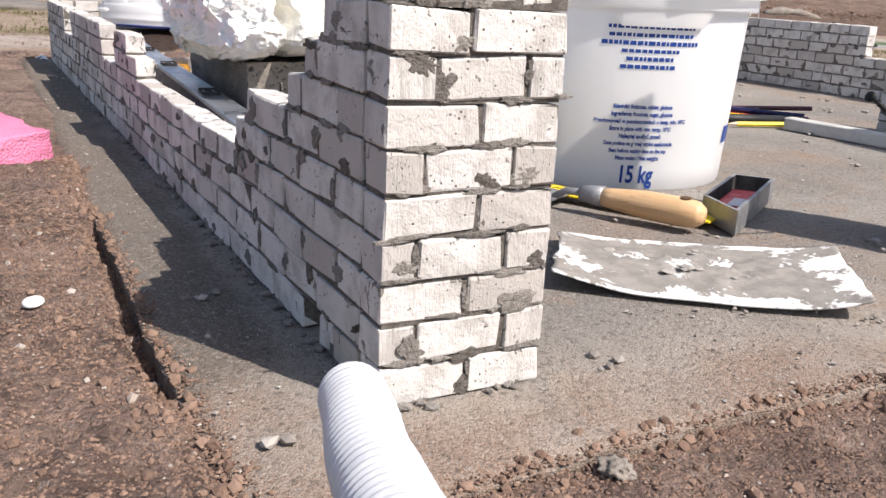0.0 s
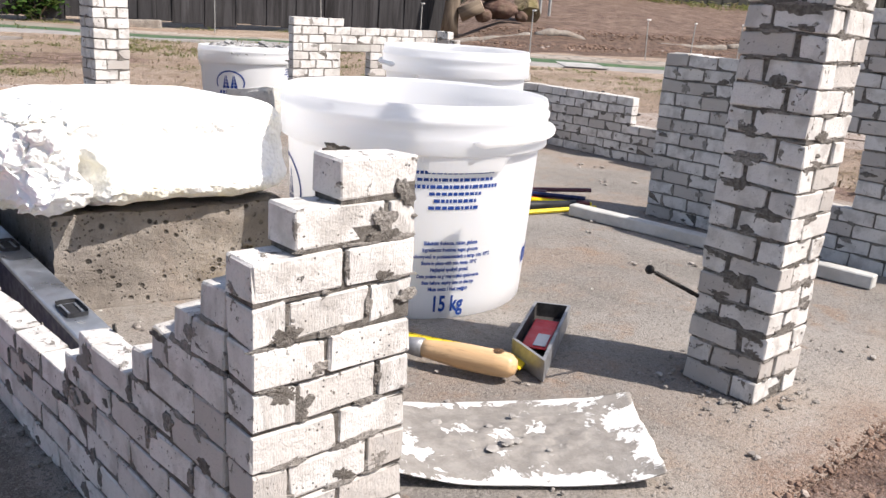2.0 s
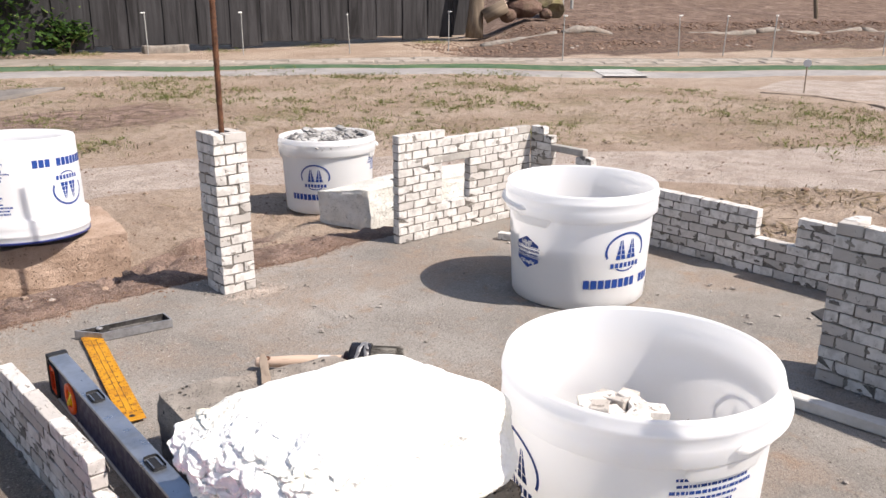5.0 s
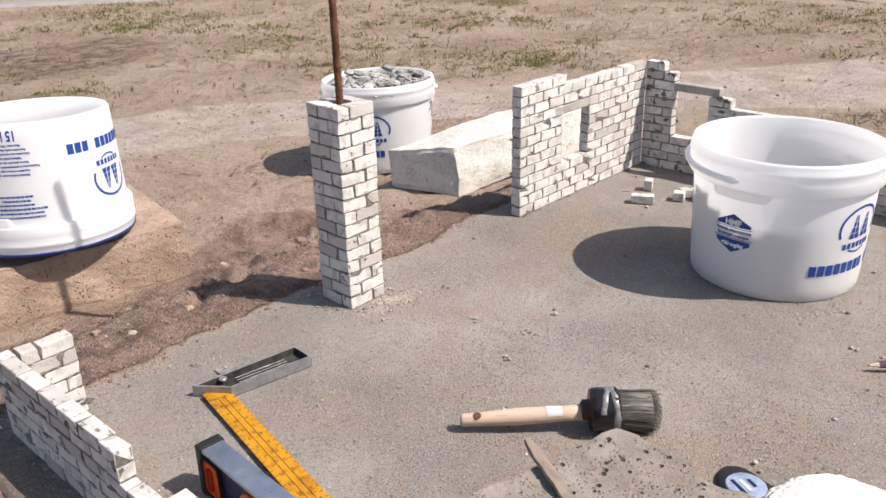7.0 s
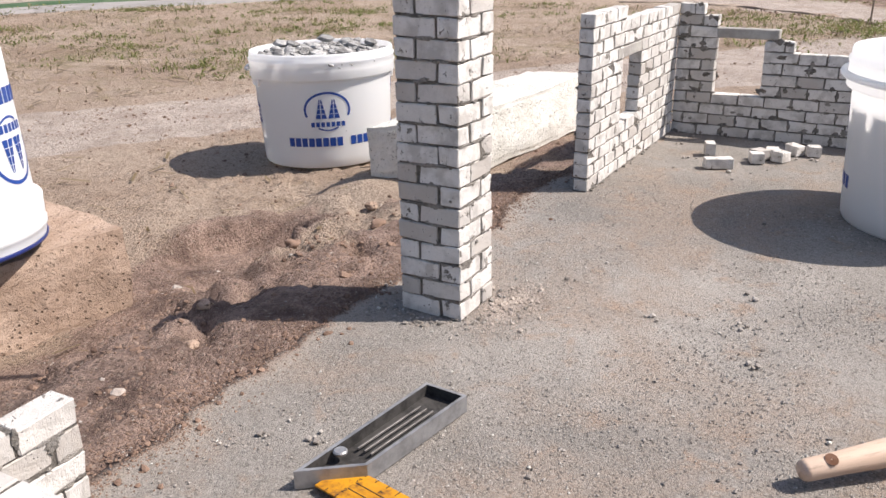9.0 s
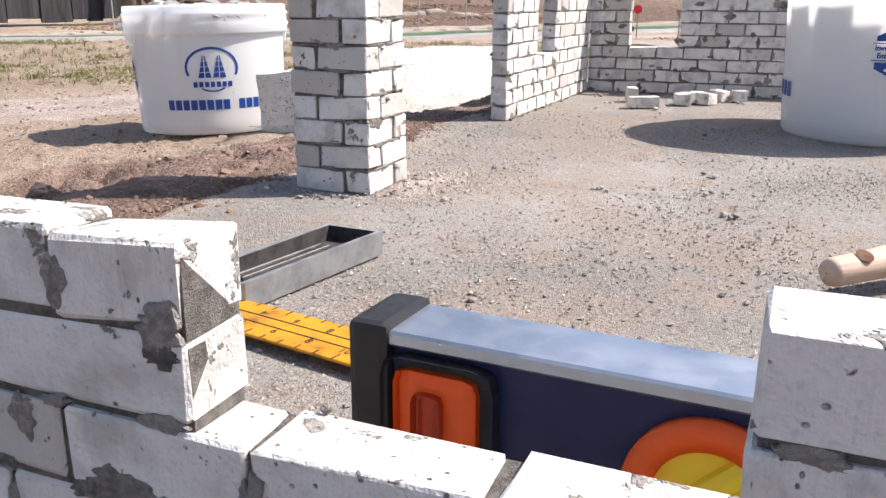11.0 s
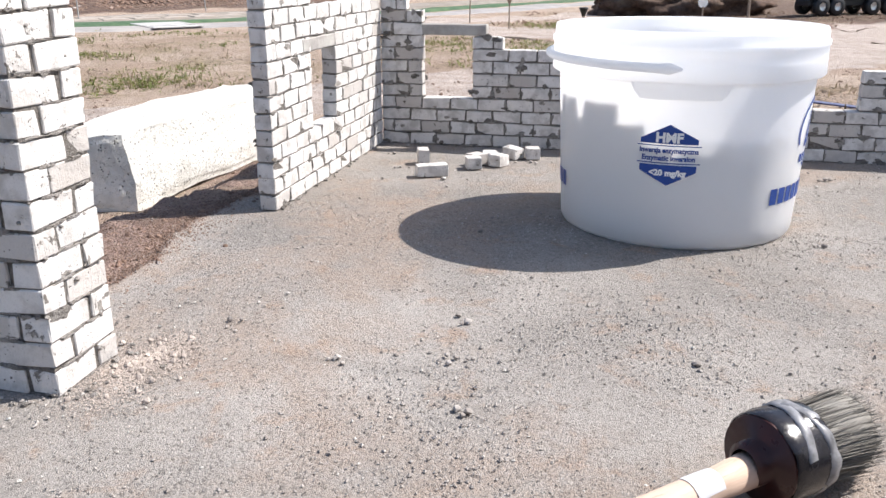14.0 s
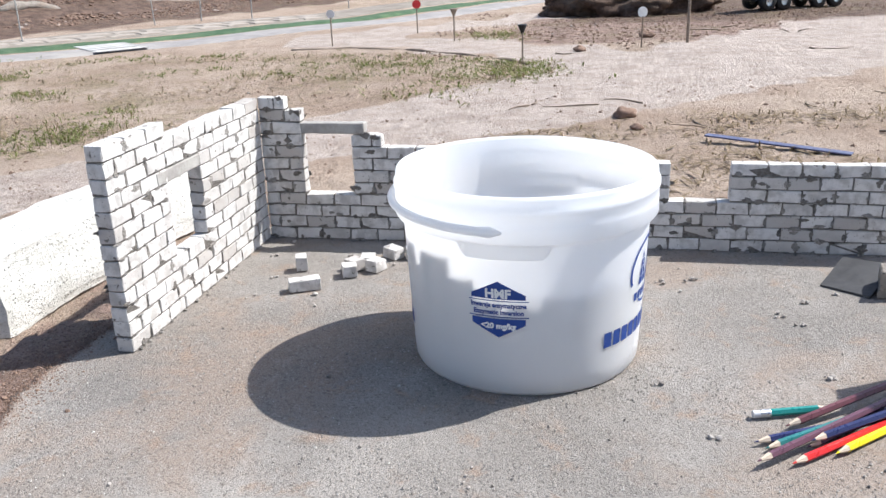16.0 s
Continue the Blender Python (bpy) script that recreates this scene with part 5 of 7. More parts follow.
def build_level():
    """A one metre spirit level standing on its narrow edge."""
    L, w, h = 0.968, 0.0252, 0.058
    a, b = Vector((0.0876, 1.161)), Vector((0.0425, 0.190))
    ang = math.degrees(math.atan2(b.y - a.y, b.x - a.x))
    lv = root("spirit_level", pose(a.x, a.y, -0.0018, 0, 0, ang), "navy spirit level with orange vials beside the wall", "spirit level")
    part("body", box_bm(L - 0.018, w - 0.004, h - 0.006, 0.0015, (L / 2, 0, 0.003)), NAVY, lv)
    for z, lab in ((h - 0.0045, "bright machined top edge"), (0.0, "bright machined edge")):
        bm = box_bm(L - 0.017, w, 0.0045, 0.0008, (L / 2, 0, z))
        part("edge_strip", bm, LEVEL_TOP, lv, lab)
    for x in (0.004, L - 0.004):
        part("end_cap", box_bm(0.013, w + 0.003, h + 0.002, 0.0025, (x, 0, 0), 2), BLACK, lv, "black rubber end cap")
    for x in (0.174, 0.373, 0.630, 0.816):
        slot = part("vial_window", box_bm(0.033, 0.0165, 0.0028, 0.0050, (x, 0, h - 0.0018), 2), BLACK, lv, "slot drawn as a black strip for its shade in the top edge")
        # highlights in the slot, built as two thin bright bars
        for y in (-0.0048, 0.0048):
            part("glint", box_bm(0.021, 0.0013, 0.0009, 0, (x, y, h + 0.0010)), LEVEL_TOP, slot)
    for sgn in (-1, 1):
        part("grip_frame", box_bm(0.034, 0.0030, 0.046, 0.0065, (0.0255, sgn * (w / 2 - 0.0024), 0.006), 2), BLACK, lv, "black rounded surround")
        grip = part("grip", box_bm(0.0255, 0.0036, 0.038, 0.0045, (0.0245, sgn * (w / 2 - 0.0016), 0.010), 2), ORANGE, lv, "orange moulded grip")
        # no hollow here: a darker orange plate paints the recess's shade
        part("recess", box_bm(0.009, 0.0010, 0.026, 0.0030, (0.0225, sgn * (w / 2 + 0.0002), 0.016), 2), plain_material("recess_shade_orange", (0.42, 0.04, 0.01), 0.4), grip, "finger recess, its shade painted in darker orange")
        ring = lathe([(0.0135, -0.002), (0.0215, -0.002), (0.0215, 0.002), (0.0135, 0.002), (0.0135, -0.002)], 32)
        bmesh.ops.rotate(ring, matrix=Matrix.Rotation(math.pi / 2, 3, "X"), verts=ring.verts)
        bmesh.ops.translate(ring, vec=(0.098, sgn * (w / 2 - 0.0009), h / 2), verts=ring.verts)
        ring = part("vial_ring", ring, ORANGE, lv, "orange ring round the vial", True)
        v = tube([(0.086, sgn * (w / 2 - 0.003), h / 2 - 0.012), (0.110, sgn * (w / 2 - 0.003), h / 2 + 0.012)], 0.0052, 12)
        part("vial", v, VIAL, ring, "clear yellow vial")
        disc = lathe([(0.001, 0), (0.0136, 0)], 28)
        bmesh.ops.rotate(disc, matrix=Matrix.Rotation(math.pi / 2, 3, "X"), verts=disc.verts)
        bmesh.ops.translate(disc, vec=(0.098, sgn * (w / 2 - 0.0019), h / 2), verts=disc.verts)
        part("vial_plate", disc, VIAL, ring)


build_level()


def ruler_marks(length, width, step=0.010):
    acc = Acc()
    n = int(length / step)
    for k in range(1, n):
        x = k * step
        for s in (-1, 1):
            l = 0.0052 if k % 5 == 0 else 0.0034
            y0, y1 = sorted((s * width / 2, s * (width / 2 - l)))
            acc.quad_box((x - 0.0003, y0, 0), (x + 0.0003, y1, 0.0002))
    for s in (-0.12, 0.12):
        acc.quad_box((0.02, s * width - 0.0003, 0), (length - 0.03, s * width + 0.0003, 0.0002))
    return acc


def build_square(tray, tip, width, z_tray, blade_mat, filled, label, droop=0.0):
    """A try square: a ruled blade and a hollow metal stock with a mitred end.
    tray: four ground corners round the stock; tip: the blade's free end and its fixed end."""
    a, b = Vector((*tip[0], 0)), Vector((*tip[1], 0))
    sq = root("try_square", pose(b.x, b.y, 0.0, 0, 0, 0), label, "try square", "try squares")
    d = a - b
    sq.matrix_basis = sq.matrix_basis @ Matrix.Rotation(math.radians(droop), 4, Vector((-d.y, d.x, 0)))
    L = d.length
    ang = math.degrees(math.atan2(d.y, d.x))
    bm = box_bm(L, width, 0.0016, 0.0004, (L / 2, 0, 0.0042))
    blade = part("blade", bm, blade_mat, sq, "yellow ruled steel blade", m=pose(0, 0, 0, 0, 0, ang))
    attach("graduation", ruler_marks(L, width).mesh("graduation"), BLACK, blade, "black centimetre marks", pose(0, 0, 0.00585))
    nums = Acc()
    for k in range(1, int(L / 0.020)):
        vs, fs = text_mesh(str(k * 2), 0.0062)
        for s in (-1, 1):
            o = len(nums.v)
            nums.v += [((x * -s) + k * 0.020, (y - 0.002) * -s + s * (width / 2 - 0.0085), 0) for x, y, _ in vs]
            nums.f += [tuple(o + i for i in f) for f in fs]
    attach("scale_numbers", nums.mesh("scale_numbers"), BLACK, blade, "black centimetre numbers", pose(0, 0, 0.0060))
    # black disc on the blade, painting the dark of its hanging hole
    hole = lathe([(0.0005, 0), (0.0038, 0)], 20)
    part("hanging_hole_shade", hole, BLACK, blade, m=pose(L - 0.013, 0, 0.0061))
    pts = [Vector((*p, 0)) for p in tray]
    mid = sum(pts, Vector()) / 4
    bm = bmesh.new()
    wall, h = 0.0028, z_tray
    outer_b = [bm.verts.new((p.x, p.y, 0.0005)) for p in pts]
    outer_t = [bm.verts.new((p.x, p.y, h)) for p in pts]
    inner = []
    for i, p in enumerate(pts):
        u, w = (pts[i - 1] - p).normalized(), (pts[(i + 1) % 4] - p).normalized()
        s = abs(u.cross(w).z)
        inner.append(p + (u + w) * (wall / s))
    inner_t = [bm.verts.new((p.x, p.y, h)) for p in inner]
    for i in range(4):
        j = (i + 1) % 4
        bm.faces.new((outer_b[i], outer_b[j], outer_t[j], outer_t[i]))
        bm.faces.new((outer_t[i], outer_t[j], inner_t[j], inner_t[i]))
    bm.faces.new(outer_b[::-1])
    bmesh.ops.recalc_face_normals(bm, faces=bm.faces)
    bmesh.ops.translate(bm, vec=(-b.x, -b.y, 0), verts=bm.verts)
    stock = part("stock", bm, GREY_METAL, sq, "hollow cast metal stock")
    bm = bmesh.new()
    vs = [bm.verts.new((p.x - b.x, p.y - b.y, 0.0055)) for p in inner]
    up = [bm.verts.new((p.x - b.x, p.y - b.y, h)) for p in inner]
    bm.faces.new(vs)
    for i in range(4):
        bm.faces.new((vs[i], vs[(i + 1) % 4], up[(i + 1) % 4], up[i]))
    part("recess", bm, plain_material("grimy_black_recess", (0.050, 0.046, 0.044), 0.75, vary=0.7, scale=90), stock, "grimy dark recess")
    u = (pts[1] - pts[0]).normalized()
    ang2 = math.degrees(math.atan2(u.y, u.x))
    L2 = (pts[1] - pts[0]).length
    if filled:
        part("sticker", box_bm(L2 * 0.5, 0.022, 0.0012, 0.0003, (0, 0, 0.0095)), RED, stock, "red sticker in the stock", m=pose(mid.x - b.x, mid.y - b.y, 0, 0, 0, ang2))
        part("barcode_sticker", box_bm(L2 * 0.2, 0.011, 0.0006, 0.0002, (-L2 * 0.12, -0.004, 0.0110)), PALE, stock, "pale sticker with bars", m=pose(mid.x - b.x, mid.y - b.y, 0, 0, 0, ang2))
    else:
        for k in (-0.006, 0.0, 0.006):
            part("rib", box_bm(L2 * 0.62, 0.0016, 0.0022, 0.0004, (0.004, k, 0.0080)), RIB_METAL, stock, m=pose(mid.x - b.x, mid.y - b.y, 0, 0, 0, ang2))
        part("rivet", lathe([(0.0001, 0.0026), (0.0042, 0.0024), (0.0052, 0.0014), (0.0052, 0)], 20), GREY_METAL, stock, m=pose(pts[3].x * 0.55 + mid.x * 0.45 - b.x, pts[3].y * 0.55 + mid.y * 0.45 - b.y, h - 0.002))
    return sq


build_square(((0.196, 1.289), (0.3085, 1.273), (0.311, 1.311), (0.166, 1.328)), ((0.126, 0.992), (0.186, 1.312)), 0.031, 0.0145, RULE, False,
             "worn yellow try square with an open metal stock")
build_square(((0.344, 0.142), (0.468, 0.219), (0.448, 0.247), (0.359, 0.192)), ((0.219, 0.459), (0.353, 0.170)), 0.029, 0.019, YELLOW, True,
             "yellow try square with a red sticker inside its stock", 1.0)


def spindle(profile, seg=20, squash=1.0):
    bm = lathe([(r, x) for x, r in profile], seg)
    bmesh.ops.rotate(bm, matrix=Matrix.Rotation(math.pi / 2, 3, "Y"), verts=bm.verts)
    bmesh.ops.scale(bm, vec=(1, 1, squash), verts=bm.verts)
    return bm


def build_trowel():
    a, b = Vector((0.288, 0.229, 0)), Vector((0.326, 0.156, 0))
    ang = math.degrees(math.atan2(b.y - a.y, b.x - a.x))
    t = root("trowel", pose(a.x, a.y, 0, 0, 0, ang), "small trowel with a varnished wooden handle", "trowel")
    h = part("handle", spindle([(0.0, 0.0005), (0.0, 0.0068), (0.010, 0.0080), (0.036, 0.0108), (0.064, 0.0110), (0.077, 0.0098), (0.082, 0.006), (0.083, 0.0005)], 24), WOOD, t,
             "varnished wooden handle", True, pose(0, 0, 0.0135))
    # dark brown disc on the wood in place of the hole's inner shade
    part("hanging_hole_shade", lathe([(0.0005, 0), (0.0045, 0)], 20), plain_material("dark_hole", (0.10, 0.05, 0.02), 0.8), h, m=pose(0.067, 0.0, 0.0111))
    part("ferrule", spindle([(-0.016, 0.0045), (-0.016, 0.0065), (0.002, 0.0085), (0.003, 0.006)], 20), GREY_METAL, t, "", True, pose(0, 0, 0.0135))
    part("shank", tube([(-0.012, 0, 0.0135), (-0.03, 0, 0.013), (-0.040, 0, 0.006)], 0.003, 10), GREY_METAL, t, "", True)
    bm = bmesh.new()
    top = [bm.verts.new(p) for p in ((-0.036, -0.022, 0.0062), (-0.036, 0.022, 0.0062), (-0.095, 0.028, 0.0075), (-0.118, 0.0, 0.0078), (-0.095, -0.028, 0.0075))]
    bot = [bm.verts.new((v.co.x, v.co.y, v.co.z - 0.0012)) for v in top]
    bm.faces.new(top)
    bm.faces.new(bot[::-1])
    for i in range(5):
        bm.faces.new((top[i], bot[i], bot[(i + 1) % 5], top[(i + 1) % 5]))
    bmesh.ops.recalc_face_normals(bm, faces=bm.faces)
    part("blade", bm, GREY_METAL, t, "mortar-stained steel blade")


build_trowel()


def build_brush():
    a, b = Vector((0.331, 1.034, 0)), Vector((0.485, 0.863, 0))
    ang = math.degrees(math.atan2(b.y - a.y, b.x - a.x))
    t = root("paint_brush", pose(a.x, a.y, 0, 0, 0, ang), "round wooden brush with grey bristles bound in tape", "brush")
    h = part("handle", spindle([(0.0, 0.0005), (0.0008, 0.0066), (0.004, 0.0076), (0.03, 0.0080), (0.065, 0.0098), (0.095, 0.0092), (0.118, 0.0085), (0.148, 0.0100), (0.150, 0.0005)], 24),
             RAW_WOOD, t, "bare turned wooden handle", True, pose(0, 0, 0.0125, 0, -4))
    # the brush's hole is only its shade, a dark disc on the handle
    part("hanging_hole_shade", lathe([(0.0005, 0), (0.0046, 0)], 20), plain_material("hole_shade", (0.12, 0.05, 0.025), 0.8), h, m=pose(0.020, -0.0081 * math.sin(0.45), 0.0081 * math.cos(0.45), 26, 0))
    part("collar", spindle([(0.136, 0.0085), (0.138, 0.0118), (0.1462, 0.0120), (0.1465, 0.0232), (0.1480, 0.0236), (0.149, 0.002)], 40),
         plain_material("dark_red_collar", (0.045, 0.013, 0.011), 0.35), t, "dark red collar", True, pose(0, 0, 0.0258))
    bm = spindle([(0.1475, 0.0238), (0.149, 0.0246), (0.154, 0.0249), (0.160, 0.0251), (0.166, 0.0250), (0.172, 0.0252), (0.176, 0.0247), (0.178, 0.0225), (0.178, 0.002)], 48)
    for v in bm.verts:
        v.co += noise.noise_vector(v.co * 110) * 0.0011 + noise.noise_vector(v.co * 320) * 0.0005
    part("ferrule", bm, plain_material("black_wrapping_tape", (0.016, 0.015, 0.018), 0.16, vary=0.4, scale=90), t, "ferrule wrapped in glossy black tape", True, pose(0, 0, 0.0258))
    for k, (y, a0, a1, yaw) in enumerate(((0.164, 60, 250, 14), (0.170, 150, 330, -9))):
        strip = lathe([(0.0249, y - 0.0035), (0.0257, y - 0.0028), (0.0257, y + 0.0028), (0.0249, y + 0.0035)], 30, (math.radians(a0), math.radians(a1)))
        bmesh.ops.rotate(strip, matrix=Matrix.Rotation(math.pi / 2, 3, "Y"), verts=strip.verts)
        for v in strip.verts:
            v.co += noise.noise_vector(v.co * 150 + Vector((k * 9, 0, 0))) * 0.0014
            v.co.x += v.co.y * yaw / 60
        part("tape_flap", strip, TAPE, t, "crumpled loose end of tape", True, pose(0, 0, 0.0258))
    lab = lathe([(0.0095, 0.098), (0.0096, 0.100), (0.0090, 0.114), (0.0088, 0.116)], 12, (math.radians(140), math.radians(250)))
    bmesh.ops.rotate(lab, matrix=Matrix.Rotation(math.pi / 2, 3, "Y"), verts=lab.verts)
    part("sticker", lab, PALE, t, "worn pale sticker", True, pose(0, 0, 0.0125, 0, -4))
    acc = Acc()
    r = random.Random(5)
    for k in range(1500):
        an, d = r.uniform(0, 6.283), math.sqrt(r.random())
        y, z = 0.0215 * d * math.cos(an), 0.0215 * d * math.sin(an)
        L = r.uniform(0.043, 0.053) - 0.006 * d
        sp = r.uniform(0.98, 1.17)
        w = 0.00035
        o = len(acc.v)
        x0, x1 = 0.172, 0.176 + L
        zt = max(z * sp + r.uniform(-.002, .002) - 0.003, -0.0245)
        yt = y * sp + r.uniform(-.002, .002)
        acc.v += [(x0, y - w, z), (x0, y + w, z), (x1, yt + w * .5, zt), (x1, yt - w * .5, zt), (x0, y, z - w), (x0, y, z + w), (x1, yt, zt + w * .5), (x1, yt, zt - w * .5)]
        acc.f += [(o, o + 1, o + 2, o + 3), (o + 4, o + 5, o + 6, o + 7)]
    attach("bristles", acc.mesh("bristles"), BRISTLE, t, "grey bristles", pose(0, 0, 0.0258))
    part("bristle_core", spindle([(0.170, 0.0200), (0.200, 0.0212), (0.214, 0.0200), (0.216, 0.0005)], 28), BRISTLE, t, "", True, pose(0, 0, 0.0248))


build_brush()


def build_plate():
    """A thin curled sheet used as a mortar board."""
    c = [Vector(p) for p in ((0.150, 0.094, 0.012), (0.291, -0.011, 0.014), (0.376, 0.083, 0.005), (0.213, 0.177, 0.006))]
    bm = bmesh.new()
    rim = bm.verts.layers.float.new("rim")
    n = 60
    g = []
    for j in range(n + 1):
        row = []
        for i in range(n + 1):
            u, w = i / n, j / n
            p = c[0].lerp(c[1], u).lerp(c[3].lerp(c[2], u), w)
            p.z = 0.0030 + 0.009 * (abs(u - 0.5) * 2) ** 3 * (1 - 0.55 * w) + 0.0012 * noise.noise(p * 30)
            mass = ease(0.42, 0.12, math.hypot((u - 0.5) * 0.9, w - 0.48))
            p.z += mass * (0.0012 + 0.0045 * max(0.0, noise.noise(p * 75)) + 0.0016 * noise.noise(p * 190))
            e = noise.noise_vector(p * 70) * 0.003
            if i in (0, n):
                p += Vector((e.x, e.y, 0))
            p += Vector((0.012 * (0.25 - (u - 0.5) ** 2) * -(0.5 - w), 0, 0))
            row.append(bm.verts.new(p))
            row[-1][rim] = max(abs(u - 0.5), abs(w - 0.5)) * 2
        g.append(row)
    for j in range(n):
        for i in range(n):
            bm.faces.new((g[j][i], g[j][i + 1], g[j + 1][i + 1], g[j + 1][i]))
    ex = bmesh.ops.extrude_face_region(bm, geom=bm.faces[:])
    bmesh.ops.translate(bm, vec=(0, 0, -0.0011), verts=[e for e in ex["geom"] if isinstance(e, bmesh.types.BMVert)])
    bmesh.ops.recalc_face_normals(bm, faces=bm.faces)
    m = Nodes("mortar_smeared_sheet")
    v = m.coords()
    cov = m.math("ADD", m.noise(v, 26, 7, 0.72, 0.5), m.math("MULTIPLY", m.ramp(m.attr("rim"), 0.45, 1.0), 0.13))
    cov = m.ramp(cov, 0.585, 0.61)
    grey = m.mix(m.ramp(m.noise(v, 60, 6, 0.7), 0.35, 0.65), (0.215, 0.198, 0.18), (0.31, 0.288, 0.262))
    col = m.mix(cov, grey, (0.78, 0.77, 0.75))
    hh = m.math("ADD", m.math("MULTIPLY", cov, -0.6), m.noise(v, 150, 6, 0.75))
    ob = root("mortar_board", pose(0, 0, 0), "thin white sheet smeared with grey mortar on the slab", "mortar board")
    part("sheet", bm, m.done(col, 0.7, normal=m.bump(hh, 0.6, 0.002)), ob, "", True)
    acc = Acc()
    r = random.Random(6)
    for k in range(16):
        u, w = min(max(r.gauss(0.52, 0.15), 0.12), 0.9), min(max(r.gauss(0.50, 0.13), 0.1), 0.88)
        p = c[0].lerp(c[1], u).lerp(c[3].lerp(c[2], u), w)
        acc.lump((p.x, p.y, 0.0042 + 0.004 * max(0, 1 - abs(u - .5) * 4) * r.random()), r.uniform(0.0015, 0.0055), r.uniform(0.25, 0.45))
    tagged(attach("mortar", acc.mesh("mortar"), LINTEL, ob), "lumps of drying grey mortar", kind="stuff")


build_plate()


def build_pencil(name, a, b, color, length, label, blunt=False):
    """A hexagonal pencil with its sharpened tip at a, pointing away from b."""
    a, b = Vector(a), Vector(b)
    d = (b - a).normalized()
    ang = math.degrees(math.atan2(d.y, d.x))
    dip = math.degrees(math.atan2(d.z, math.hypot(d.x, d.y)))
    p = root(name, pose(a.x, a.y, a.z, 0, -dip, ang), label, "pencil", "pencils on the slab")
    r = 0.0036
    paint = plain_material("paint_" + name, color, 0.35, vary=0.12, scale=60)
    cone = 0.015

    def ring(x, rr):
        return [(x, rr * math.cos(k * math.pi / 3), rr * math.sin(k * math.pi / 3)) for k in range(6)]

    def solid(rings):
        bm = bmesh.new()
        rs = [[bm.verts.new(q) for q in ring(x, rr)] for x, rr in rings]
        for s, t in zip(rs, rs[1:]):
            for k in range(6):
                bm.faces.new((s[k], s[(k + 1) % 6], t[(k + 1) % 6], t[k]))
        bm.faces.new(rs[0][::-1])
        bm.faces.new(rs[-1])
        bmesh.ops.recalc_face_normals(bm, faces=bm.faces)
        return bm
    part("barrel", solid([(cone, r), (length, r)]), paint, p)
    part("sharpened_wood", solid([(0.004, 0.0011), (cone + 0.0004, r * 0.985)]), RAW_PALE, p, "pale sharpened wood")
    part("lead", solid([(0.0, 0.0003), (0.0042, 0.0011)]), paint if not blunt else BLACK, p)
    if blunt:
        part("eraser_band", tube([(length, 0, 0), (length + 0.010, 0, 0)], 0.0039, 14), STEEL, p, "metal band")
        part("eraser", tube([(length + 0.010, 0, 0), (length + 0.017, 0, 0)], 0.0035, 14), PALE, p, "pale eraser")
    return p


RAW_PALE = plain_material("pale_pencil_wood", (0.66, 0.54, 0.42), 0.6, vary=0.15, scale=80)
build_pencil("pencil", (0.867, 0.652, 0.0042), (0.842, 0.735, 0.0042), (0.02, 0.22, 0.20), 0.062, "short teal pencil with a metal band and eraser", True)
for k, (a, b, col, lab) in enumerate((
        ((0.827, 0.701, 0.0040), (0.863, 0.648, 0.0100), (0.13, 0.045, 0.055), "brown coloured pencil in a loose fan"),
        ((0.795, 0.733, 0.0040), (0.837, 0.650, 0.0042), (0.02, 0.025, 0.10), "dark blue coloured pencil in a loose fan"),
        ((0.786, 0.725, 0.0040), (0.856, 0.629, 0.0046), (0.03, 0.17, 0.17), "blue-green coloured pencil in a loose fan"),
        ((0.757, 0.736, 0.0085), (0.868, 0.607, 0.0125), (0.12, 0.05, 0.075), "purple-brown coloured pencil lying across others"),
        ((0.793, 0.689, 0.0040), (0.870, 0.604, 0.0042), (0.05, 0.025, 0.06), "dark purple coloured pencil in a loose fan"),
        ((0.793, 0.686, 0.0110), (0.850, 0.609, 0.0115), (0.015, 0.02, 0.085), "navy coloured pencil resting on others"),
        ((0.765, 0.706, 0.0040), (0.843, 0.611, 0.0042), (0.60, 0.02, 0.02), "bright red coloured pencil in a loose fan"),
        ((0.786, 0.667, 0.0040), (0.832, 0.614, 0.0042), (0.85, 0.68, 0.01), "bright yellow coloured pencil in a loose fan"))):
    build_pencil("pencil", a, b, col, 0.172, lab)


def build_sticks():
    a, b = (0.752, 0.553, 0.0042), (0.886, 0.522, 0.0042)
    build_pencil("carpenter_pencil", a, b, (0.80, 0.62, 0.015), 0.14, "yellow pencil lying behind the cement bar")
    m = root("marker_pen", pose(0.765, 0.580, 0.0072, 0, 0, -22), "black marker pen with a dark red end on the slab", "pen")
    part("barrel", tube([(0.0, 0, 0), (0.012, 0, 0), (0.105, 0, 0)], 0.0068, 16), BLACK, m, "", True)
    part("cap", tube([(0.105, 0, 0), (0.128, 0, 0)], 0.0062, 16), plain_material("dark_red_cap", (0.10, 0.012, 0.015), 0.4), m, "dark red cap", True)


build_sticks()


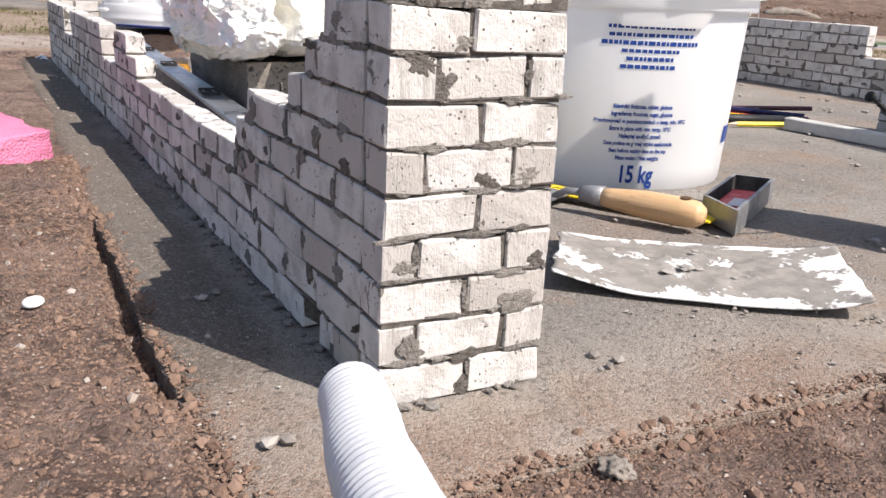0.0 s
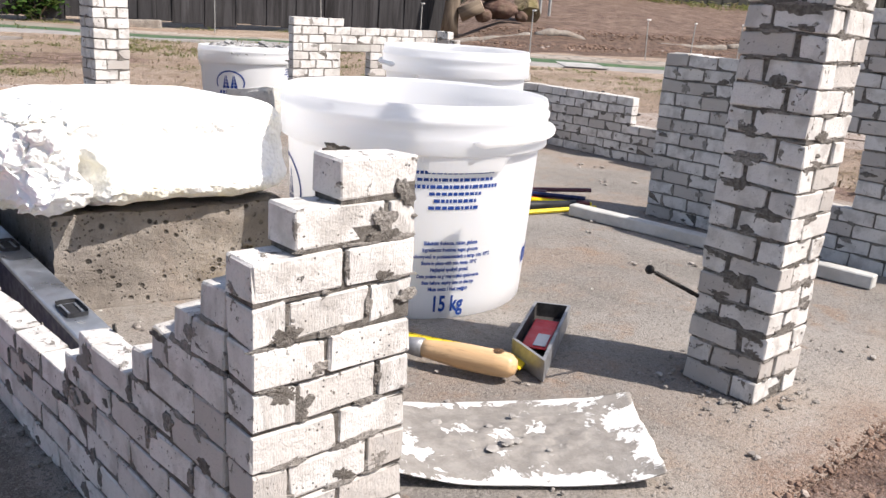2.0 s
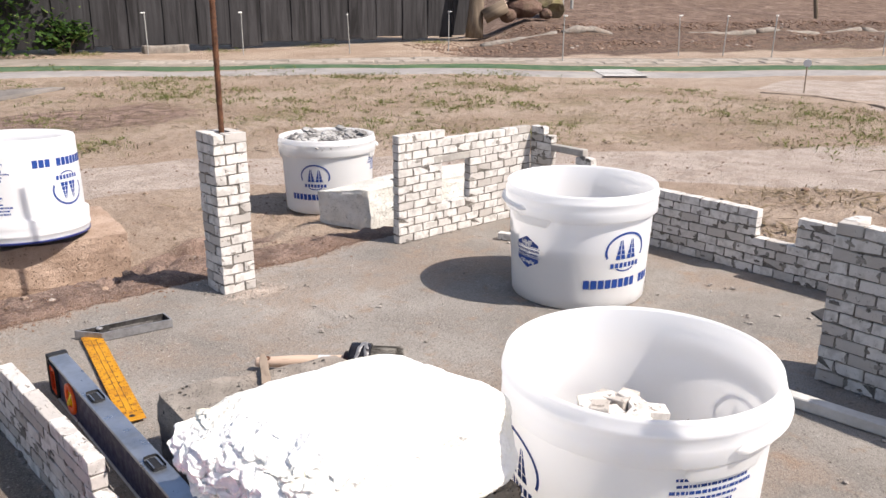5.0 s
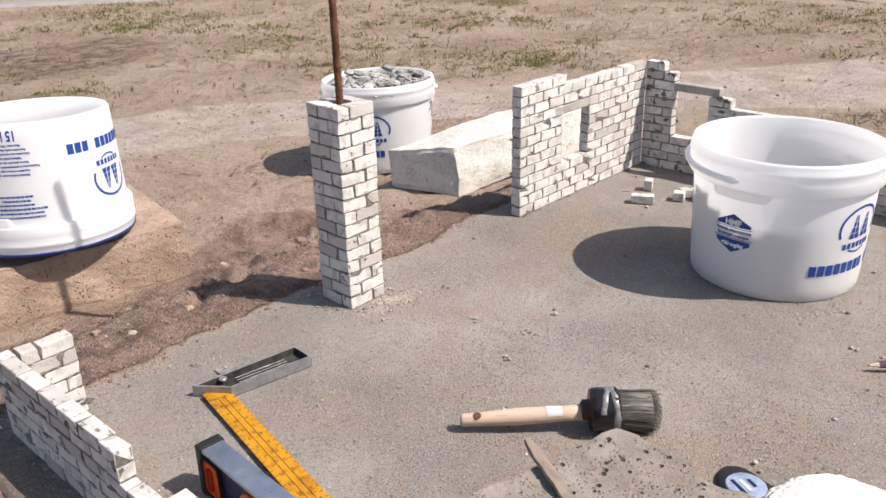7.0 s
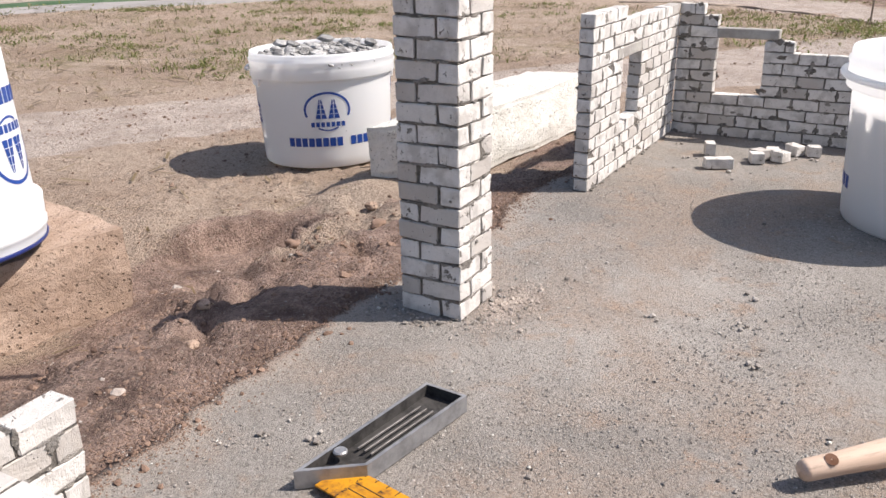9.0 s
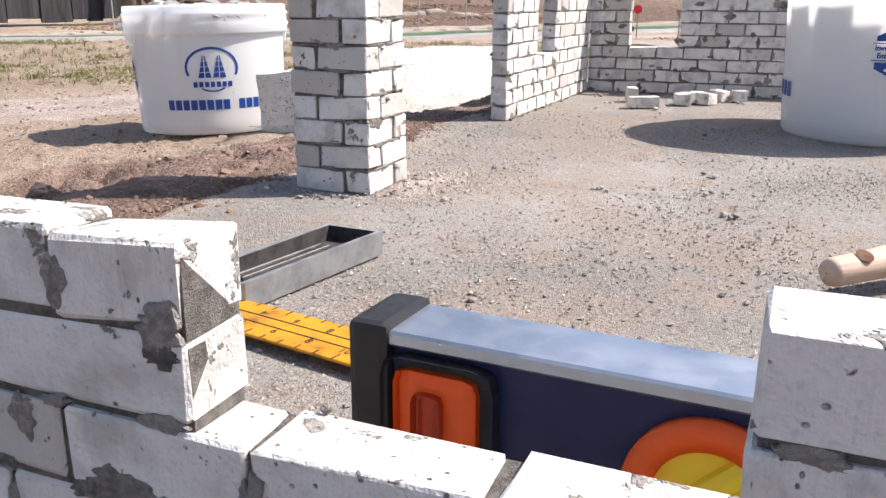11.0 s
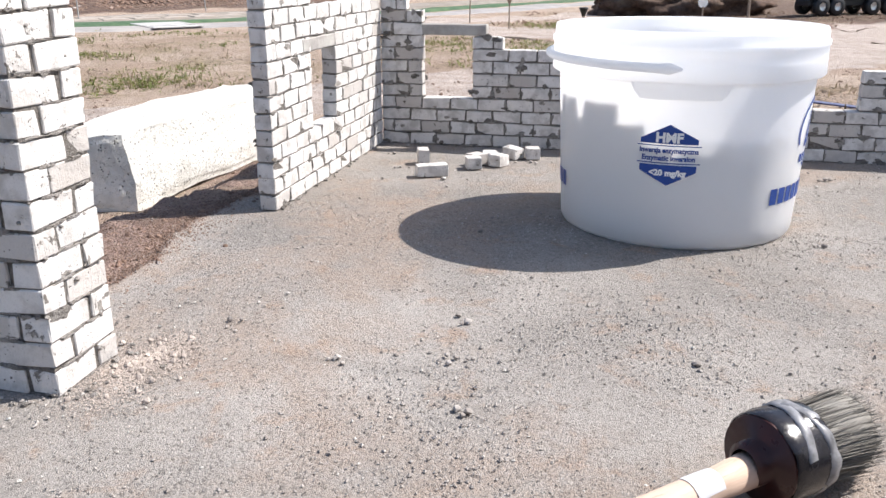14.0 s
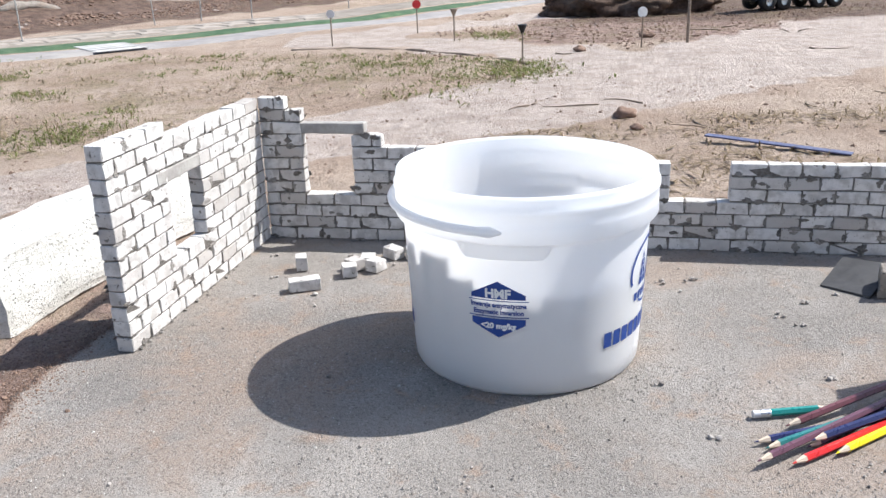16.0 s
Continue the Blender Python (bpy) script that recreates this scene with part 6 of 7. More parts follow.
def build_screw():
    a, b = Vector((0.372, 0.076, 0.110)), Vector((0.470, 0.083, 0.066))
    d = (b - a)
    L = d.length
    ang, dip = math.degrees(math.atan2(d.y, d.x)), math.degrees(math.atan2(-d.z, math.hypot(d.x, d.y)))
    s = root("screw", pose(a.x, a.y, a.z, 0, dip, ang), "long black screw stuck in the pillar's joint", "screw")
    part("head", spindle([(0.0, 0.0004), (0.0, 0.0035), (0.0013, 0.0035), (0.0045, 0.0013)], 16), DARK_SCREW, s, "flat screw head", True)
    prof = [(0.0042, 0.0013)]
    x = 0.012
    while x < L:
        prof += [(x, 0.0010), (x + 0.0011, 0.0018), (x + 0.0014, 0.0018), (x + 0.0022, 0.0010)]
        x += 0.0034
    part("thread", spindle(prof, 12), DARK_SCREW, s, "threaded shank")


build_screw()


def build_tape_measure():
    """A rounded rubber case lying on its side, with a printed oval and yellow flashes."""
    t = root("tape_measure", pose(0.408, 0.730, 0.0, 0, 0, 62), "black and yellow tape measure with a printed label", "tape measure")
    bm = lathe([(0.0005, 0.0), (0.030, 0.0), (0.0345, 0.004), (0.0360, 0.012), (0.0355, 0.024), (0.0320, 0.031), (0.0270, 0.0335), (0.0005, 0.0345)], 40)
    for v in bm.verts:
        a = math.atan2(v.co.y, v.co.x)
        d = math.hypot(v.co.x, v.co.y)
        # flattened towards the mouth of the tape
        k = 1.0 + 0.10 * math.cos(3 * a + 0.5) + 0.10 * math.cos(2 * a)
        v.co.x, v.co.y = d * k * math.cos(a), d * k * math.sin(a) * 0.94
        v.co += noise.noise_vector(v.co * 90) * 0.0006
    case = part("case", bm, BLACK, t, "black rubber case", True)
    lab = lathe([(0.0005, 0.0012), (0.0185, 0.0010), (0.0195, 0)], 32)
    part("label_plate", lab, TAPE_LABEL, case, "pale blue printed oval", False, pose(0.003, 0, 0.0342))
    for k in range(3):
        part("print_bar", box_bm(0.022 - k * 0.005, 0.0036, 0.0004, 0, (0.003, 0.0085 - k * 0.0075, 0.0353)), NAVY if k != 1 else PALE, case)
    for a, z in ((118, 0.021), (196, 0.017), (158, 0.026)):
        ca, sa = math.cos(math.radians(a)), math.sin(math.radians(a))
        part("stripe", box_bm(0.0045, 0.017, 0.008, 0.002, (0, 0, 0), 2), YELLOW, t, "yellow moulded flash", True, pose(0.0345 * ca, 0.0325 * sa, z - 0.004, 0, -14, a))
    part("tape_end", box_bm(0.026, 0.018, 0.0012, 0.0003, (-0.046, -0.012, 0.004)), YELLOW, t, "yellow steel tape end")


TAPE_LABEL = plain_material("pale_blue_label", (0.30, 0.36, 0.50), 0.35, vary=0.4, scale=90)
build_tape_measure()


def build_sliver():
    a, b = Vector((0.262, 0.885, 0.098)), Vector((0.210, 0.782, 0.094))
    d = b - a
    bm = box_bm(d.length, 0.011, 0.006, 0.001)
    bmesh.ops.subdivide_edges(bm, edges=[e for e in bm.edges if e.calc_length() > 0.06], cuts=8)
    for v in bm.verts:
        v.co += noise.noise_vector(v.co * 90) * 0.0022
        v.co.y *= 1.0 if abs(v.co.x) < 0.045 else 0.6
    mid = (a + b) / 2
    ob = part("wood_sliver", bm, CHIPWOOD, m=pose(mid.x, mid.y, 0.0885, 4, 3, math.degrees(math.atan2(d.y, d.x))))
    tagged(ob, "splintered grey wood sliver lying on the concrete block", "wood sliver")


build_sliver()


def build_hose():
    """A white corrugated conduit with a closed end, rising from the soil in front of the corner."""
    ctrl = [Vector(p) for p in ((-0.0500, -0.0930, 0.0615), (-0.0570, -0.1170, 0.0662), (-0.0645, -0.1390, 0.0704), (-0.0715, -0.1640, 0.0765),
                                (-0.083, -0.205, 0.083), (-0.100, -0.27, 0.066), (-0.118, -0.34, 0.02), (-0.13, -0.40, -0.03), (-0.16, -0.52, -0.035))]
    pts, rad = [], []
    n = 150
    for i in range(n + 1):
        t = i / n * (len(ctrl) - 1)
        k = min(int(t), len(ctrl) - 2)
        f = t - k
        p0, p1, p2, p3 = ctrl[max(k - 1, 0)], ctrl[k], ctrl[k + 1], ctrl[min(k + 2, len(ctrl) - 1)]
        p = 0.5 * ((2 * p1) + (p2 - p0) * f + (2 * p0 - 5 * p1 + 4 * p2 - p3) * f * f + (3 * p1 - p0 - 3 * p2 + p3) * f ** 3)
        pts.append(p)
    out, rr, acc_len = [], [], 0.0
    dense = []
    for p, q in zip(pts, pts[1:]):
        L = (q - p).length
        m = max(1, int(L / 0.0006))
        for j in range(m):
            dense.append(p.lerp(q, j / m))
    s = 0.0
    for i, p in enumerate(dense):
        if i:
            s += (p - dense[i - 1]).length
        base = 0.0088 + 0.0004 * math.sin(s / 0.0034 * 2 * math.pi)
        out.append(p)
        rr.append(base * math.sqrt(max(0.02, 1 - (1 - min(1, s / 0.006)) ** 2)))
    hose = root("corrugated_hose", pose(0, 0, 0), "white corrugated plastic conduit arching over the soil", "hose")
    k = next(i for i in range(len(out)) if (out[i] - out[0]).length > 0.0105)
    part("tube", tube(out[k:], rr[k:], 28), HOSE, hose, "ribbed white tube", True)
    part("end_cap", tube(out[:k + 1], rr[:k + 1], 28), HOSE, hose, "smooth rounded end", True)


build_hose()


def build_scraps():
    cap = lathe([(0.0003, 0.0016), (0.004, 0.0018), (0.0052, 0.0012), (0.0056, 0.0), (0.0052, -0.0004)], 28)
    tagged(part("bottle_cap", cap, CAP, smooth=True, m=pose(-0.116, 0.178, soil_z(-0.116, 0.178) + 0.002, 8, -6, 0)), "white plastic cap pressed into the soil", "cap")
    cap2 = lathe([(0.0003, 0.0020), (0.005, 0.0020), (0.0062, 0.0012), (0.0064, -0.001)], 24)
    tagged(part("bottle_cap", cap2, CAP, smooth=True, m=pose(-0.125, 0.62, soil_z(-0.125, 0.62) + 0.004, 5, 6, 0)), "small white cap on the soil", "cap")
    for x, y, s, z in ((0.246, 0.366, 0.012, 0.005), (0.286, 0.338, 0.008, 0.012), (0.20, 0.34, 0.006, 0.003)):
        acc = Acc()
        acc.lump((0, 0, 0), s, 0.8)
        tagged(attach("mortar_chip", acc.mesh("mortar_chip"), BAR, m=pose(x, y, z - slab_dip(x, y), 0, 0, x * 900)), "pale chip of broken cement on the slab", "cement chip", "cement chips")
    plate = root("perforated_plate", pose(-0.030, 1.447, -0.010, 14, -24, 8), "small white plastic plate with dark slots at the wall's foot", "plate")
    part("plate_body", box_bm(0.026, 0.052, 0.006, 0.0015), CAP, plate)
    # the plate is uncut; black strips paint the shade of its slots
    for k in range(4):
        part("slot", box_bm(0.010, 0.004, 0.0006, 0.0), BLACK, plate, "slot drawn as a black strip for its shade", m=pose(0.002, -0.017 + 0.011 * k, 0.0059))
    # the dark broken tile near the shaded wall
    acc = bmesh.new()
    vs = [acc.verts.new(p) for p in ((1.196, 0.596, 0.002), (1.158, 0.546, 0.003), (1.225, 0.500, 0.022), (1.262, 0.556, 0.018))]
    lo = [acc.verts.new((v.co.x, v.co.y, v.co.z - 0.004)) for v in vs]
    acc.faces.new(vs)
    acc.faces.new(lo[::-1])
    for i in range(4):
        acc.faces.new((vs[i], lo[i], lo[(i + 1) % 4], vs[(i + 1) % 4]))
    bmesh.ops.recalc_face_normals(acc, faces=acc.faces)
    tagged(part("broken_tile", acc, plain_material("dark_slate", (0.055, 0.055, 0.058), 0.55, vary=0.3)), "dark broken tile leaning by the mini wall", "tile")
    tagged(part("stone_piece", rough_prism(((1.158, 0.538), (1.165, 0.470), (1.20, 0.468), (1.196, 0.528)), 0.0, 0.036, 8, 0.003, 9, 60, 0.004), BLOCK),
           "rough grey stone piece beside the dark tile", "stone")
    bm = box_bm(0.37, 0.030, 0.004, 0.0008)
    tagged(part("metal_strip", bm, BLUESTEEL, m=pose(2.395, 0.452, soil_z(2.395, 0.452) + 0.010, 0, 2, -115)), "blue-grey metal strip lying on the soil", "metal strip")
    # a lump of mortar fallen at the slab's edge
    bm = bmesh.new()
    bmesh.ops.create_icosphere(bm, subdivisions=4, radius=0.0062)
    for v in bm.verts:
        q = v.co / 0.0062
        v.co *= 1 + 0.5 * noise.noise(q * 1.3) + 0.35 * noise.noise(q * 3.3) + 0.2 * noise.noise(q * 8)
        v.co.z *= 0.6
    tagged(part("mortar_lump", bm, BLOCK, smooth=True, m=pose(0.066, -0.071, -0.003)), "fallen lump of grey mortar at the slab edge", "mortar")


build_scraps()

# ---------------------------------------------------------------- garden beyond the slab


def build_fence(name, a, b, count, height, material, label, group, gap=-0.008, skirt=0.0):
    a, b = Vector((*a, 0)), Vector((*b, 0))
    d = b - a
    step = d.length / count
    ang = math.degrees(math.atan2(d.y, d.x))
    f = root(name, pose(0, 0, 0), label, "fence", group)
    r = random.Random(count)
    meshes = []
    for k in range(6):
        bm = box_bm(step - gap, 0.022, height, 0.004)
        bmesh.ops.subdivide_edges(bm, edges=[e for e in bm.edges if e.calc_length() > height * 0.8], cuts=5)
        for v in bm.verts:
            v.co.x += r.uniform(-0.004, 0.004)
            v.co.y += noise.noise(v.co * 2 + Vector((k, 0, 0))) * 0.006
        me = bpy.data.meshes.new("board")
        bm.to_mesh(me)
        bm.free()
        me.materials.append(material)
        meshes.append(me)
    for k in range(count):
        p = a + d * ((k + 0.5) / count)
        attach("board", meshes[r.randrange(6)], material, f,
               m=pose(p.x - math.sin(math.radians(ang)) * 0.013 * (k % 2), p.y + math.cos(math.radians(ang)) * 0.013 * (k % 2), soil_z(p.x, p.y) + skirt + r.uniform(-0.03, 0.03), r.uniform(-.6, .6), r.uniform(-.5, .5), ang + r.uniform(-1.5, 1.5)))
    for h in (0.35, height - 0.3):
        mid = (a + b) / 2
        part("rail", box_bm(d.length, 0.04, 0.07, 0.004), material, f, "", m=pose(mid.x - math.sin(math.radians(ang)) * 0.04, mid.y + math.cos(math.radians(ang)) * 0.04, soil_z(mid.x, mid.y) + h, 0, 0, ang))
    return f


build_fence("wooden_fence", (-0.8, 9.05), (7.02, 7.58), 48, 1.75, FENCE, "dark weathered upright board fence behind the garden", "garden fences", skirt=0.05)
build_fence("wooden_fence", (8.2, 13.6), (20.5, 5.8), 92, 1.4, FENCE_FAR, "distant grey board fence behind bare ground", "garden fences")


def build_shrub(x, y, r, h, seed, label, count=5200):
    """Stems and a crown of many small leaves."""
    sh = root("shrub", pose(x, y, soil_z(x, y)), label, "shrub", "garden shrubs")
    rr = random.Random(seed)
    bm = bmesh.new()
    stems = []
    for k in range(9):
        a = rr.uniform(0, 6.283)
        p = [(0.05 * math.cos(a), 0.05 * math.sin(a), -0.02)]
        for i in range(1, 5):
            t = i / 4
            p.append((r * 0.75 * t * math.cos(a) + rr.uniform(-.05, .05), r * 0.75 * t * math.sin(a) + rr.uniform(-.05, .05), h * t * rr.uniform(.75, .95)))
        stems.append(p)
        t2 = tube(p, [0.014, 0.011, 0.008, 0.005, 0.003], 6)
        me = bpy.data.meshes.new("stem")
        t2.to_mesh(me)
        t2.free()
        bm.from_mesh(me)
        bpy.data.meshes.remove(me)
    part("stems", bm, BARK, sh, "thin brown stems")
    acc = Acc()
    clumps = [(rr.uniform(-r, r) * .8, rr.uniform(-r, r) * .8, rr.uniform(0.08, h), rr.uniform(.16, .3) * r) for _ in range(46)]
    for k in range(count):
        c = rr.choice(clumps)
        px, py, pz = (c[i] + rr.gauss(0, c[3]) for i in range(3))
        if pz < 0.01:
            continue
        s = rr.uniform(0.018, 0.042)
        a, b2, c2 = rr.uniform(0, 6.283), rr.uniform(-.9, .9), rr.uniform(-.5, .5)
        u = Vector((math.cos(a), math.sin(a), b2)).normalized() * s
        w = Vector((-math.sin(a), math.cos(a), c2)).normalized() * s * 0.62
        o = len(acc.v)
        q = Vector((px, py, pz))
        acc.v += [tuple(q - u), tuple(q + w - u * .2), tuple(q + u), tuple(q - w - u * .2)]
        acc.f.append((o, o + 1, o + 2, o + 3))
    attach("crown", acc.mesh("crown"), LEAF, sh, "dense green leaves")
    return sh


build_shrub(1.75, 8.55, 0.62, 1.5, 3, "leafy green shrub growing against the board fence", 9000)
build_shrub(0.75, 8.75, 0.55, 1.3, 4, "leafy green shrub beside the wire mesh", 6000)
build_shrub(2.55, 8.45, 0.22, 0.30, 5, "low green weed at the foot of the fence", 1100)


def build_mesh_fence():
    """A leaning panel of diamond wire mesh."""
    f = root("wire_fence", pose(1.15, 7.75, -0.10, 0, 0, -38), "rusty diamond wire mesh panel leaning by the shrub", "fence", "garden fences")
    n, w, h = 34, 1.2, 1.3
    for k in range(-n, n):
        for s in (-1, 1):
            pts = []
            for i in range(9):
                t = i / 8
                xx = (k / n) * w + s * t * h * 0.75
                if -w / 2 <= xx <= w / 2:
                    pts.append((xx, 0.01 * math.sin(t * 20) + s * 0.002, t * h))
            if len(pts) > 2:
                part("wire", tube(pts, 0.0022, 4, False), WIRE, f)


build_mesh_fence()


def build_boulder(x, y, z, s, seed, label, flat=0.8, wide=1.0, facets=0, material=None):
    """A weathered stone; facets: how many flat faces are broken into it."""
    bm = bmesh.new()
    bmesh.ops.create_icosphere(bm, subdivisions=4, radius=1)
    off = Vector((seed * 3.1, seed * 1.7, 0))
    r = random.Random(seed)
    cuts = [(Vector((r.uniform(-1, 1), r.uniform(-1, 1), r.uniform(-0.6, 0.8))).normalized(), r.uniform(0.62, 0.8)) for _ in range(facets)]
    for v in bm.verts:
        p = v.co.copy()
        for nrm, d in cuts:
            over = p.dot(nrm) - d
            if over > 0:
                p -= nrm * over
        k = 1 + 0.15 * noise.noise(v.co * 1.2 + off) + 0.08 * noise.noise(v.co * 3 + off) + 0.04 * noise.noise(v.co * 9 + off)
        v.co = Vector((p.x * k * wide, p.y * k, p.z * k * flat)) * s
    ob = part("boulder", bm, material or BOULDER, smooth=not facets, m=pose(x, y, z, 0, 0, -42))
    return tagged(ob, label, "boulder", "boulders by the fence end")


MOSSY = rough_material("mossy_broken_stone", (0.13, 0.10, 0.07), (0.27, 0.215, 0.135), 6, (0.19, 0.17, 0.06), 0.03)
build_boulder(7.30, 7.28, 0.475, 0.165, 1, "reddish brown round boulder at the back of a heap", 0.72, 1.15)
build_boulder(7.39, 7.18, 0.275, 0.175, 2, "brown rounded boulder lying in a heap", 0.62, 1.25)
build_boulder(7.91, 7.20, 0.345, 0.215, 3, "upright mossy broken boulder with flat faces", 1.05, 0.9, 7, MOSSY)
build_boulder(7.08, 7.12, 0.20, 0.10, 4, "small pale stone in front of boulders", 0.8)
build_boulder(7.62, 7.02, 0.21, 0.075, 5, "small brown stone among boulders", 0.8)
trunk = root("tree", pose(0, 0, 0), "pale slanting tree trunk at the fence end", "tree")
part("trunk", tube([(6.72, 7.30, -0.05), (6.74, 7.30, 0.2), (6.84, 7.34, 0.75), (6.92, 7.38, 1.3), (6.98, 7.42, 2.0)], [0.105, 0.088, 0.078, 0.072, 0.062], 16), BARK, trunk, "", True)
part("branch_stub", tube([(6.86, 7.33, 0.85), (6.95, 7.28, 1.05), (7.02, 7.25, 1.35)], [0.045, 0.036, 0.028], 10), BARK, trunk, "", True)
log = root("cut_log", pose(6.90, 7.12, 0.26, 62, 18, 40), "short cut log with a pale sawn end", "log")
part("log_bark", tube([(0, 0, -0.16), (0, 0, 0.12)], [0.085, 0.078], 16), BARK, log, "", True)
part("sawn_end", lathe([(0.001, 0.0), (0.070, 0.0), (0.074, -0.006)], 20), RAW_WOOD, log, "pale sawn wood", m=pose(0, 0, 0.1245))


def build_kerb():
    """The broken stone kerb that holds the upper ground behind the churned strip."""
    k = root("stone_kerb", pose(0, 0, 0), "long broken stone kerb half buried in churned soil", "kerb")
    r = random.Random(9)
    u = 0.35
    while u < 7.5:
        L = r.uniform(0.55, 1.3)
        pts, rad = [], []
        n = int(L / 0.06)
        for i in range(n + 1):
            q = u + L * i / n
            w = 1.0 + 0.05 * noise.noise(Vector((q * 2, 0, 0)))
            x, y = 5.6 + 0.937 * q + 0.35 * w, 5.9 - 0.35 * q + 0.937 * w
            pts.append((x, y, soil_z(x, y) - 0.004 + 0.016 * noise.noise(Vector((q * 5, 3, 0)))))
            rad.append((0.044 + 0.022 * noise.noise(Vector((q * 7, 9, 0)))) * (0.7 if i in (0, n) else 1.0))
        part("kerb_stone", tube(pts, rad, 10), BLOCK, k, "", True)
        u += L + r.uniform(0.02, 0.14)


build_kerb()
for x, y in ((8.75, 7.75), (8.86, 7.68)):
    tagged(part("thin_post", tube([(x, y, soil_z(x, y) - 0.05), (x + 0.03, y, 1.7)], 0.020, 8), POLE), "thin pale post standing on the bare bank", "post", "thin posts")
tagged(part("thin_post", tube([(11.4, 5.55, soil_z(11.4, 5.55) - 0.05), (11.20, 5.76, 2.0)], 0.03, 8), BARK), "dark thin post standing on the bare bank", "post", "thin posts")
tagged(part("stone_slab", rough_prism(((3.16, 8.12), (3.58, 8.02), (3.60, 8.14), (3.18, 8.24)), -0.12, -0.035, 8, 0.012, 3, 5, 0.02), BLOCK, smooth=True), "flat grey stone lying at the fence foot", "stone")


def build_lamp(x, y, h, lean=0.0):
    l = root("model_street_lamp", pose(x, y, soil_z(x, y) - 0.01, lean, lean * 0.6, x * 50), "thin model street lamp with a small white head", "street lamp", "model street lamps")
    part("pole", tube([(0, 0, 0), (0, 0, h)], 0.0052, 6), POLE, l)
    part("lamp_head", box_bm(0.040, 0.016, 0.012, 0.003, (0.012, 0, h)), CAP, l, "small white lamp head")
    return l


for k, (x, y) in enumerate(((2.40, 8.50), (3.14, 7.98), (3.83, 7.42), (4.64, 6.83), (5.54, 6.42), (5.60, 4.99), (6.90, 4.68), (7.49, 4.06), (8.6, 3.5), (7.33, 4.47))):
    build_lamp(x, y, 0.37 + 0.012 * (k % 3), (-2, 1.5, 0, 2, -1.5, 1)[k % 6])


def build_sign(x, y, h, r, color, label, cone=False):
    s = root("model_road_sign", pose(x, y, soil_z(x, y) - 0.01, 0, 0, 205), label, "road sign", "model road signs")
    part("stake", tube([(0, 0, 0), (0.004, 0, h)], 0.0042, 6), CHIPWOOD, s)
    if cone:
        part("head", lathe([(0.001, h - 0.02), (r, h + 0.03), (r * 0.9, h + 0.034), (0.001, h + 0.034)], 10), color, s)
    else:
        bm = lathe([(0.001, 0.003), (r, 0.003), (r, -0.003), (0.001, -0.003)], 24)
        bmesh.ops.rotate(bm, matrix=Matrix.Rotation(math.pi / 2, 3, "Y"), verts=bm.verts)
        part("head", bm, color, s, m=pose(0, 0, h + r * 0.8))


build_sign(5.72, 2.15, 0.165, 0.028, RED, "small red round model road sign")
build_sign(4.70, 0.74, 0.165, 0.026, CAP, "small white round model road sign")
build_sign(4.20, 1.30, 0.155, 0.022, BLACK, "thin stake with a dark funnel top", True)
build_sign(5.15, 1.80, 0.16, 0.022, CHIPWOOD, "thin stake with a brown funnel top", True)
build_sign(5.00, 2.50, 0.17, 0.024, PALE, "thin stake with a pale round sign")
tagged(part("thin_post", tube([(4.86, 0.50, -0.12), (4.87, 0.50, 0.60)], 0.008, 6), CHIPWOOD), "thin wooden post at the edge of the sandy ground", "post", "thin posts")


def build_truck():
    t = root("toy_truck", pose(7.18, -0.43, soil_z(7.18, -0.43) + 0.0, 0, 0, -62), "black toy lorry parked on the churned soil", "toy truck")
    part("chassis", box_bm(0.78, 0.16, 0.05, 0.008, (0, 0, 0.065)), BLACK, t)
    part("cab", box_bm(0.20, 0.22, 0.26, 0.02, (0.29, 0, 0.10), 2), NAVY, t, "dark blue cab")
    part("cargo_bed", box_bm(0.54, 0.23, 0.20, 0.012, (-0.10, 0, 0.115)), NAVY, t, "dark cargo bed")
    for x in (-0.30, -0.17, 0.14, 0.29):
        for sgn in (-1, 1):
            w = lathe([(0.030, -0.026), (0.058, -0.026), (0.064, -0.018), (0.064, 0.018), (0.058, 0.026), (0.030, 0.026)], 24)
            bmesh.ops.rotate(w, matrix=Matrix.Rotation(math.pi / 2, 3, "X"), verts=w.verts)
            wheel = part("wheel", w, BLACK, t, "black rubber wheel", True, pose(x, sgn * 0.10, 0.064))
            rim = lathe([(0.001, -0.016), (0.012, -0.018), (0.016, -0.008), (0.034, -0.020), (0.034, 0.020), (0.001, 0.016)], 20)
            bmesh.ops.rotate(rim, matrix=Matrix.Rotation(math.pi / 2, 3, "X"), verts=rim.verts)
            part("rim", rim, STEEL, wheel, "bright metal rim")


build_truck()

def blade(acc, r, x, y, z, h, w, bend, a):
    """One bent blade of two quads."""
    u = Vector((math.cos(a), math.sin(a), 0))
    s = Vector((-math.sin(a), math.cos(a), 0)) * w
    p0 = Vector((x, y, z - 0.004))
    p1 = p0 + Vector((0, 0, h * 0.6)) + u * bend * h * 0.3
    p2 = p0 + Vector((0, 0, h * (1 - 0.35 * bend))) + u * bend * h * 0.95
    o = len(acc.v)
    acc.v += [tuple(p0 - s), tuple(p0 + s), tuple(p1 - s * .8), tuple(p1 + s * .8), tuple(p2)]
    acc.f += [(o, o + 1, o + 3, o + 2), (o + 2, o + 3, o + 4)]


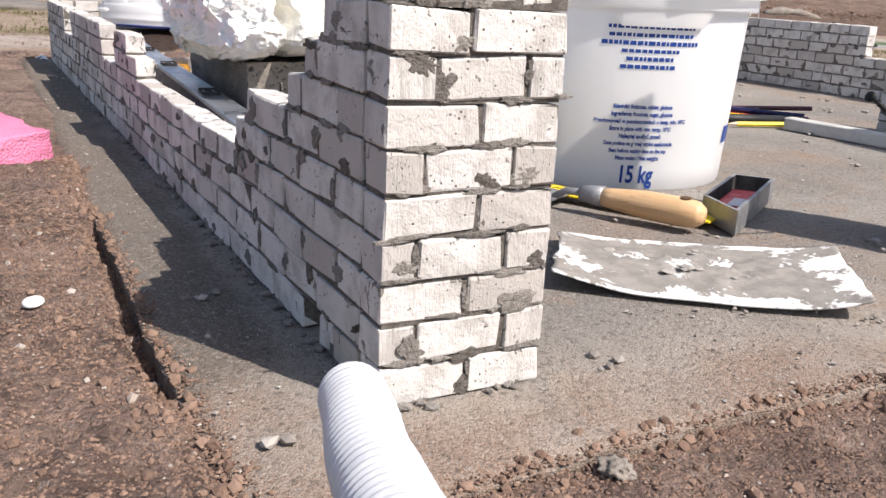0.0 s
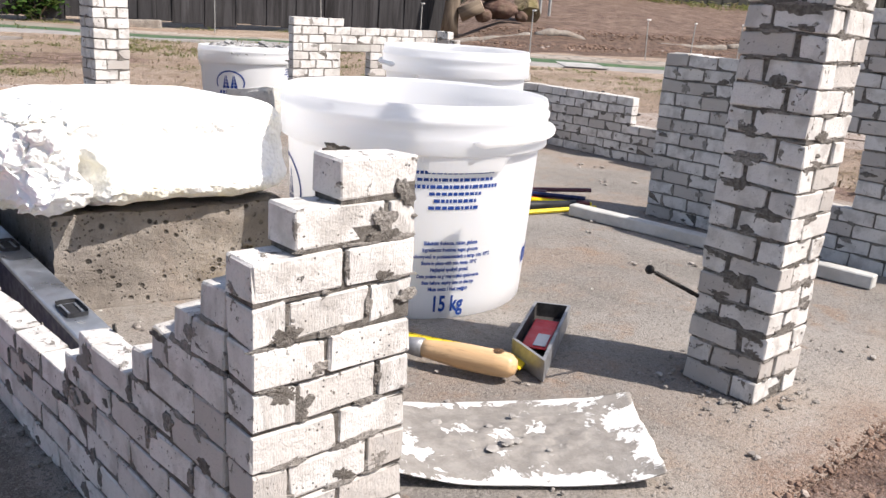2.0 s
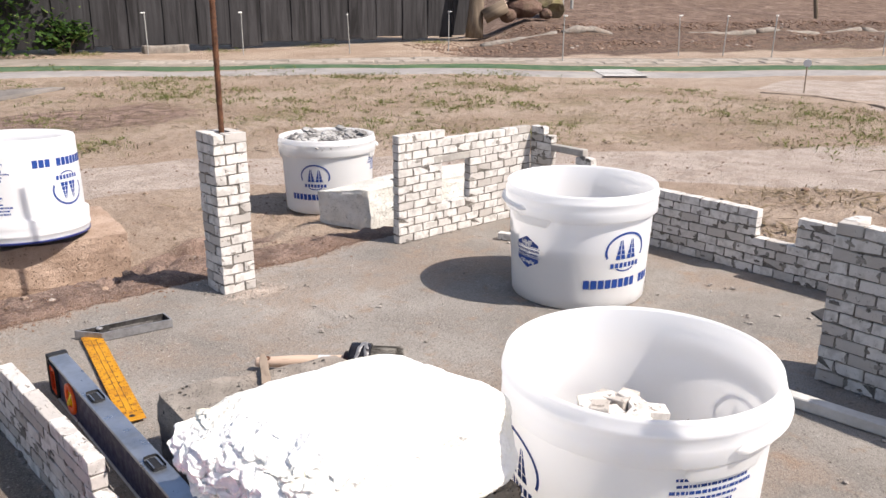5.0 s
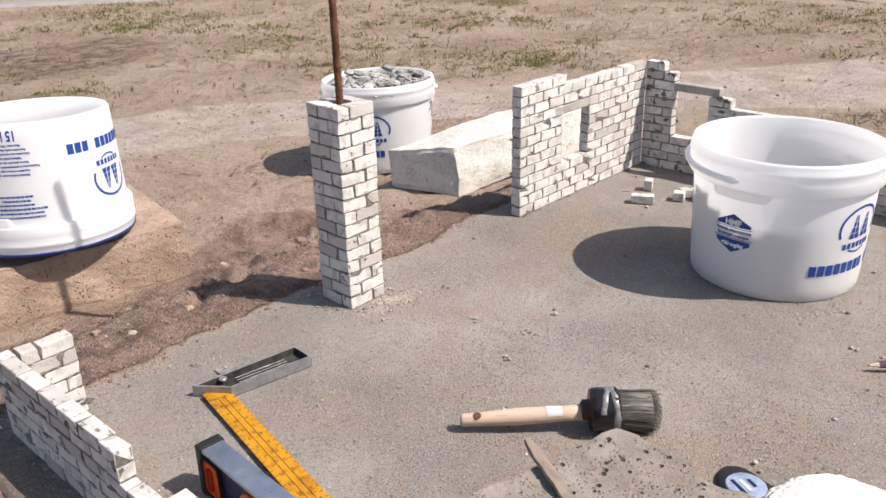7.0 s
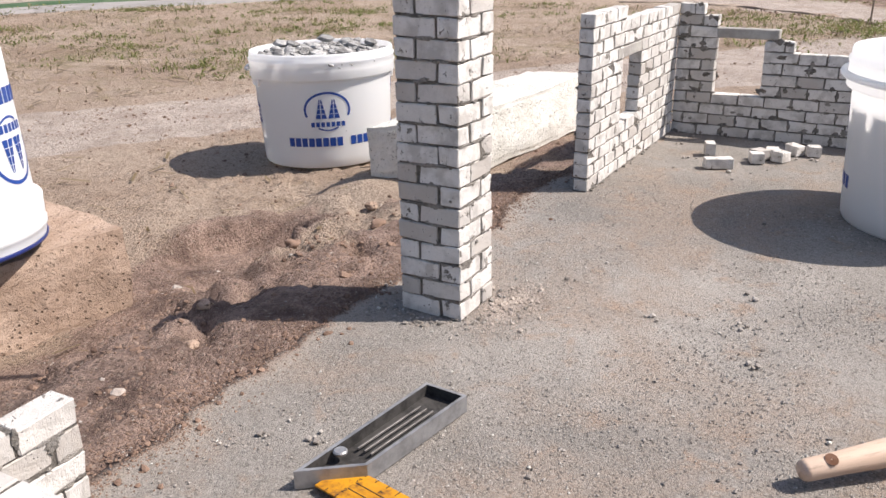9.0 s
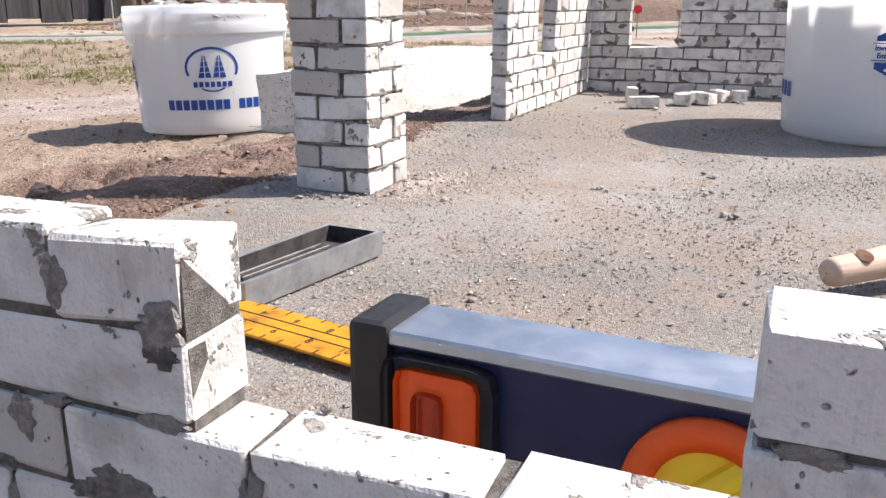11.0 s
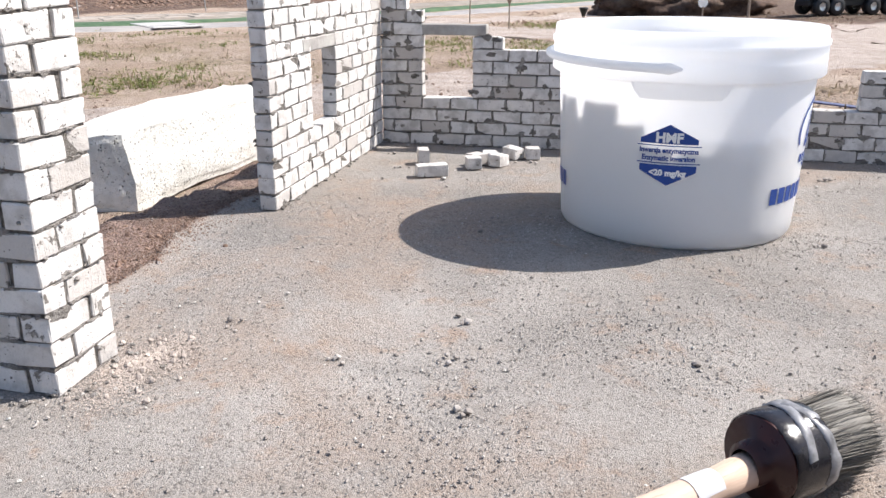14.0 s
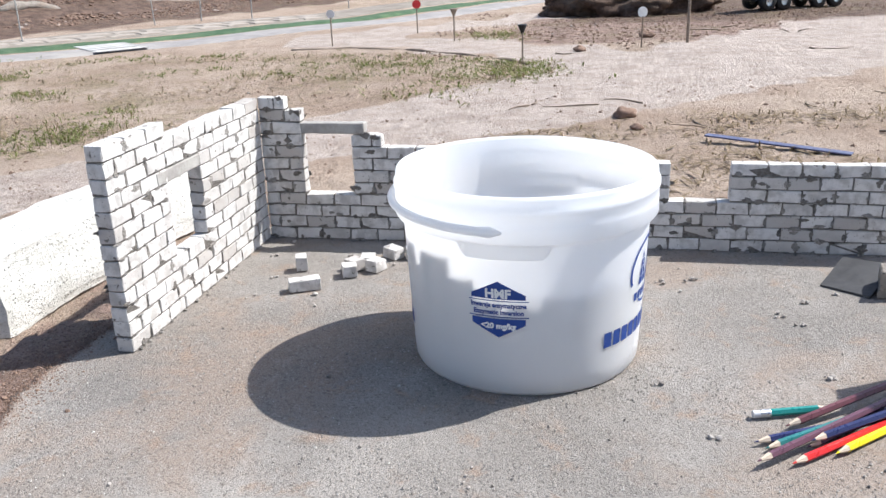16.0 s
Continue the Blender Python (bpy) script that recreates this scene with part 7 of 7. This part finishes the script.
def leafy(acc, r, x, y, z, size, n):
    """A low weed: arching broad leaves in a loose rosette, and a stem or two."""
    for _ in range(n):
        a = r.uniform(0, 6.283)
        L, w = size * r.uniform(0.5, 1.15), size * r.uniform(0.06, 0.13)
        rise = r.uniform(0.15, 0.95)
        u = Vector((math.cos(a), math.sin(a), 0))
        q = Vector((-math.sin(a), math.cos(a), r.uniform(-0.5, 0.5))).normalized() * w
        p0 = Vector((x + r.gauss(0, size * 0.25), y + r.gauss(0, size * 0.25), z - 0.002))
        p1 = p0 + u * L * 0.45 + Vector((0, 0, L * rise * 0.75))
        p2 = p0 + u * L + Vector((0, 0, L * rise * r.uniform(0.5, 1.0)))
        o = len(acc.v)
        acc.v += [tuple(p0), tuple(p1 - q), tuple(p1 + q), tuple(p2)]
        acc.f += [(o, o + 1, o + 2), (o + 1, o + 3, o + 2)]


def build_grass():
    r = random.Random(77)
    green, dry = Acc(), Acc()
    tufts = 0
    tries = 0
    while tufts < 2300 and tries < 60000:
        tries += 1
        x, y = r.uniform(-2.5, 4.8), r.uniform(1.2, 7.2)
        if not inside(ISLAND, x, y):
            continue
        dens = noise.noise(Vector((x * 1.1, y * 1.1, 5))) + 0.7 * noise.noise(Vector((x * 3.3, y * 3.3, 9)))
        if dens < r.uniform(-0.25, 0.75):
            continue
        tufts += 1
        z = soil_z(x, y)
        k = r.random()
        if k < 0.16:
            # a spreading clump
            for _ in range(r.randint(7, 16)):
                leafy(green if r.random() < 0.92 else dry, r, x + r.gauss(0, 0.055), y + r.gauss(0, 0.055), z, r.uniform(0.013, 0.030), r.randint(6, 10))
        elif k < 0.55:
            leafy(green, r, x, y, z, r.uniform(0.009, 0.025), r.randint(5, 9))
        else:
            for _ in range(r.randint(4, 12)):
                blade(green if r.random() < 0.6 else dry, r, x + r.gauss(0, 0.02), y + r.gauss(0, 0.02), z, r.uniform(0.010, 0.042), r.uniform(0.0008, 0.0020), r.uniform(0.5, 2.0), r.uniform(0, 6.283))
    zones = [(-1.0, 4.6, 1.3, 6.8, 30000, True), (1.45, 2.9, -0.9, 1.6, 9500, False), (4.2, 7.2, -1.4, 2.2, 7000, False), (-0.6, 1.8, 1.62, 2.6, 260, False), (2.2, 3.4, -1.6, 0.3, 900, False)]
    for x0, x1, y0, y1, n, isl in zones:
        for _ in range(n):
            x, y = r.uniform(x0, x1), r.uniform(y0, y1)
            if isl and (not inside(ISLAND, x, y) or noise.noise(Vector((x * 2.6, y * 2.6, 7))) < r.uniform(-0.55, 0.45)):
                continue
            if not isl and (bareness(x, y) > 0.3 or noise.noise(Vector((x * 3, y * 3, 2))) < r.uniform(-.3, .35)):
                continue
            z = soil_z(x, y)
            if r.random() < 0.16:
                blade(dry, r, x, y, z, r.uniform(0.01, 0.035), r.uniform(0.001, 0.003), r.uniform(0.4, 1.4), r.uniform(0, 6.283))
            else:
                a, L, w = r.uniform(0, 6.283), r.uniform(0.012, 0.06), r.uniform(0.0008, 0.0034)
                u, s = Vector((math.cos(a), math.sin(a), r.uniform(-.08, .12))) * L, Vector((-math.sin(a), math.cos(a), 0)) * w
                p = Vector((x, y, z + 0.006))
                o = len(dry.v)
                dry.v += [tuple(p - s), tuple(p + s), tuple(p + u + s), tuple(p + u - s)]
                dry.f.append((o, o + 1, o + 2, o + 3))
    for cx, cy, n in ((4.05, 1.28, 200), (3.8, 1.30, 140), (3.3, 1.6, 60), (2.6, 8.2, 150), (5.0, 7.8, 160), (3.9, 8.0, 120), (6.3, 7.5, 120), (1.9, 6.9, 100), (3.1, 5.55, 90), (4.4, 4.5, 90), (5.4, 1.6, 160)):
        for _ in range(n):
            x, y = cx + r.gauss(0, 0.12), cy + r.gauss(0, 0.10)
            leafy(green if r.random() < 0.75 else dry, r, x + r.gauss(0, 0.05), y + r.gauss(0, 0.05), soil_z(x, y), r.uniform(0.014, 0.042), 4)
    for _ in range(900):
        k, d = r.random(), abs(r.gauss(0, 0.35))
        x, y = 8.2 + 12.3 * k - 0.53 * (d + 0.15), 13.6 - 7.8 * k - 0.84 * (d + 0.15)
        leafy(green if r.random() < 0.8 else dry, r, x, y, soil_z(x, y), r.uniform(0.05, 0.16), 5)
    tagged(attach("grass", green.mesh("grass"), GRASS), "sparse green weeds and grass tufts on dry soil", "grass", kind="stuff")
    tagged(attach("straw", dry.mesh("straw"), STRAW), "dry straw and dead stalks scattered on soil", "straw", kind="stuff")


build_grass()


def build_clods():
    r = random.Random(31)
    acc = Acc()
    n = 0
    while n < 15000:
        k = r.random()
        if k < 0.42:
            x, y = r.uniform(-0.45, -0.075), r.uniform(-0.25, 0.75)
        elif k < 0.60:
            x, y = r.uniform(-0.1, 0.75), r.uniform(-0.30, -0.066)
        else:
            x, y = r.uniform(-0.25, 1.40), 1.478 + (abs(r.gauss(0, 0.22)) if r.random() < 0.8 else -abs(r.gauss(0, 0.025)))
        if off_slab(x, y) < (-0.06 if y > 1.2 else -0.012):
            continue
        s = r.uniform(0.0007, 0.0018) if r.random() < 0.965 else r.uniform(0.0018, 0.0040)
        (acc.lump if s > 0.002 else acc.crumb)((x, y, max(soil_z(x, y), -0.0012 if off_slab(x, y) < 0 else -1) + s * 0.15), s)
        n += 1
    for k in range(52000):
        if k % 5 < 3:
            x, y = r.uniform(-0.26, -0.064), r.uniform(-0.20, 0.42)
        else:
            x, y = r.uniform(-0.10, 0.55), r.uniform(-0.22, -0.058)
        if off_slab(x, y) < 0.002 or noise.noise(Vector((x * 24, y * 24, 3))) < r.uniform(-0.8, 0.3):
            continue
        s = r.uniform(0.0005, 0.0013) if r.random() < 0.985 else r.uniform(0.0014, 0.0030)
        (acc.lump if s > 0.0014 else acc.crumb)((x, y, soil_z(x, y) + s * 0.1), s)
    # crumbs trodden over the broken edge of the slab
    for k in range(9000):
        if k % 2:
            x = r.uniform(-0.06, 0.62)
            y = SLAB_Y[0] + edge_wave(2, x) + r.gauss(0, 0.007)
        else:
            y = r.uniform(-0.05, 0.55)
            x = SLAB_X[0] + edge_wave(0, y) + r.gauss(0, 0.006)
        s = r.uniform(0.0005, 0.0013) if r.random() < 0.96 else r.uniform(0.0014, 0.0034)
        z = max(soil_z(x, y), -0.0016 if off_slab(x, y) < 0 else -1)
        (acc.lump if s > 0.0014 else acc.crumb)((x, y, z + s * 0.12), s)
    for k in range(9000):
        x = r.uniform(-0.06, 1.0)
        y = SLAB_Y[1] + edge_wave(3, x) + r.gauss(-0.008, 0.022)
        s = r.uniform(0.0006, 0.0015) if r.random() < 0.985 else r.uniform(0.0016, 0.0036)
        z = max(soil_z(x, y), -0.0014 if off_slab(x, y) < 0 else -1)
        (acc.lump if s > 0.002 else acc.crumb)((x, y, z + s * 0.12), s)
    # turned, crumbly soil beside the slab, under the shadow of the pillar and beyond
    n = 0
    while n < 750:
        x, y = r.uniform(-0.05, 0.80), 1.49 + abs(r.gauss(0, 0.20))
        if off_slab(x, y) < 0.004 or noise.noise(Vector((x * 8, y * 8, 9))) < r.uniform(-0.1, 0.45):
            continue
        s = r.uniform(0.0016, 0.0040) if r.random() < 0.93 else r.uniform(0.004, 0.0095)
        acc.lump((x, y, soil_z(x, y) - s * 0.15), s, 0.55)
        n += 1
    for k in range(11000):
        x, y = (r.uniform(1.2, 3.6), r.uniform(-0.8, 3.0)) if k % 3 else (r.uniform(-0.6, 1.6), r.uniform(1.9, 3.3))
        if off_slab(x, y) > 0.02 and noise.noise(Vector((x * 5, y * 5, 6))) > r.uniform(-0.6, 0.5):
            s = r.uniform(0.0012, 0.004) if r.random() < 0.9 else r.uniform(0.004, 0.008)
            acc.crumb((x, y, soil_z(x, y) + s * 0.1), s)
    for _ in range(2600):
        s = r.uniform(0.0, 1.5)
        u = r.uniform(-0.4, 6.5)
        x, y = 5.6 + 0.937 * u + 0.35 * s, 5.9 - 0.35 * u + 0.937 * s
        q = r.uniform(0.006, 0.026)
        acc.lump((x, y, soil_z(x, y) + q * 0.1), q, 0.55)
    for _ in range(2200):
        x, y = r.uniform(4.3, 7.5), r.uniform(-1.2, 2.0)
        q = r.uniform(0.003, 0.013)
        if bareness(x, y) < 0.4:
            acc.crumb((x, y, soil_z(x, y) + q * 0.2), q)
    tagged(attach("soil_clods", acc.mesh("soil_clods"), CLOD), "loose brown clods and crumbs of soil", "soil clods", kind="stuff")


build_clods()


DRY_MORTAR = plain_material("dry_mortar_sand", (0.47, 0.405, 0.355), 0.95, spec=0.2, vary=0.3)
PALE_SPOTS = ((0.512, 1.326), (0.512, 1.326), (0.540, 1.328), (0.496, 1.338), (0.462, 1.325))


def build_grit():
    """Sand grains and crumbs of mortar scattered over the slab."""
    r = random.Random(41)
    acc = Acc()
    for k in range(52000):
        x, y = r.uniform(SLAB_X[0] + 0.01, SLAB_X[1] - 0.01), r.uniform(SLAB_Y[0] + 0.01, SLAB_Y[1] - 0.01)
        if k % 3:
            x, y = r.uniform(0.04, 0.95), r.uniform(0.62, 1.42)
        if noise.noise(Vector((x * 7, y * 7, 4))) < r.uniform(-0.5, 0.5):
            continue
        s = r.uniform(0.0005, 0.0012) if r.random() < 0.93 else r.uniform(0.0012, 0.0021)
        acc.crumb((x, y, s * 0.25 - 0.0006 - slab_dip(x, y)), s)
    for _ in range(130):
        x, y = r.uniform(SLAB_X[0] + 0.02, SLAB_X[1] - 0.02), r.uniform(SLAB_Y[0] + 0.02, SLAB_Y[1] - 0.02)
        for _ in range(r.randint(1, 4)):
            s = r.uniform(0.0012, 0.0040)
            acc.lump((x + r.gauss(0, 0.004), y + r.gauss(0, 0.004), s * 0.3 - slab_dip(x, y)), s, 0.7)
    for _ in range(260):
        a, d = r.uniform(0, 6.283), abs(r.gauss(0.055, 0.02))
        cx, cy = r.choice(((0.4805, 1.388), (0.4805, 1.388), (0.487, 0.0525)))
        s = r.uniform(0.0006, 0.0022)
        acc.crumb((cx + d * math.cos(a), cy + d * math.sin(a) * 0.9, s * 0.3), s)
    pale = Acc()
    for _ in range(6500):
        x, y = r.choice(PALE_SPOTS)
        s = r.uniform(0.0003, 0.0010) if r.random() < 0.995 else r.uniform(0.002, 0.0032)
        (pale.lump if s > 0.0018 else pale.crumb)((x + r.gauss(0, 0.017), y + r.gauss(0, 0.014), s * 0.2), s)
    tagged(attach("mortar_crumbs", pale.mesh("mortar_crumbs"), DRY_MORTAR), "pale crumbs of dry mortar round the white pillar", "mortar crumbs", kind="stuff")
    tagged(attach("grit", acc.mesh("grit"), GRIT), "loose sand grains and mortar crumbs on the slab", "grit", kind="stuff")


build_grit()


def build_edging():
    """The dark sunken edging between the weedy island and the bare path."""
    line = [(4.16, 1.27), (4.30, 1.38), (4.55, 1.68), (4.78, 2.02), (4.86, 2.35), (4.80, 2.75)]
    pts = []
    for (x0, y0), (x1, y1) in zip(line, line[1:]):
        for i in range(6):
            x, y = x0 + (x1 - x0) * i / 6, y0 + (y1 - y0) * i / 6
            pts.append((x, y, soil_z(x, y) - 0.002 + 0.010 * noise.noise(Vector((x * 7, y * 7, 0)))))
    tagged(part("edging_strip", tube(pts, 0.010, 8), CHIPWOOD, smooth=True), "dark edging strip between weeds and bare path", "garden edging")


build_edging()


def build_stalks():
    """Long dead stalks and stems lying about on the sandy ground."""
    r = random.Random(15)
    for k in range(34):
        x, y = r.uniform(1.75, 3.2), r.uniform(-0.7, 1.15)
        if k > 24:
            x, y = r.uniform(4.5, 6.4), r.uniform(-0.4, 1.6)
        L, a = r.uniform(0.07, 0.22), r.uniform(0, 6.283)
        pts = []
        for i in range(5):
            s = i / 4
            px, py = x + math.cos(a + 0.4 * s) * L * s, y + math.sin(a + 0.4 * s) * L * s
            pts.append((px, py, soil_z(px, py) + 0.004 + 0.045 * s * (k % 3 == 0) * L * 4))
        tagged(part("dead_stalk", tube(pts, [0.0032, 0.003, 0.0026, 0.002, 0.001], 6), BARK if k % 2 else CHIPWOOD, smooth=True), "dead dry stalk lying on sandy soil", "stalk", "dead stalks")


build_stalks()


def build_lumps():
    """Single larger clods and stones that lie apart."""
    r = random.Random(19)
    for x, y, s in ((2.806, 0.833, 0.035), (2.63, 0.80, 0.018), (1.62, 1.02, 0.02), (2.45, 1.22, 0.012), (0.70, 1.62, 0.011), (0.36, 1.60, 0.008), (0.30, 1.56, 0.007), (0.55, 1.66, 0.006),
                    (0.83, 1.72, 0.009), (0.62, 1.70, 0.012), (4.6, 1.05, 0.03), (5.2, 0.7, 0.04), (0.16, 1.57, 0.006), (0.02, 1.62, 0.009)):
        bm = bmesh.new()
        bmesh.ops.create_icosphere(bm, subdivisions=3, radius=s)
        off = Vector((x * 31, y * 17, 0))
        for v in bm.verts:
            q = v.co / s
            v.co *= 1 + 0.45 * noise.noise(q * 1.2 + off) + 0.25 * noise.noise(q * 3 + off) + 0.12 * noise.noise(q * 8 + off)
            v.co.z *= 0.62
        tagged(part("soil_clod", bm, TAN_BLOCK if s < 0.011 else CLOD, smooth=True, m=pose(x, y, soil_z(x, y) + s * 0.3)), "rough lump of dry brown soil", "clod", "single clods")


build_lumps()


def build_soil_heap():
    """A low heap of dark dug soil and roots."""
    bm = bmesh.new()
    bmesh.ops.create_icosphere(bm, subdivisions=5, radius=1)
    for v in bm.verts:
        k = 1 + 0.30 * noise.noise(v.co * 1.6) + 0.20 * noise.noise(v.co * 4) + 0.12 * noise.noise(v.co * 11)
        v.co = Vector((v.co.x * k * 0.42, v.co.y * k * 0.62, v.co.z * k * 0.24))
    z = soil_z(7.35, 0.75)
    tagged(part("earth_mound", bm, DARK_HEAP, smooth=True, m=pose(7.35, 0.75, z + 0.03, 0, 0, 20)), "low mound of dark dug earth behind the path", "mound")


DARK_HEAP = rough_material("dark_dug_soil", (0.055, 0.034, 0.026), (0.15, 0.098, 0.072), 14, (0.20, 0.14, 0.10), 0.02)
build_soil_heap()
